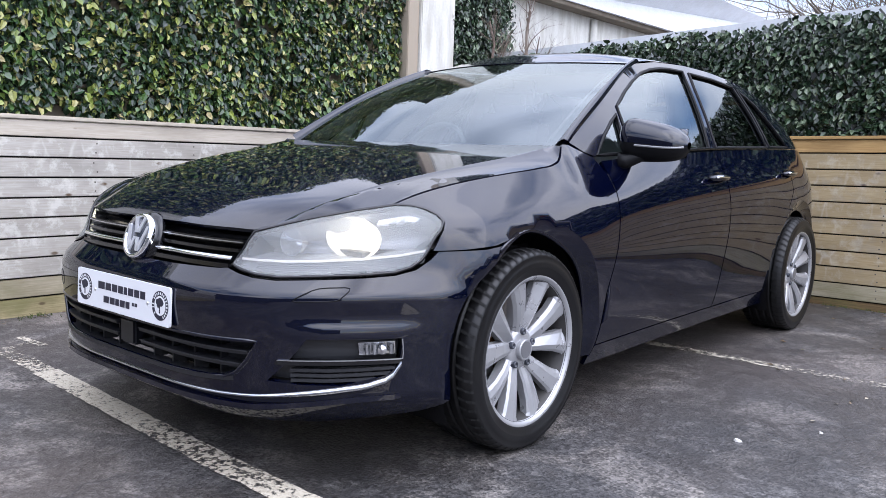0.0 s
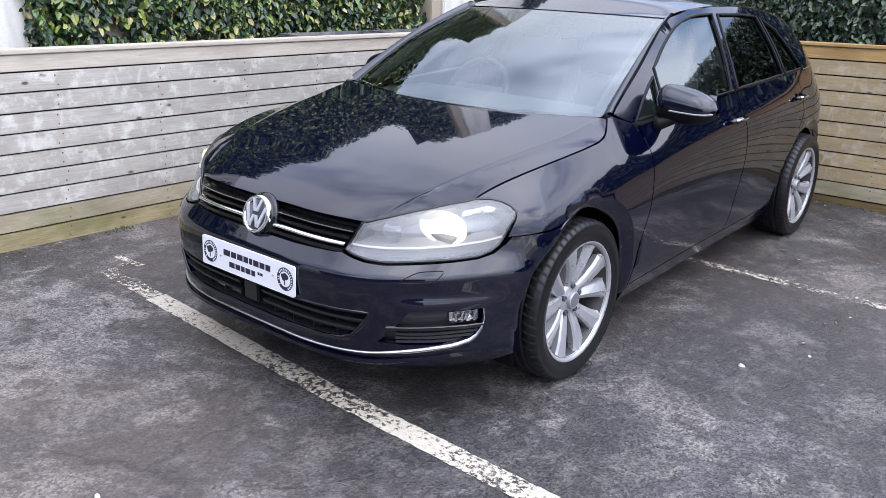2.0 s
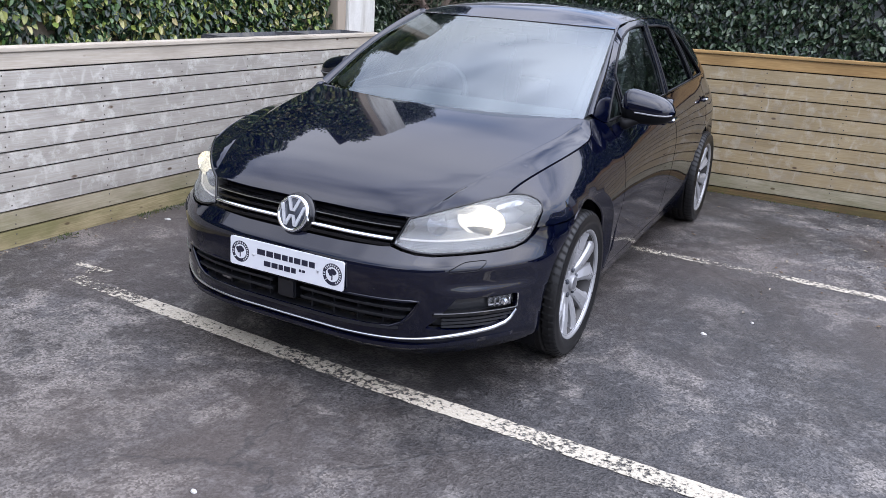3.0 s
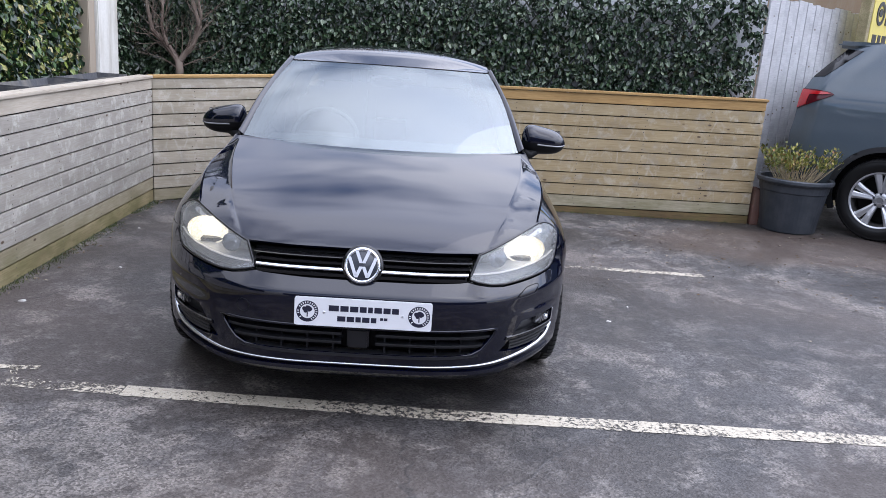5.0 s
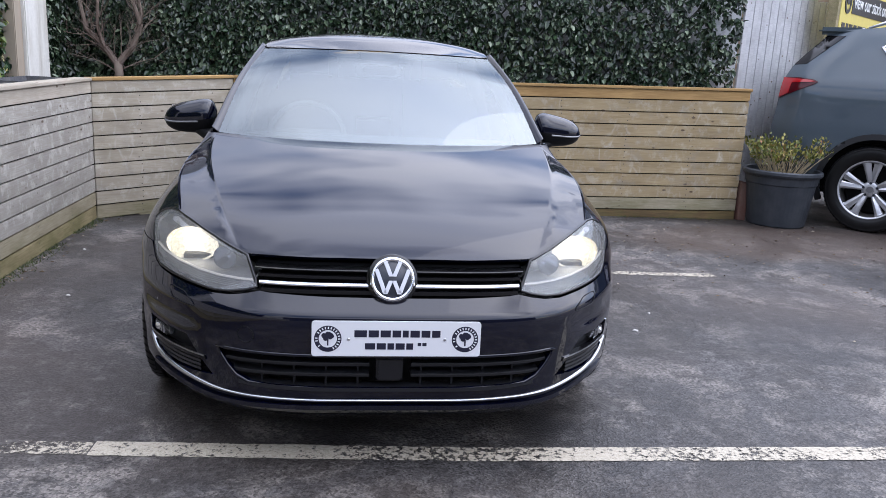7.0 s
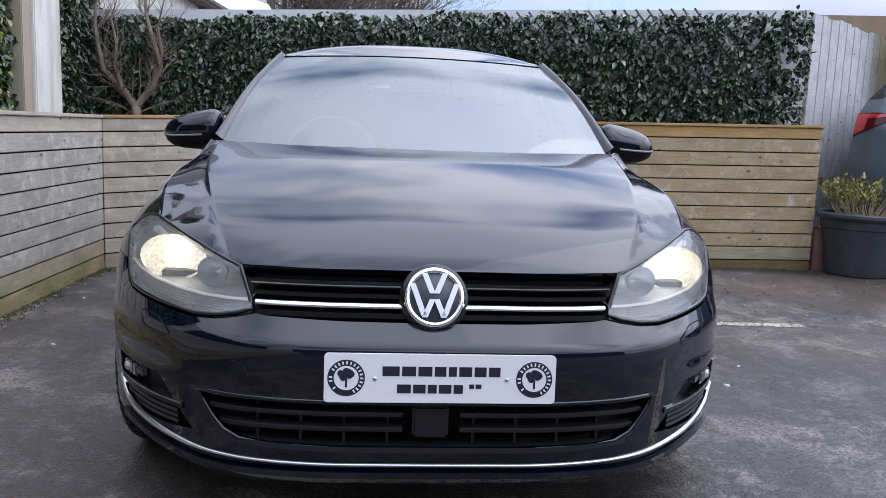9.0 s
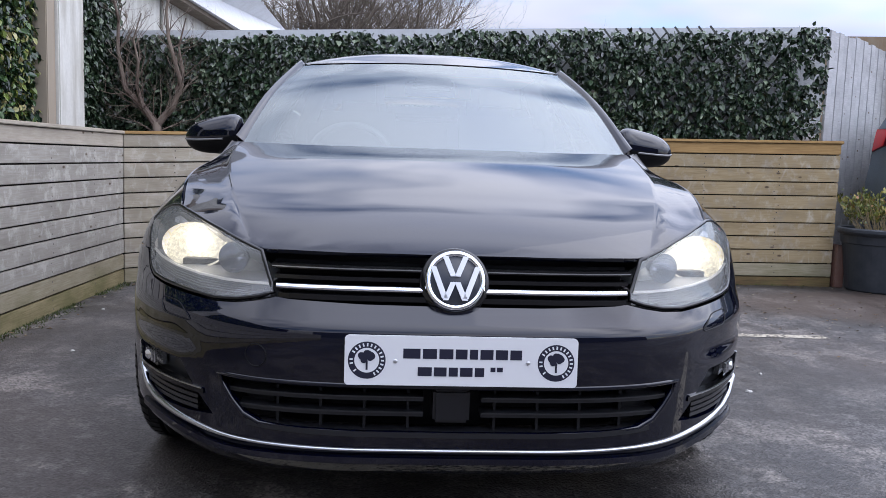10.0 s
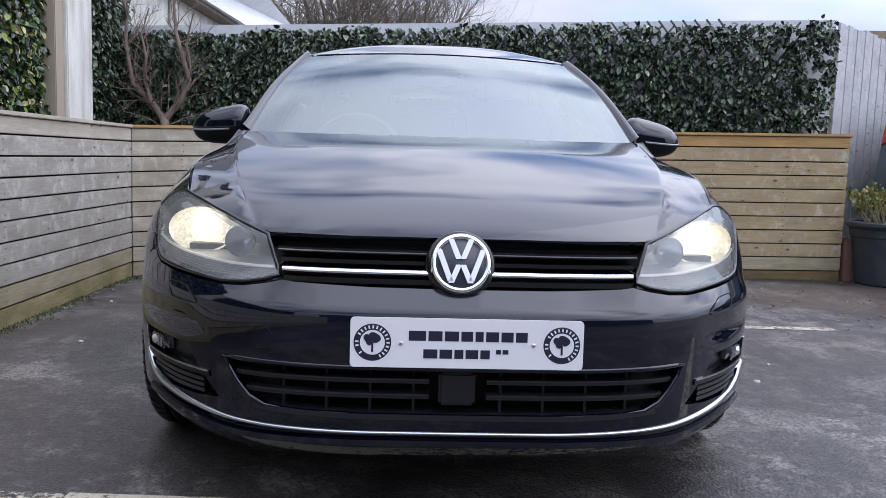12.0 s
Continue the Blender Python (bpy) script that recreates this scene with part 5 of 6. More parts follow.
        ring = [a + Vector((-0.004, 0, -0.008)), a + Vector((0, 0, 0.002))] + rounded + [b, b + Vector((-0.02, 0.01, -0.01))]
        k = len(ring)
        v += [(p.x * f, p.y, p.z) for p in ring]
    for i in range(20):
        for j in range(k - 1):
            q = (i * k + j, i * k + j + 1, i * k + k + j + 1, i * k + k + j)
            fc.append(q if f < 0 else q[::-1])
    raw("front_pillar", v, fc, BLACK_PAINT, car, "", True)
sheet_panel("tailgate", tail, [[(-1, 0.18), (1, 0.18), (1, 1.0), (0.9, 1.02), (-0.9, 1.02), (-1, 1.0)]], BLACK_PAINT, car, 0.06, 0.02, scale=(0.8, 1), out=Vector((0, 2, 0.5)))
sheet_panel("rear_screen", tail, [[(-1, 1.025), (1, 1.025), (1, 1.28), (-1, 1.28)]], DARK_GLASS, car, 0.08, 0.0, scale=(0.7, 1), out=Vector((0, 2, 0.5)), label="dark tinted rear glass")
part("spoiler", box_bm(-0.44, 0.44, 3.9, 4.06, 1.20, 1.225, 0.01), BLACK_PAINT, car)

# floor, wheel wells and the dark inside of the nose
part("underbody", box_bm(-0.74, 0.74, 0.35, 4.05, 0.2, 0.26, 0.01), TRIM, car, "black underside")
part("bulkhead", box_bm(-0.70, 0.70, 0.30, 1.12, 0.26, 0.64, 0.02), TRIM, car, "dark engine bay")
part("body_shell", box_bm(-0.78, 0.78, 1.3, 3.05, 0.24, 0.62, 0.02), TRIM, car, "dark inner shell")
part("body_shell", box_bm(-0.64, 0.64, 3.05, 4.0, 0.24, 0.9, 0.02), TRIM, car, "dark inner shell")
for f in (1, -1):
    for cy in (WHEEL_Y, REAR_Y):
        v, fc = [], []
        N = 26
        for i in range(N + 1):
            a = radians(-25 + 230 * i / N)
            for x in (0.83, 0.60, 0.60):
                r = ARCH + 0.012 if x > 0.7 or len(v) % 3 == 1 else 0.1
                v.append((f * (x if len(v) % 3 < 2 else 0.6), cy + r * math.cos(a), HUB_Z + r * math.sin(a)))
        for i in range(N):
            for j in range(2):
                fc.append((i * 3 + j, i * 3 + j + 1, i * 3 + j + 4, i * 3 + j + 3))
        raw("wheel_arch_liner", v, fc, TRIM, car, "matt black arch liner", True)
        # folded lip of the arch
        lip = [side(y, z) for y, z in (front_arch(-6, 120, 40) if cy == WHEEL_Y else arc(cy, HUB_Z, ARCH, -14, 176, 40))]
        part("arch_lip", tube_bm([(f * (p.x - 0.006), p.y, p.z) for p in lip], 0.008, 6), BLACK_PAINT, car, smooth=True)

# ---- the hatchback: wheels ----


def wheel_parts(parent, R, RIM, width, spokes, twist_pair, spoke_mat, rust=True, splay=(0.20, 0.315), fat=1.0):
    """A wheel about its own x axis, outer face towards +x."""
    turn = pose(0, 0, 0, 0, 90, 0)
    w = width / 2
    tread = [(RIM - 0.012, -w * 0.86), (RIM + 0.012, -w * 0.98), (R - 0.035, -w * 1.02), (R - 0.012, -w * 0.93), (R - 0.003, -w * 0.8)]
    for s in (-0.5, -0.17, 0.17, 0.5):
        tread += [(R, s * w - 0.011), (R, s * w - 0.005), (R - 0.008, s * w - 0.004), (R - 0.008, s * w + 0.004), (R, s * w + 0.005), (R, s * w + 0.011)]
    tread += [(R - 0.003, w * 0.8), (R - 0.012, w * 0.93), (R - 0.02, w * 0.985), (R - 0.022, w * 0.975), (R - 0.035, w * 1.02), (RIM + 0.03, w * 1.03), (RIM + 0.028, w * 1.02), (RIM + 0.012, w * 0.98), (RIM + 0.004, w * 0.95), (RIM - 0.012, w * 0.86)]
    bm = lathe_bm(tread, 96, turn)
    tyre = part("tyre", bm, RUBBER, parent, "black road tyre", True)
    # cross cuts in the shoulders
    cuts = bmesh.new()
    for i in range(60):
        a = 2 * math.pi * i / 60
        for s, line in ((1, ((0.55, 0.0), (0.8, -0.0022), (0.93, -0.0112), (0.98, -0.018))), (-1, ((0.55, 0.0), (0.8, -0.0022), (0.93, -0.0112))), (1, ((-0.13, 0.0), (0.13, 0.0)))):
            rows = []
            for x, drop in line:
                r, da = R + drop + 0.0012, 0.1 * (x - 0.5)
                rows.append([cuts.verts.new((s * x * w, r * math.cos(a + da + e), r * math.sin(a + da + e))) for e in (0.0, 0.03)])
            for p, q in zip(rows, rows[1:]):
                cuts.faces.new((p[0], p[1], q[1], q[0]))
    part("tread_pattern", cuts, material("tread_groove", (0.004, 0.004, 0.004), 0.9) if "tread_groove" not in bpy.data.materials else bpy.data.materials["tread_groove"], tyre)["kind"] = "stuff"
    barrel = [(RIM - 0.05, -w * 0.8), (RIM - 0.012, -w * 0.86), (RIM - 0.026, -w * 0.5), (RIM - 0.03, w * 0.3), (RIM - 0.022, w * 0.66), (RIM - 0.013, w * 0.83)]
    rim = [(RIM - 0.013, w * 0.83), (RIM - 0.010, w * 0.88), (RIM - 0.003, w * 0.93), (RIM + 0.003, w * 0.95), (RIM + 0.006, w * 0.93), (RIM + 0.004, w * 0.88)]
    part("barrel", lathe_bm(barrel, 96, turn), BARREL, parent, "dark grey inner barrel", True)
    part("rim", lathe_bm(rim, 96, turn), spoke_mat, parent, "silver alloy rim", True)
    face = w * 0.80
    for i in range(spokes):
        base = 2 * math.pi * (i // 2) / (spokes / 2) if twist_pair else 2 * math.pi * i / spokes
        sgn = 1 if i % 2 else -1
        a_in, a_out = (base + sgn * splay[0], base + sgn * splay[1]) if twist_pair else (base, base)
        bm = bmesh.new()
        rings = []
        for r, wd, x_f, x_b in ((0.03, 0.0135, face - 0.03, face - 0.065), (0.06, 0.0145, face - 0.026, face - 0.06), (0.11, 0.0175, face - 0.012, face - 0.05),
                                (0.165, 0.0215, face - 0.002, face - 0.035), (RIM - 0.028, 0.026, face + 0.002, face - 0.03), (RIM - 0.008, 0.036, face + 0.004, face - 0.02)):
            wd *= fat
            t = (r - 0.03) / (RIM - 0.04)
            a = a_in + (a_out - a_in) * t
            c, s = math.cos(a), math.sin(a)
            # a raised ridge runs off centre, one flank dished
            prof = ((-wd, x_b), (-wd, x_f - 0.008), (-wd * 0.75 * 1, x_f - 0.002), (sgn * wd * 0.25, x_f + 0.003), (wd * 0.75, x_f - 0.002 - (0.010 if sgn < 0 else 0.0)), (wd, x_f - 0.012), (wd, x_b))
            rings.append([bm.verts.new((x, r * c - d * s, r * s + d * c)) for d, x in prof])
        for p, q in zip(rings, rings[1:]):
            for j in range(6):
                bm.faces.new((p[j], p[j + 1], q[j + 1], q[j]))
        bmesh.ops.recalc_face_normals(bm, faces=bm.faces)
        part("spoke", bm, spoke_mat, parent)
    hub = [(0.072, face - 0.07), (0.070, face - 0.035), (0.06, face - 0.025), (0.04, face - 0.021), (0.0, face - 0.021)]
    part("hub", lathe_bm(hub, 40, turn), spoke_mat, parent, "", True)
    cap = part("centre_cap", lathe_bm([(0.034, face - 0.025), (0.0335, face - 0.008), (0.031, face - 0.004), (0.029, face - 0.0055), (0.0, face - 0.0055)], 32, turn), ALLOY, parent, "silver centre cap", True)
    part("cap_disc", lathe_bm([(0.0265, face - 0.0052), (0.0265, face - 0.0044), (0.0, face - 0.0044)], 32, turn), CAP_GREY, cap)
    for i in range(5):
        a = 2 * math.pi * (i + 0.0) / 5
        b = lathe_bm([(0.011, -0.02), (0.011, 0.0), (0.0095, 0.003), (0.006, 0.003), (0.005, -0.004), (0.0, -0.004)], 12, Matrix.Translation((face - 0.018, 0.056 * math.cos(a), 0.056 * math.sin(a))) @ turn)
        part("wheel_bolt", b, BADGE_DARK, parent, "dark recessed bolt", True)
    disc = [(0.155, -0.02), (0.155, 0.0), (0.15, 0.004), (0.085, 0.004), (0.08, 0.012), (0.0, 0.012)]
    if rust:
        part("brake_disc", lathe_bm(disc, 48, turn), IRON, parent, "rust-tinted brake disc", True)
        cal = bmesh.new()
        for a0 in range(8):
            a, b2 = radians(150 + a0 * 8), radians(158 + a0 * 8)
            vs = [cal.verts.new((x, r * math.cos(t), r * math.sin(t))) for x in (-0.03, 0.03) for r in (0.105, 0.172) for t in (a, b2)]
            for q in ((0, 1, 3, 2), (4, 6, 7, 5), (0, 4, 5, 1), (2, 3, 7, 6), (0, 2, 6, 4), (1, 5, 7, 3)):
                cal.faces.new([vs[k] for k in q])
        part("brake_caliper", cal, SATIN, parent, "grey brake caliper")
    # black disc added in place of the shade deep in the wheel
    part("inner_shade", lathe_bm([(RIM - 0.03, -w * 0.6), (0.0, -w * 0.6)], 32, turn), TRIM, parent, "added black disc for the shade inside the wheel")


def car_wheel(parent, x, y, f, z, R, RIM, width, spokes, pair, mat, turned, rust=True, steer=0):
    m = pose(x * f, y, z, 0, 0, (0 if f > 0 else 180) + steer) @ pose(0, 0, 0, turned, 0, 0)
    if not car_wheel.first.get((parent.name, R)):
        wh = new("wheel")
        wh.parent = parent
        wh.matrix_basis = m
        wheel_parts(wh, R, RIM, width, spokes, pair, mat, rust, (0.20, 0.315), 1.5)
        car_wheel.first[(parent.name, R)] = wh
    else:
        copy_thing(car_wheel.first[(parent.name, R)], m)


car_wheel.first = {}
for f in (1, -1):
    for y, t in ((WHEEL_Y, 16), (REAR_Y, 40)):
        car_wheel(car, 0.770, y, f, 0.314, 0.317, 0.2335, 0.228, 10, True, ALLOY, t)

# ---- the hatchback: face ----


def slat(parent, xs, zf, height, depth, mat, name="slat", sink=0.0, lift=None):
    """A blade that follows the nose across the given half widths."""
    v, fc = [], []
    for x in xs:
        s = -1 if x < 0 else 1
        z = zf(abs(x)) if callable(zf) else zf
        p = nose(s * u_of_x(abs(x)), z)
        for dy, dz in ((sink, -height / 2), (sink + depth, -height / 2), (sink + depth, height / 2), (sink, height / 2)):
            v.append((p.x, p.y + dy, p.z + dz))
    n = len(xs)
    for i in range(n - 1):
        for j in range(4):
            fc.append((i * 4 + j, i * 4 + (j + 1) % 4, i * 4 + 4 + (j + 1) % 4, i * 4 + 4 + j))
    fc += [(3, 2, 1, 0), tuple(4 * (n - 1) + j for j in range(4))]
    return raw(name, v, fc, mat, parent)


def bright_bar(parent, xs, z, r, mat, name):
    """A bar with a rounded front that leans back to the sky."""
    v, fc = [], []
    prof = [(0.004, -1.0), (-0.007, -0.75), (-0.0095, -0.35), (-0.0085, 0.2), (-0.004, 0.7), (0.004, 1.0), (0.012, 1.05)]
    for x in xs:
        p = nose(math.copysign(u_of_x(abs(x)), x), z)
        v += [(p.x, p.y + dy, p.z + dz * r) for dy, dz in prof]
    k = len(prof)
    for i in range(len(xs) - 1):
        for j in range(k - 1):
            fc.append((i * k + j, i * k + j + 1, i * k + k + j + 1, i * k + k + j))
    return raw(name, v, fc, mat, parent, "", True)


def span(a, b, n=16):
    return [a + (b - a) * i / n for i in range(n + 1)]


grille = new("upper_grille")
grille.parent = car
grille["label"] = "gloss black grille with a chrome bar"
back_poly = NX((0.0, 0.583), (0.38, 0.586), (0.398, 0.588), (0.436, 0.69), (0.30, 0.692), (0.0, 0.692))
sheet_panel("backing", nose, [both(back_poly)], TRIM, grille, 0.04, 0, 0.045, out=NOSE_OUT)
for z, h, mat, nm, e in ((0.655, 0.010, GLOSS_TRIM, "slat", 0.424), (0.632, 0.009, GLOSS_TRIM, "slat", 0.415)):
    slat(grille, span(-e, e, 30), z, h, 0.04, mat, nm, 0.0)
slat(grille, span(-0.424, 0.424, 30), 0.6545, 0.0025, 0.004, SATIN, "slat_edge", -0.002)
for f in (1, -1):
    bright_bar(grille, span(f * 0.06, f * 0.41, 20), 0.6115, 0.0075, CHROME, "chrome_bar")
slat(grille, span(-0.405, 0.405, 30), 0.591, 0.012, 0.05, GLOSS_TRIM, "slat", 0.0)

CHIN_CHROME = material("chin_chrome", (0.46, 0.47, 0.49), 0.2, 1.0)
LIP = material("lip_plastic", (0.012, 0.0125, 0.015), 0.4, 0.0, Specular_IOR_Level=0.4)
SLAT_EDGE = material("slat_edge_plastic", (0.02, 0.021, 0.024), 0.28, 0.0)
SENSOR = material("sensor_plastic", (0.006, 0.0065, 0.009), 0.3, 0.0)
low = new("lower_grille")
low.parent = car
low["label"] = "matt black slatted lower air intake"
low_back = NX((0.0, 0.425), (0.55, 0.425), (0.56, 0.40), (0.48, 0.30), (0.40, 0.276), (0.0, 0.274))
sheet_panel("backing", nose, [both(low_back)], TRIM, low, 0.05, 0, 0.085, out=NOSE_OUT)
for f in (1, -1):
    for z, e in ((0.372, 0.512), (0.335, 0.488)):
        slat(low, span(f * 0.066, f * e, 18), z, 0.011, 0.05, LIP, "slat", 0.012)
        slat(low, span(f * 0.066, f * (e - 0.004), 18), z + 0.0045, 0.003, 0.006, SLAT_EDGE, "slat_edge", 0.008)
    # blanking plates behind the outer ends of the slats
    plate_poly = [(f * u, z) for u, z in NX((0.44, 0.40), (0.53, 0.402), (0.50, 0.345), (0.46, 0.305), (0.41, 0.30))]
    sheet_panel("blanking_plate", nose, [plate_poly], LIP, low, 0.03, 0.0, 0.05, out=NOSE_OUT)
    for x in (0.10, 0.20, 0.30, 0.40):
        p = nose(f * u_of_x(x), 0.34)
        part("rib", box_bm(p.x - 0.003, p.x + 0.003, p.y + 0.035, p.y + 0.08, 0.29, 0.404), LIP, low)
p = nose(0, 0.345)
part("sensor_cover", box_bm(-0.044, 0.040, p.y + 0.008, p.y + 0.06, 0.316, 0.394, 0.007), SENSOR, low, "smooth black radar cover")
part("intake_lip", tube_bm([nose(u, z) + Vector((0, 0.004, 0)) for u, z in fine(both(LOW_GRILLE), 0.03)], 0.007, 8, None, True), BLACK_PAINT, low, "", True)
slat(low, span(-0.47, 0.47, 30), lambda a: 0.288 + 0.012 * (a / 0.47) ** 4, 0.012, 0.05, LIP, "lower_lip", -0.003)
# bright strip along the chin
chin = curve((0.0, 0.249), (0.3, 0.250), (0.44, 0.2535), (0.534, 0.258), (0.62, 0.268), (0.70, 0.281), (0.755, 0.296), (0.782, 0.318), (0.794, 0.35))
v, fc = [], []
xs = span(-0.794, 0.794, 130)
for x in xs:
    a = abs(x)
    p = nose(math.copysign(u_of_x(a), x), chin(a))
    n2 = Vector((p.x * 0.5, p.y - 0.5, 0)).normalized()
    for d, dz in ((0.0, -0.0055), (0.006, -0.0035), (0.0075, 0.0005), (0.003, 0.004), (-0.01, 0.005)):
        v.append(p + n2 * d + Vector((0, 0, dz * (1 + 0.9 * smooth(0.5, 0.72, a)))))
for i in range(len(xs) - 1):
    for j in range(4):
        fc.append((i * 5 + j, i * 5 + j + 1, i * 5 + j + 6, i * 5 + j + 5))
raw("chin_strip", v, fc, CHIN_CHROME, car, "bright chrome strip round the chin", True)
slat(car, span(-0.79, 0.79, 60), lambda a: 0.228 + 0.03 * smooth(0.5, 0.8, a), 0.014, 0.05, BLACK_PAINT, "chin_lip", -0.02)

# fog lamps
for f in (1, -1):
    fog = new("fog_lamp_unit")
    fog.parent = car
    fog["label"] = "fog lamp set in a black ribbed housing"
    poly = FOG_OPEN if f > 0 else [(-u, z) for u, z in FOG_OPEN]
    sheet_panel("housing", nose, [poly], SLAT_EDGE, fog, 0.03, 0, 0.035, out=NOSE_OUT)
    slat(fog, [f * x for x in span(0.58, 0.797, 14)], lambda a: 0.354 + 0.01 * (a - 0.58), 0.012, 0.04, GLOSS_TRIM, "divider", -0.004)
    slat(fog, [f * x for x in span(0.585, 0.797, 14)], lambda a: 0.3605 + 0.01 * (a - 0.58), 0.0026, 0.006, SATIN, "divider_edge", -0.006)
    for dz in (0.304, 0.318, 0.332):
        slat(fog, [f * x for x in span(0.60, 0.785, 12)], lambda a: dz + 0.05 * max(0.0, a - 0.68), 0.009, 0.03, SLAT_EDGE, "rib", 0.010)
    bowl = NX((0.735, 0.371), (0.79, 0.374), (0.791, 0.407), (0.735, 0.405))
    bowl = bowl if f > 0 else [(-u, z) for u, z in bowl]
    sheet_panel("lamp", nose, [bowl], FOG_BOWL, fog, 0.02, 0.012, 0.018, out=NOSE_OUT, label="clear fog lamp with bright reflector")
    sheet_panel("lamp_glass", nose, [bowl], LENS_GLASS, fog, 0.03, 0, 0.006, out=NOSE_OUT)
    c = nose(f * u_of_x(0.765), 0.389)
    part("bulb", lathe_bm([(0.012, 0), (0.012, 0.006), (0.0, 0.01)], 16, Matrix.Translation(c + Vector((0, 0.012, 0))) @ pose(0, 0, 0, 90, 0, f * 35)), CHROME, fog)
    for k in range(4):
        q = nose(f * u_of_x(0.742 + 0.012 * k), 0.389)
        part("reflector_rib", box_bm(q.x - 0.002, q.x + 0.002, q.y + 0.006, q.y + 0.02, 0.376, 0.402), FOG_BOWL, fog)
    # upright edge trim at the outer end of the opening
    edge = [nose(f * u_of_x(x), z) for x, z in ((0.799, 0.418), (0.7995, 0.40), (0.799, 0.38), (0.7975, 0.362))]
    part("edge_trim", tube_bm([p + Vector((f * 0.001, -0.002, 0)) for p in edge], 0.0022, 6), CHROME, fog)

# headlamps
for f in (1, -1):
    lamp = new("headlamp")
    lamp.parent = car
    lamp["label"] = "lit headlamp with clear lens and bright bowl"

    def L(pts):
        q = NX(*pts)
        return q if f > 0 else [(-u, z) for u, z in q]

    poly = LAMP if f > 0 else [(-u, z) for u, z in LAMP]
    sheet_panel("lens", nose, [poly], HAZY_LENS, lamp, 0.025, 0, -0.002, out=NOSE_OUT, label="clear polycarbonate lens")
    cu, cz = sum(q[0] for q in poly) / len(poly), sum(q[1] for q in poly) / len(poly)
    small = [(cu + (u - cu) * 0.965, cz + (z - cz) * 0.93) for u, z in poly]
    sheet_panel("housing", nose, [small], LAMP_DARK, lamp, 0.03, -0.085, 0.10, out=NOSE_OUT, label="grey lamp housing")
    rim_line = [nose(u, z) for u, z in fine(poly, 0.02)]
    part("lens_rim", tube_bm([p + Vector((0, 0.002, 0.001)) for p in rim_line], 0.0055, 6, None, True), GLOSS_TRIM, lamp, "black lens edge", True)
    # daylight strip above a ribbed cover
    low_line = ((0.432, 0.612), (0.48, 0.611), (0.55, 0.612), (0.62, 0.616), (0.70, 0.624), (0.76, 0.635), (0.795, 0.647))
    shelf_front = [nose(f * u_of_x(x), z) + Vector((-f * 0.006, 0.012, 0)) for x, z in low_line]
    v = shelf_front + [p + Vector((-f * 0.02, 0.12, 0.012)) for p in shelf_front]
    k = len(shelf_front)
    raw("shelf", v, [(i, i + 1, k + i + 1, k + i) for i in range(k - 1)], LAMP_SHELF, lamp, "silver shelf over the light strip")
    part("daylight_strip", tube_bm(shelf_front, 0.0036, 8), DAY_LIT, lamp, "white light strip", True)
    cover = [p + Vector((0, 0.006, -0.004)) for p in shelf_front] + [nose(f * u_of_x(x), max(z - 0.034, 0.582)) + Vector((-f * 0.008, 0.02, 0)) for x, z in low_line]
    raw("lower_cover", cover, [(i, i + 1, k + i + 1, k + i) for i in range(k - 1)], LAMP_COVER, lamp, "ribbed grey cover below the strip")
    for q in range(5):
        line = [a.lerp(b, (q + 0.6) / 5.4) + Vector((0, -0.001, 0)) for a, b in zip(cover[:k], cover[k:])]
        part("rib", tube_bm(line[1:], 0.0016, 5), LAMP_DARK, lamp, "", True)
    # lit projector in a wide speckled bowl with painted-in glow, and a second bowl towards the grille
    for x, z, r, deep, nm in ((0.655, 0.676, 0.052, 0.075, "projector"), (0.535, 0.660, 0.036, 0.06, "side_bowl")):
        c = nose(f * u_of_x(x), z)
        face = Matrix.Translation(c + Vector((-f * 0.012, deep, 0))) @ pose(0, 0, 0, 90, 0, 0) @ pose(0, 0, 0, 0, f * 12, 0)
        wide = face @ (Matrix.Diagonal((1.65, 1.08, 1.0, 1.0)) if nm == "projector" else Matrix.Identity(4))
        part("reflector_bowl", lathe_bm([(r * 1.04, 0.03), (r, 0.026), (r * 0.9, 0.006), (r * 0.7, -0.012), (r * 0.4, -0.024), (0.0, -0.028)], 28, wide), GLOW_BOWL if nm == "projector" else LAMP_BOWL, lamp, "speckled bowl with the lamp's glow painted in" if nm == "projector" else "bright silver bowl", True)
        if nm == "projector":
            spot = face @ Matrix.Translation((f * 0.012, 0.004, 0))
            part(nm, lathe_bm([(0.027, -0.026), (0.027, -0.004), (0.020, 0.005), (0.010, 0.009), (0.0, 0.010)], 24, spot), LAMP_LIT, lamp, "lit projector lens", True)
    sheet_panel("upper_reflector", nose, [L([(0.695, 0.742), (0.742, 0.756), (0.766, 0.748), (0.763, 0.738), (0.70, 0.728)])], LAMP_WHITE, lamp, 0.02, 0.01, 0.03, out=NOSE_OUT, label="white side marker")

# washer covers, tow eye cover
def seam(pts, name, closed=True, r=0.0016):
    ring = [nose(u, z) for u, z in fine(pts, 0.012)] if closed else [nose(u, z) for u, z in pts]
    return part(name, tube_bm([p + Vector((0, 0.0006, 0)) for p in ring], r, 5, None, closed), TRIM, car)


for f in (1, -1):
    poly = NX((0.622, 0.5175), (0.66, 0.5195), (0.692, 0.5215), (0.701, 0.525), (0.707, 0.535), (0.711, 0.546), (0.709, 0.553), (0.70, 0.555), (0.67, 0.5535), (0.655, 0.551), (0.645, 0.546), (0.622, 0.527), (0.617, 0.520))
    seam([(u * f, z) for u, z in poly], "washer_cover")
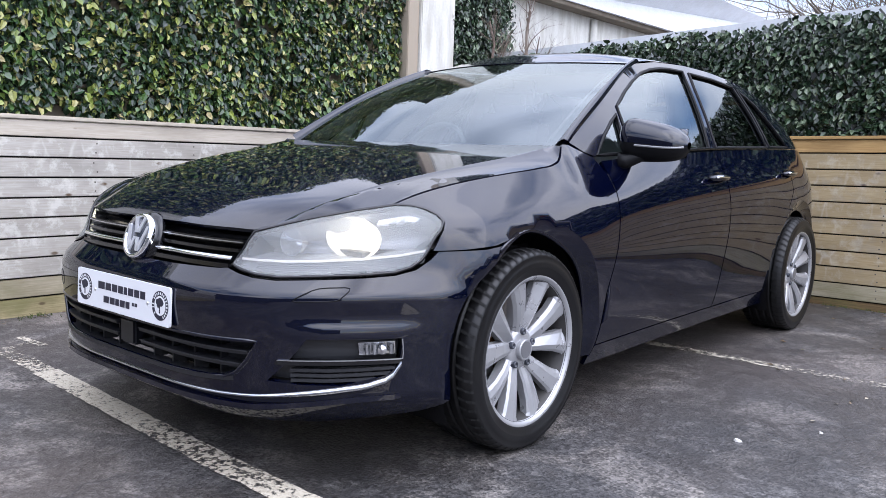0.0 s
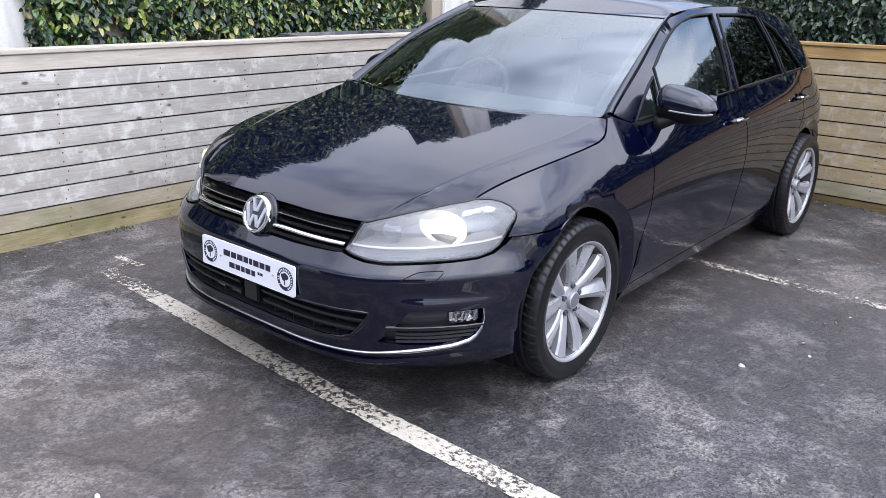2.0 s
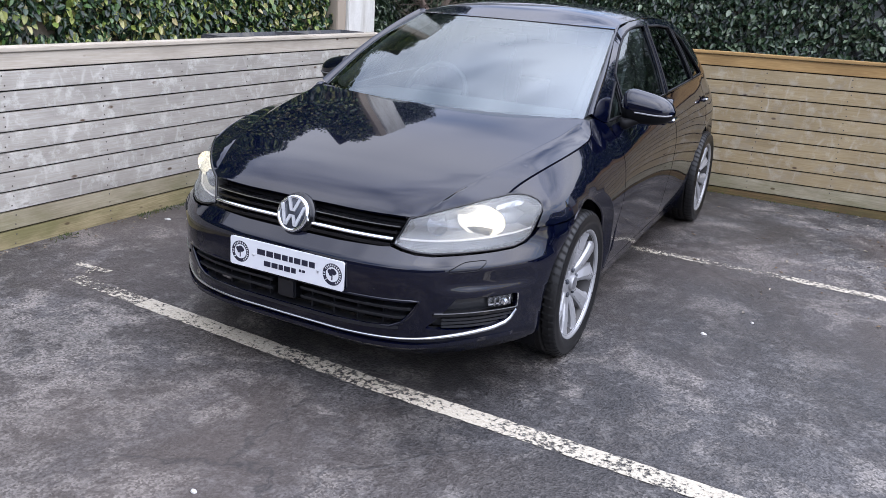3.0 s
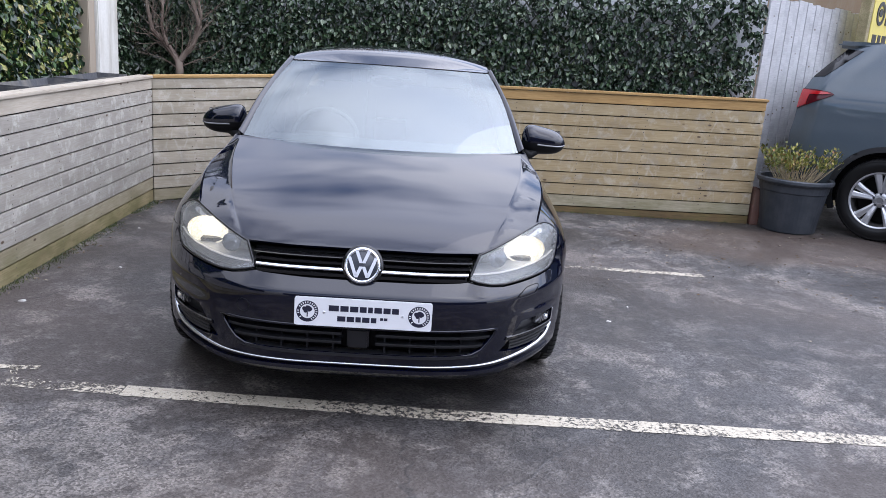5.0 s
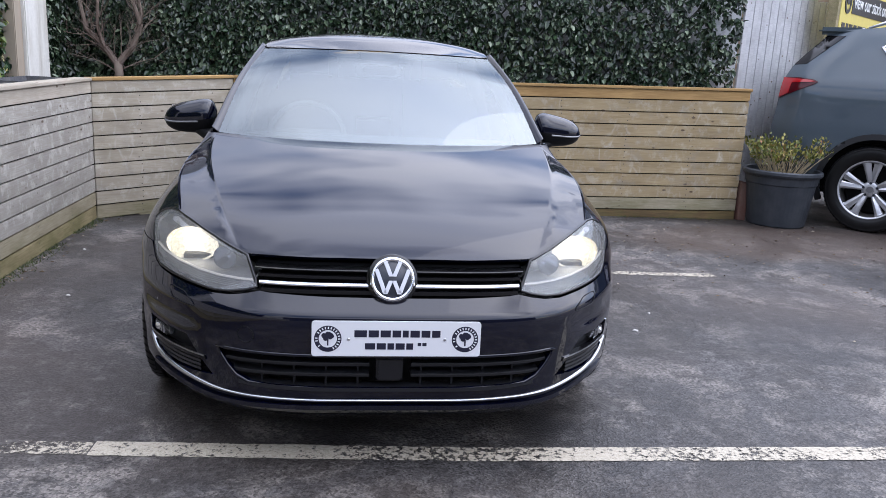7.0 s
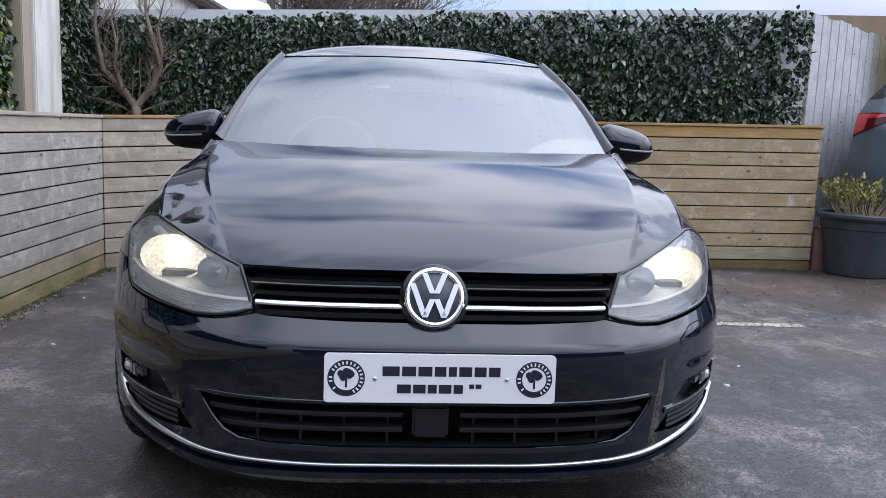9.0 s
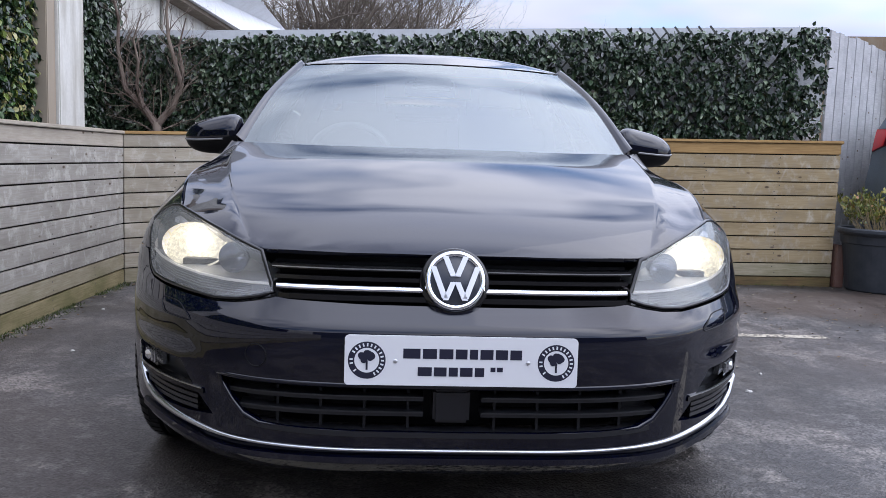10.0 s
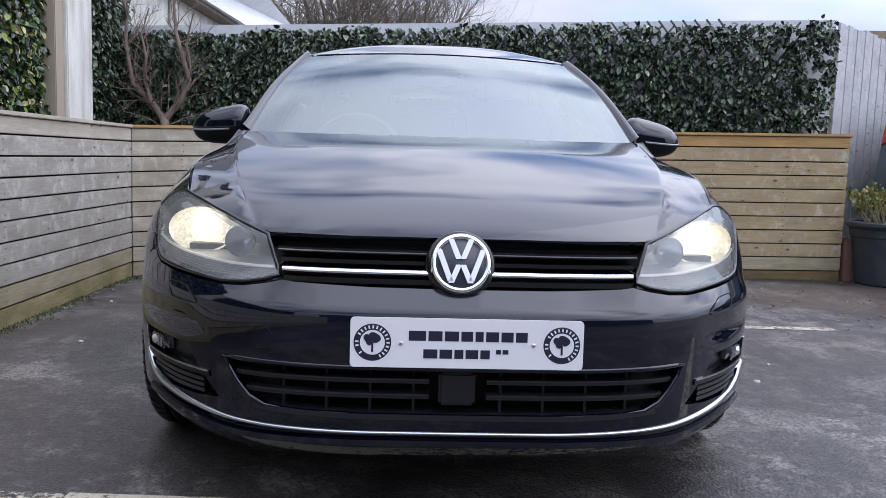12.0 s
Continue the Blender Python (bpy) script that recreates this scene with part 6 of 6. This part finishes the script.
ring = [(-u_of_x(0.445) + 0.026 * math.cos(i * math.pi / 10), 0.463 + 0.026 * math.sin(i * math.pi / 10)) for i in range(20)]
seam(ring, "tow_eye_cover")

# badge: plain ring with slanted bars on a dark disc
BADGE_SILVER = material("badge_silver", (0.66, 0.67, 0.70), 0.34, 0.6)
badge = new("badge")
badge.parent = car
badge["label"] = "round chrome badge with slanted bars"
badge.matrix_basis = pose(0.0, 0.058, 0.637, 72, 0, 0) @ Matrix.Diagonal((1.05, 1.05, 1, 1))
part("surround", lathe_bm([(0.064, -0.034), (0.0785, -0.034), (0.0775, -0.02), (0.074, -0.015), (0.064, -0.012)], 48), GLOSS_TRIM, badge, "black surround", True)
part("disc", lathe_bm([(0.0, 0.008), (0.055, 0.007), (0.060, 0.0), (0.062, -0.03)], 48), BADGE_DARK, badge, "dark blue-grey disc", True)
part("ring", lathe_bm([(0.058, -0.02), (0.0665, -0.01), (0.067, 0.004), (0.063, 0.012), (0.056, 0.012), (0.0535, 0.007)], 64), CHROME, badge, "", True)
for x0, y0, x1, y1 in ((-0.021, 0.049, -0.0045, 0.0085), (0.021, 0.049, 0.0045, 0.0085), (-0.047, 0.026, -0.0225, -0.040), (0.047, 0.026, 0.0225, -0.040), (-0.0195, -0.040, -0.0045, -0.004), (0.0195, -0.040, 0.0045, -0.004)):
    d = Vector((x1 - x0, y1 - y0, 0)).normalized() * 0.004
    s = Vector((0.0062, 0, 0))
    a, b = Vector((x0, y0, 0.0125)) - d, Vector((x1, y1, 0.0125))
    lo = Vector((0, 0, -0.006))
    vs = [a - s, a + s, b + s, b - s]
    vs += [p + lo for p in vs]
    raw("bar", vs, [(0, 1, 2, 3), (7, 6, 5, 4), (0, 4, 5, 1), (3, 2, 6, 7), (1, 5, 6, 2), (0, 3, 7, 4)], BADGE_SILVER, badge)

# number plate board with a dealer's mark shown as plain shapes
plate = new("plate_board")
plate.parent = car
plate["label"] = "white dealer plate with dark round marks"
plate.matrix_basis = pose(0.0165, -0.0095, 0.467, 88, 0, 0.5)
plate_bm = box_bm(-0.26, 0.26, -0.0555, 0.0555, -0.003, 0.003)
bmesh.ops.bevel(plate_bm, geom=[e for e in plate_bm.edges if abs(e.verts[0].co.z - e.verts[1].co.z) > 0.001], offset=0.009, segments=5, profile=0.5, affect="EDGES")
part("plate", plate_bm, PLATE_WHITE, plate)
part("plate_holder", box_bm(-0.25, 0.25, -0.05, 0.05, -0.03, -0.003), TRIM, plate)


def flat_disc(parent, x, y, r0, r1, mat, z=0.0036, name="mark"):
    prof = [(r1, z - 0.002), (r1, z), (r0, z)] if r0 else [(r1, z - 0.002), (r1, z), (0.0, z)]
    return part(name, lathe_bm(prof, 40, Matrix.Translation((x, y, 0))), mat, parent)


for x in (-0.211, 0.211):
    flat_disc(plate, x, 0, 0.0, 0.0415, PLATE_INK, 0.0034, "mark_ring")
    flat_disc(plate, x, 0, 0.0, 0.0275, PLATE_WHITE, 0.0042, "mark_disc")
    for i in range(40):
        if i in (29, 30, 31) or i % 1:
            continue
        a = radians(-60 + i * 7.4)
        if i % 2 == 0 and not 200 < (-60 + i * 7.4) < 215:
            c = Vector((x + 0.0345 * math.cos(a), 0.0345 * math.sin(a), 0))
            m = Matrix.Translation(c) @ pose(0, 0, 0, 0, 0, math.degrees(a))
            b = box_bm(-0.0035, 0.0035, -0.0017, 0.0017, 0.003, 0.0042)
            bmesh.ops.transform(b, matrix=m, verts=b.verts)
            part("mark_tick", b, PLATE_WHITE, plate)
    crown = bmesh.new()
    rnd = random.Random(8)
    for i in range(13):
        a = rnd.uniform(0, 6.28)
        rr = 0.012 * rnd.random() ** 0.5
        lathe_bm([(0.0075, 0.0040), (0.0075, 0.0050 + i * 0.00001), (0, 0.0050 + i * 0.00001)], 10, Matrix.Translation((x + rr * 1.3 * math.cos(a), 0.006 + rr * math.sin(a) * 0.8, 0)), crown)
    part("mark_crown", crown, PLATE_INK, plate)
    part("mark_stem", box_bm(x - 0.0022, x + 0.0022, -0.021, 0.0, 0.004, 0.0052), PLATE_INK, plate)
for x in (-0.148, 0.148):
    part("screw", lathe_bm([(0.0045, 0.002), (0.0045, 0.005), (0.003, 0.006), (0, 0.006)], 16, Matrix.Translation((x, -0.001, 0))), SATIN, plate, "", True)


def bars(row_y, height, widths, gap, x0):
    """A row of plain upright blocks."""
    x = x0
    for w in widths:
        part("bar", box_bm(x, x + w, row_y - height / 2, row_y + height / 2, 0.0028, 0.0038), PLATE_INK, plate)
        x += w + gap


bars(0.0165, 0.022, (0.038, 0.031, 0.031, 0.026, 0.018, 0.029, 0.027, 0.026), 0.0055, -0.131)
bars(-0.0235, 0.020, (0.031, 0.028, 0.020, 0.028, 0.021), 0.005, -0.098)
bars(-0.017, 0.010, (0.011, 0.013), 0.0035, 0.064)

# ---- the hatchback: mirrors, handles, wipers ----
for f in (1, -1):
    mir = new("door_mirror")
    mir.parent = car
    mir["label"] = "black door mirror with indicator strip"

    def shell(a, b, grow=1.0):
        """a: -1 inner to 1 outer; b: angle round."""
        w = (1 - abs(a) ** 3.2) ** 0.5 if a > 0 else (1 - abs(a) ** 5) ** 0.5
        cx = 0.885 + 0.125 * a
        hy, hz = 0.075 * w * grow, 0.074 * w * grow * (1.0 - 0.2 * a)
        yb = math.cos(b)
        dy = (-abs(yb) ** 0.9 * 1.0 if yb < 0 else abs(yb) ** 0.5 * 0.85) * hy
        return Vector((f * cx, 1.605 + dy + 0.022 * (a + 0.3), 0.985 + math.sin(b) * hz - 0.012 * (a + 0.2)))

    for nm, b0, b1, mat, lb in (("cover", radians(-8), radians(188), BLACK_PAINT, "gloss black cover"), ("base_shell", radians(188), radians(352), TRIM, "matt black lower shell")):
        v, fc = [], []
        A, B = 18, 16
        for i in range(A + 1):
            for j in range(B + 1):
                v.append(shell(-0.985 + 1.97 * i / A, b0 + (b1 - b0) * j / B))
        for i in range(A):
            for j in range(B):
                q = (i * (B + 1) + j, i * (B + 1) + j + 1, (i + 1) * (B + 1) + j + 1, (i + 1) * (B + 1) + j)
                fc.append(q if f > 0 else q[::-1])
        sh = raw(nm, v, fc, mat, mir, lb, True)
    strip = [shell(-0.35 + 1.28 * i / 14, radians(194), 1.015) for i in range(15)]
    part("indicator_strip", tube_bm(strip, 0.0042, 6), INDICATOR, mir, "clear indicator lens")
    part("mirror_glass", box_bm(0, 0.2, 0, 0.004, 0, 0.11, 0.002), CHROME, mir, "mirror glass").matrix_basis = pose(0.885 * f - 0.1, 1.668, 0.925, 0, 0, 0)
    arm = [(f * 0.775, 1.545, 0.905), (f * 0.80, 1.555, 0.908), (f * 0.835, 1.575, 0.925), (f * 0.875, 1.595, 0.945)]
    part("arm", tube_bm(arm, [0.034, 0.028, 0.024, 0.022], 12), TRIM, mir, "", True)
    for y0, zz in ((2.20, 0.846), (3.215, 0.868)):
        h = new("door_handle")
        h.parent = car
        pts = []
        for i in range(9):
            y = y0 + 0.02 + 0.19 * i / 8
            q = side(y, zz + 0.004 * math.sin(math.pi * i / 8))
            pts.append((f * (q.x + 0.012 + 0.018 * math.sin(math.pi * i / 8) ** 0.5), y, q.z))
        part("grip", tube_bm(pts, [0.008, 0.012, 0.014, 0.0145, 0.0145, 0.0145, 0.014, 0.012, 0.008], 10), BLACK_PAINT, h, "", True)
        tip = side(y0 + 0.05, zz)
        part("grip_strip", tube_bm([(p[0] + f * 0.010, p[1], p[2] + 0.004) for p in pts[1:-1]], 0.0065, 6), CHROME, h, "bright chrome strip", True)
        q = side(y0 + 0.12, zz)
        cup = lathe_bm([(0.036, 0.001), (0.03, -0.0), (0.0, -0.004)], 20, Matrix.Translation((f * (q.x + 0.0015), q.y, q.z)) @ pose(0, 0, 0, 0, f * 90, 0) @ Matrix.Diagonal((0.8, 1.6, 1, 1)))
        part("cup", cup, GLOSS_TRIM, h)
    # door seams drawn by the gap backs: dark strips behind the shut lines
    for line in (front_door[:1] + front_door[::-1][:5], [(2.408, 0.966), (2.434, 0.86), (2.4435, 0.7), (2.429, 0.45), (2.404, 0.262)]):
        pts = [side(a, b) for a, b in line]
        part("shut_line", tube_bm([(f * (p.x - 0.012), p.y, p.z) for p in pts], 0.008, 5), TRIM, car)

for x0, x1, a0, a1 in ((-0.62, 0.02, 0.025, 0.02), (0.08, 0.6, 0.02, 0.03)):
    wip = new("wiper")
    wip.parent = car
    pts = []
    for i in range(13):
        t = i / 12
        x = x0 + (x1 - x0) * t
        p = screen(x / 0.70, 0.018 + 0.02 * math.sin(math.pi * t))
        pts.append(p + Vector((0, -0.028, -0.03)))
    part("blade", tube_bm(pts, 0.0045, 6), TRIM, wip)
    part("arm", tube_bm([pts[6] + Vector((0, -0.004, 0.004)), pts[10] + Vector((0, -0.015, 0.003)), pts[12] + Vector((0.02, -0.03, -0.01))], [0.004, 0.006, 0.009], 6), TRIM, wip)

# ---- the hatchback: cabin ----
part("dashboard", box_bm(-0.68, 0.68, 1.22, 1.72, 0.62, 0.92, 0.05), DASH, car, "dark grey dashboard")
def rounded_seat(x, y, wide):
    s = new("seat")
    s.parent = car
    part("cushion", box_bm(x - wide / 2, x + wide / 2, y - 0.5, y, 0.5, 0.66, 0.05), SEAT_CLOTH, s)
    b = part("backrest", box_bm(-wide / 2, wide / 2, -0.07, 0.07, 0, 0.6, 0.06), SEAT_CLOTH, s)
    b.matrix_basis = pose(x, y, 0.56, -14, 0, 0)
    for hx in ((0,) if wide < 0.7 else (-0.35, 0.35)):
        h = part("headrest", box_bm(-0.13, 0.13, -0.05, 0.05, 0, 0.19, 0.045), SEAT_CLOTH, s)
        h.matrix_basis = pose(x + hx, y + 0.14, 1.14 if wide < 0.7 else 1.1, -10, 0, 0)


rounded_seat(-0.35, 2.28, 0.5)
rounded_seat(0.35, 2.28, 0.5)
rounded_seat(0.0, 3.12, 1.2)
sw = new("steering_wheel")
sw.parent = car
sw.matrix_basis = pose(-0.35, 1.77, 0.89, 62, 0, 0)
part("rim", tube_bm([(0.185 * math.cos(a), 0.185 * math.sin(a), 0) for a in [2 * math.pi * i / 36 for i in range(36)]], 0.014, 8, None, True), WHEEL_RIM, sw, "", True)
part("boss", box_bm(-0.17, 0.17, -0.05, 0.05, -0.03, 0.0, 0.012), WHEEL_RIM, sw)
p = screen(0.0, 0.86)
sheet_panel("sensor_cover", screen, [[(-0.15, 0.865), (0.15, 0.865), (0.185, 0.985), (-0.185, 0.985)]], TRIM, car, 0.05, 0, 0.006, scale=(0.58, 0.9), label="black camera cover behind the glass", out=Vector((0, 2.4, 0.6)))
part("sensor_box", box_bm(-0.085, 0.085, p.y + 0.01, p.y + 0.12, p.z - 0.075, p.z - 0.03, 0.012), TRIM, car, "black camera housing behind the screen")
part("cabin_mirror", box_bm(-0.12, 0.12, 1.93, 1.96, 1.195, 1.262, 0.014), SEAT_CLOTH, car, "rear-view mirror")
part("headliner", box_bm(-0.48, 0.48, 2.05, 3.3, 1.29, 1.30), material("headliner", (0.62, 0.61, 0.58), 0.9), car, "pale headlining")
PILLAR_TRIM = material("pillar_trim", (0.13, 0.13, 0.13), 0.7)
for f in (1, -1):
    rows = [screen(f * 0.93, 0.06 + 0.091 * i) + Vector((0, 0.05, -0.03)) for i in range(11)]
    part("pillar_trim", tube_bm(rows, 0.03, 8), PILLAR_TRIM, car, "pale inner pillar trim", True)
    post = [(f * 0.66, 2.40, 0.75), (f * 0.62, 2.43, 1.05), (f * 0.53, 2.46, 1.31)]
    part("pillar_trim", tube_bm(post, 0.045, 8), PILLAR_TRIM, car, "pale middle pillar trim", True)

# ---- the grey sport utility car ----
suv = thing("suv", "slate grey sport utility car parked by the grey fence", "car", pose(4.244, 5.39, 0, 0, 0, -42))
suv_tail = curve((0.3, 0.16), (0.55, 0.05), (0.85, 0.0), (1.05, 0.03), (1.22, 0.04), (1.36, 0.085), (1.5, 0.19), (1.66, 0.33), (1.74, 0.38))
suv_w = curve((0.3, 0.86), (0.5, 0.915), (0.8, 0.93), (1.0, 0.93), (1.17, 0.925), (1.24, 0.91), (1.36, 0.855), (1.55, 0.765), (1.72, 0.67), (1.84, 0.58))


def suv_side(x, z):
    t = max(0.0, 1 - (x - suv_tail(z)) / 0.45)
    u = max(0.0, (x - 3.9) / 0.7)
    return Vector((x, -suv_w(z) * (1 - 0.16 * t * t * t - 0.2 * u * u), z))


S_OUT = Vector((2.2, 0, 0.8))
s_arch = arc(0.93, 0.38, 0.425, 200, -20, 30)
f_arch = arc(3.62, 0.38, 0.425, 200, -20, 30)
tail_edge = [(suv_tail(z) + 0.004, z) for z in (0.36, 0.5, 0.7, 0.85, 1.0, 1.15, 1.28, 1.4, 1.55, 1.7)]
top_line = [(0.62, 1.725), (1.0, 1.765), (1.6, 1.785), (2.3, 1.765), (2.75, 1.70)]
body_poly = tail_edge + top_line + [(3.3, 1.36), (3.55, 1.16), (4.1, 1.06), (4.5, 0.92), (4.55, 0.6), (4.5, 0.36)] + f_arch[::-1] + s_arch[::-1]
suv_glass = [(0.815, 1.57), (0.86, 1.52), (1.04, 1.40), (1.22, 1.34), (1.6, 1.29), (2.6, 1.24), (3.2, 1.2), (2.75, 1.55), (2.4, 1.655), (1.9, 1.69), (1.3, 1.69), (0.96, 1.67)]
DARK_CLAD = material("dark_cladding", (0.018, 0.019, 0.021), 0.55)
TAIL_RED = material("tail_lamp_red", (0.42, 0.008, 0.012), 0.12, 0.0)
TAIL_RED.node_tree.nodes["Principled BSDF"].inputs["Coat Weight"].default_value = 1.0
TAIL_DARK = material("tail_lamp_smoke", (0.07, 0.004, 0.008), 0.12)
for mirror in (False, True):
    def surf(x, z, k=-1 if mirror else 1):
        p = suv_side(x, z)
        return Vector((p.x, p.y * k, p.z))
    sheet_panel("body_side", surf, [body_poly, suv_glass], GREY_PAINT, suv, 0.05, 0.02, out=S_OUT)
    sheet_panel("side_window", surf, [suv_glass], DARK_GLASS, suv, 0.08, 0, 0.012, out=S_OUT, label="dark tinted side glass")
    ring = [surf(x, z) for x, z in fine(suv_glass, 0.06)]
    part("window_trim", tube_bm([p + Vector((0, -0.004 if not mirror else 0.004, 0)) for p in ring], 0.016, 8, None, True), CHROME, suv, "bright chrome window surround", True)
    for cx in (0.93, 3.62):
        ring_poly = arc(cx, 0.38, 0.425, 200, -20, 30) + arc(cx, 0.38, 0.475, -20, 200, 30)
        sheet_panel("arch_cladding", surf, [ring_poly], DARK_CLAD, suv, 0.03, 0.03, -0.006, out=S_OUT, label="matt dark arch cladding")
    sheet_panel("sill_cladding", surf, [[(1.38, 0.30), (3.15, 0.30), (3.2, 0.48), (1.35, 0.48)]], DARK_CLAD, suv, 0.06, 0.02, -0.005, out=S_OUT)
    lamp_poly = [(suv_tail(1.28) + 0.008, 1.285), (0.2, 1.287), (0.34, 1.274), (0.375, 1.258), (0.35, 1.24), (0.2, 1.17), (suv_tail(1.10) + 0.008, 1.095)]
    lm = sheet_panel("tail_lamp", surf, [lamp_poly], TAIL_DARK, suv, 0.03, 0.02, -0.008, out=S_OUT, label="red wraparound tail lamp")
    sheet_panel("lamp_glow_guide", surf, [[(suv_tail(1.26) + 0.014, 1.278), (0.31, 1.268), (0.35, 1.257), (0.28, 1.248), (0.15, 1.238), (0.135, 1.15), (suv_tail(1.11) + 0.014, 1.105)]], TAIL_RED, lm, 0.03, 0.004, -0.014, out=S_OUT, label="bright red lens")
    sheet_panel("tail_pillar", surf, [[(suv_tail(1.40) + 0.006, 1.40), (suv_tail(1.5) + 0.006, 1.5), (suv_tail(1.66) + 0.006, 1.66), (0.50, 1.66), (0.23, 1.41)]], GLOSS_TRIM, suv, 0.04, 0.004, -0.004, out=S_OUT, label="gloss black rear pillar panel")
    k = -1 if mirror else 1
    for line in ([(1.05, 1.385), (0.995, 1.25), (1.0, 1.1), (1.07, 0.84)], [(2.25, 1.2), (2.25, 0.5)]):
        part("shut_line", tube_bm([surf(a, b) + Vector((0, -0.0005 * k, 0)) for a, b in fine(line, 0.1)[:len(fine(line, 0.1)) // 2 + 2]], 0.0035, 5), TRIM, suv)
    for hx in (1.06, 2.32):
        part("door_handle", tube_bm([surf(hx + 0.2 * i / 6, 1.10) + Vector((0, -k * (0.012 + 0.02 * math.sin(math.pi * i / 6)), 0)) for i in range(7)], [0.01, 0.014, 0.016, 0.016, 0.016, 0.014, 0.01], 8), SATIN, suv, "", True)
    part("roof_rail", tube_bm([Vector((x, -k * 0.62, z)) for x, z in ((0.66, 1.735), (0.8, 1.785), (1.2, 1.82), (1.9, 1.825), (2.5, 1.80), (2.6, 1.76))], [0.01, 0.017, 0.018, 0.018, 0.017, 0.01], 8), SATIN, suv, "silver roof rail", True)
# rear end, roof and bonnet as strips across the body


def across(name, line, mat, label="", bulge=0.0):
    v, fc = [], []
    M = 16
    for x, z in line:
        p = suv_side(x, z)
        for j in range(M + 1):
            t = -1 + 2 * j / M
            v.append((x - bulge * (1 - t * t), p.y * -t, z + (0.02 * (1 - t * t) if z > 1.7 else 0)))
    for i in range(len(line) - 1):
        for j in range(M):
            fc.append((i * (M + 1) + j, i * (M + 1) + j + 1, (i + 1) * (M + 1) + j + 1, (i + 1) * (M + 1) + j))
    return raw(name, v, fc, mat, suv, label, True)


across("rear_bumper", [(suv_tail(z) + 0.004, z) for z in (0.36, 0.5, 0.62, 0.74)], DARK_CLAD, "dark lower bumper", 0.1)
across("tailgate", [(suv_tail(z) + 0.004, z) for z in (0.74, 0.85, 1.0, 1.15, 1.28, 1.38)], GREY_PAINT, "", 0.1)
across("rear_screen", [(suv_tail(z) + 0.004, z) for z in (1.38, 1.5, 1.6, 1.67)], DARK_GLASS, "dark tinted rear glass", 0.1)
across("roof", [(0.40, 1.69)] + top_line, GREY_PAINT, "", 0.0)
across("windscreen", [(2.75, 1.70), (3.0, 1.55), (3.3, 1.36), (3.55, 1.16)], DARK_GLASS)
across("bonnet", [(3.55, 1.16), (4.1, 1.06), (4.5, 0.92), (4.55, 0.6), (4.5, 0.36)], GREY_PAINT)
part("roof_spoiler", box_bm(0.26, 0.64, -0.655, 0.655, 1.672, 1.738, 0.028), GREY_PAINT, suv, "grey roof spoiler")
part("underbody", box_bm(0.2, 4.4, -0.7, 0.7, 0.28, 0.75, 0.02), TRIM, suv, "black underside")
for cx in (0.93, 3.62):
    part("arch_liner", box_bm(cx - 0.42, cx + 0.42, -0.66, 0.66, 0.3, 0.86), TRIM, suv, "matt black arch liner")
DARK_ALLOY = material("two_tone_alloy", (0.55, 0.56, 0.58), 0.3, 0.7)
for cx in (0.93, 3.62):
    for f in (-1, 1):
        wh = car_wheel.first.get("suv")
        m = pose(cx - 0.015, 0.80 * f, 0.372, 0, 0, 90 if f > 0 else -90) @ pose(0, 0, 0, 20, 0, 0)
        if not wh:
            wh = new("wheel")
            wh.parent = suv
            wh.matrix_basis = m
            wheel_parts(wh, 0.372, 0.25, 0.22, 10, True, DARK_ALLOY, False, (0.16, 0.2), 1.25)
            car_wheel.first["suv"] = wh
        else:
            copy_thing(wh, m)

# ---- roadside sign behind the fence ----
SIGN_YELLOW = plaster_material("sign_yellow", (0.64, 0.53, 0.13), 0.1)
SIGN_BLACK = material("sign_black", (0.012, 0.012, 0.014), 0.4)
SIGN_WHITE = material("sign_white", (0.8, 0.8, 0.78), 0.5)
sign = thing("sign_board", "yellow board sign with a black text band", "sign", pose(4.9, 5.9, 0.17, 0, 0, 44))
part("panel", box_bm(0, 4.2, 0, 0.03, 1.4, 2.5, 0.004), SIGN_YELLOW, sign)
part("band", box_bm(0.42, 4.0, -0.006, 0, 1.81, 2.04), SIGN_BLACK, sign, "black band")
ring = lathe_bm([(0.085, 0), (0.125, 0), (0.125, 0.008), (0.085, 0.008)], 32, pose(0.24, 0.0, 1.92, 90, 0, 0))
part("round_mark", ring, SIGN_BLACK, sign, "round dark mark")
part("round_mark", lathe_bm([(0.07, 0), (0.07, 0.008), (0, 0.008)], 24, pose(0.24, 0.0, 1.93, 90, 0, 0) @ Matrix.Diagonal((0.8, 0.6, 1, 1))), SIGN_BLACK, sign, "dark mark")
text = bpy.data.curves.new("lettering", "FONT")
text.body, text.size, text.extrude = "view our stock online at", 0.205, 0.002
text.materials.append(SIGN_WHITE)
ob = new("lettering", text)
ob.parent = sign
ob.matrix_basis = pose(0.47, -0.009, 1.87, 90, 0, 0)
x = 0.1
for w in (0.13, 0.09, 0.13, 0.13, 0.2, 0.12, 0.16, 0.13):
    part("bar", box_bm(x, x + w, -0.004, 0, 1.60, 1.70), SIGN_BLACK, sign)
    x += w + 0.05
part("post", box_bm(-0.12, -0.02, 0.0, 0.1, -0.17, 2.4, 0.005), MOSSY_WOOD, sign, "brown timber post")
part("post", box_bm(4.22, 4.32, 0.0, 0.1, -0.17, 2.4, 0.005), MOSSY_WOOD, sign, "brown timber post")
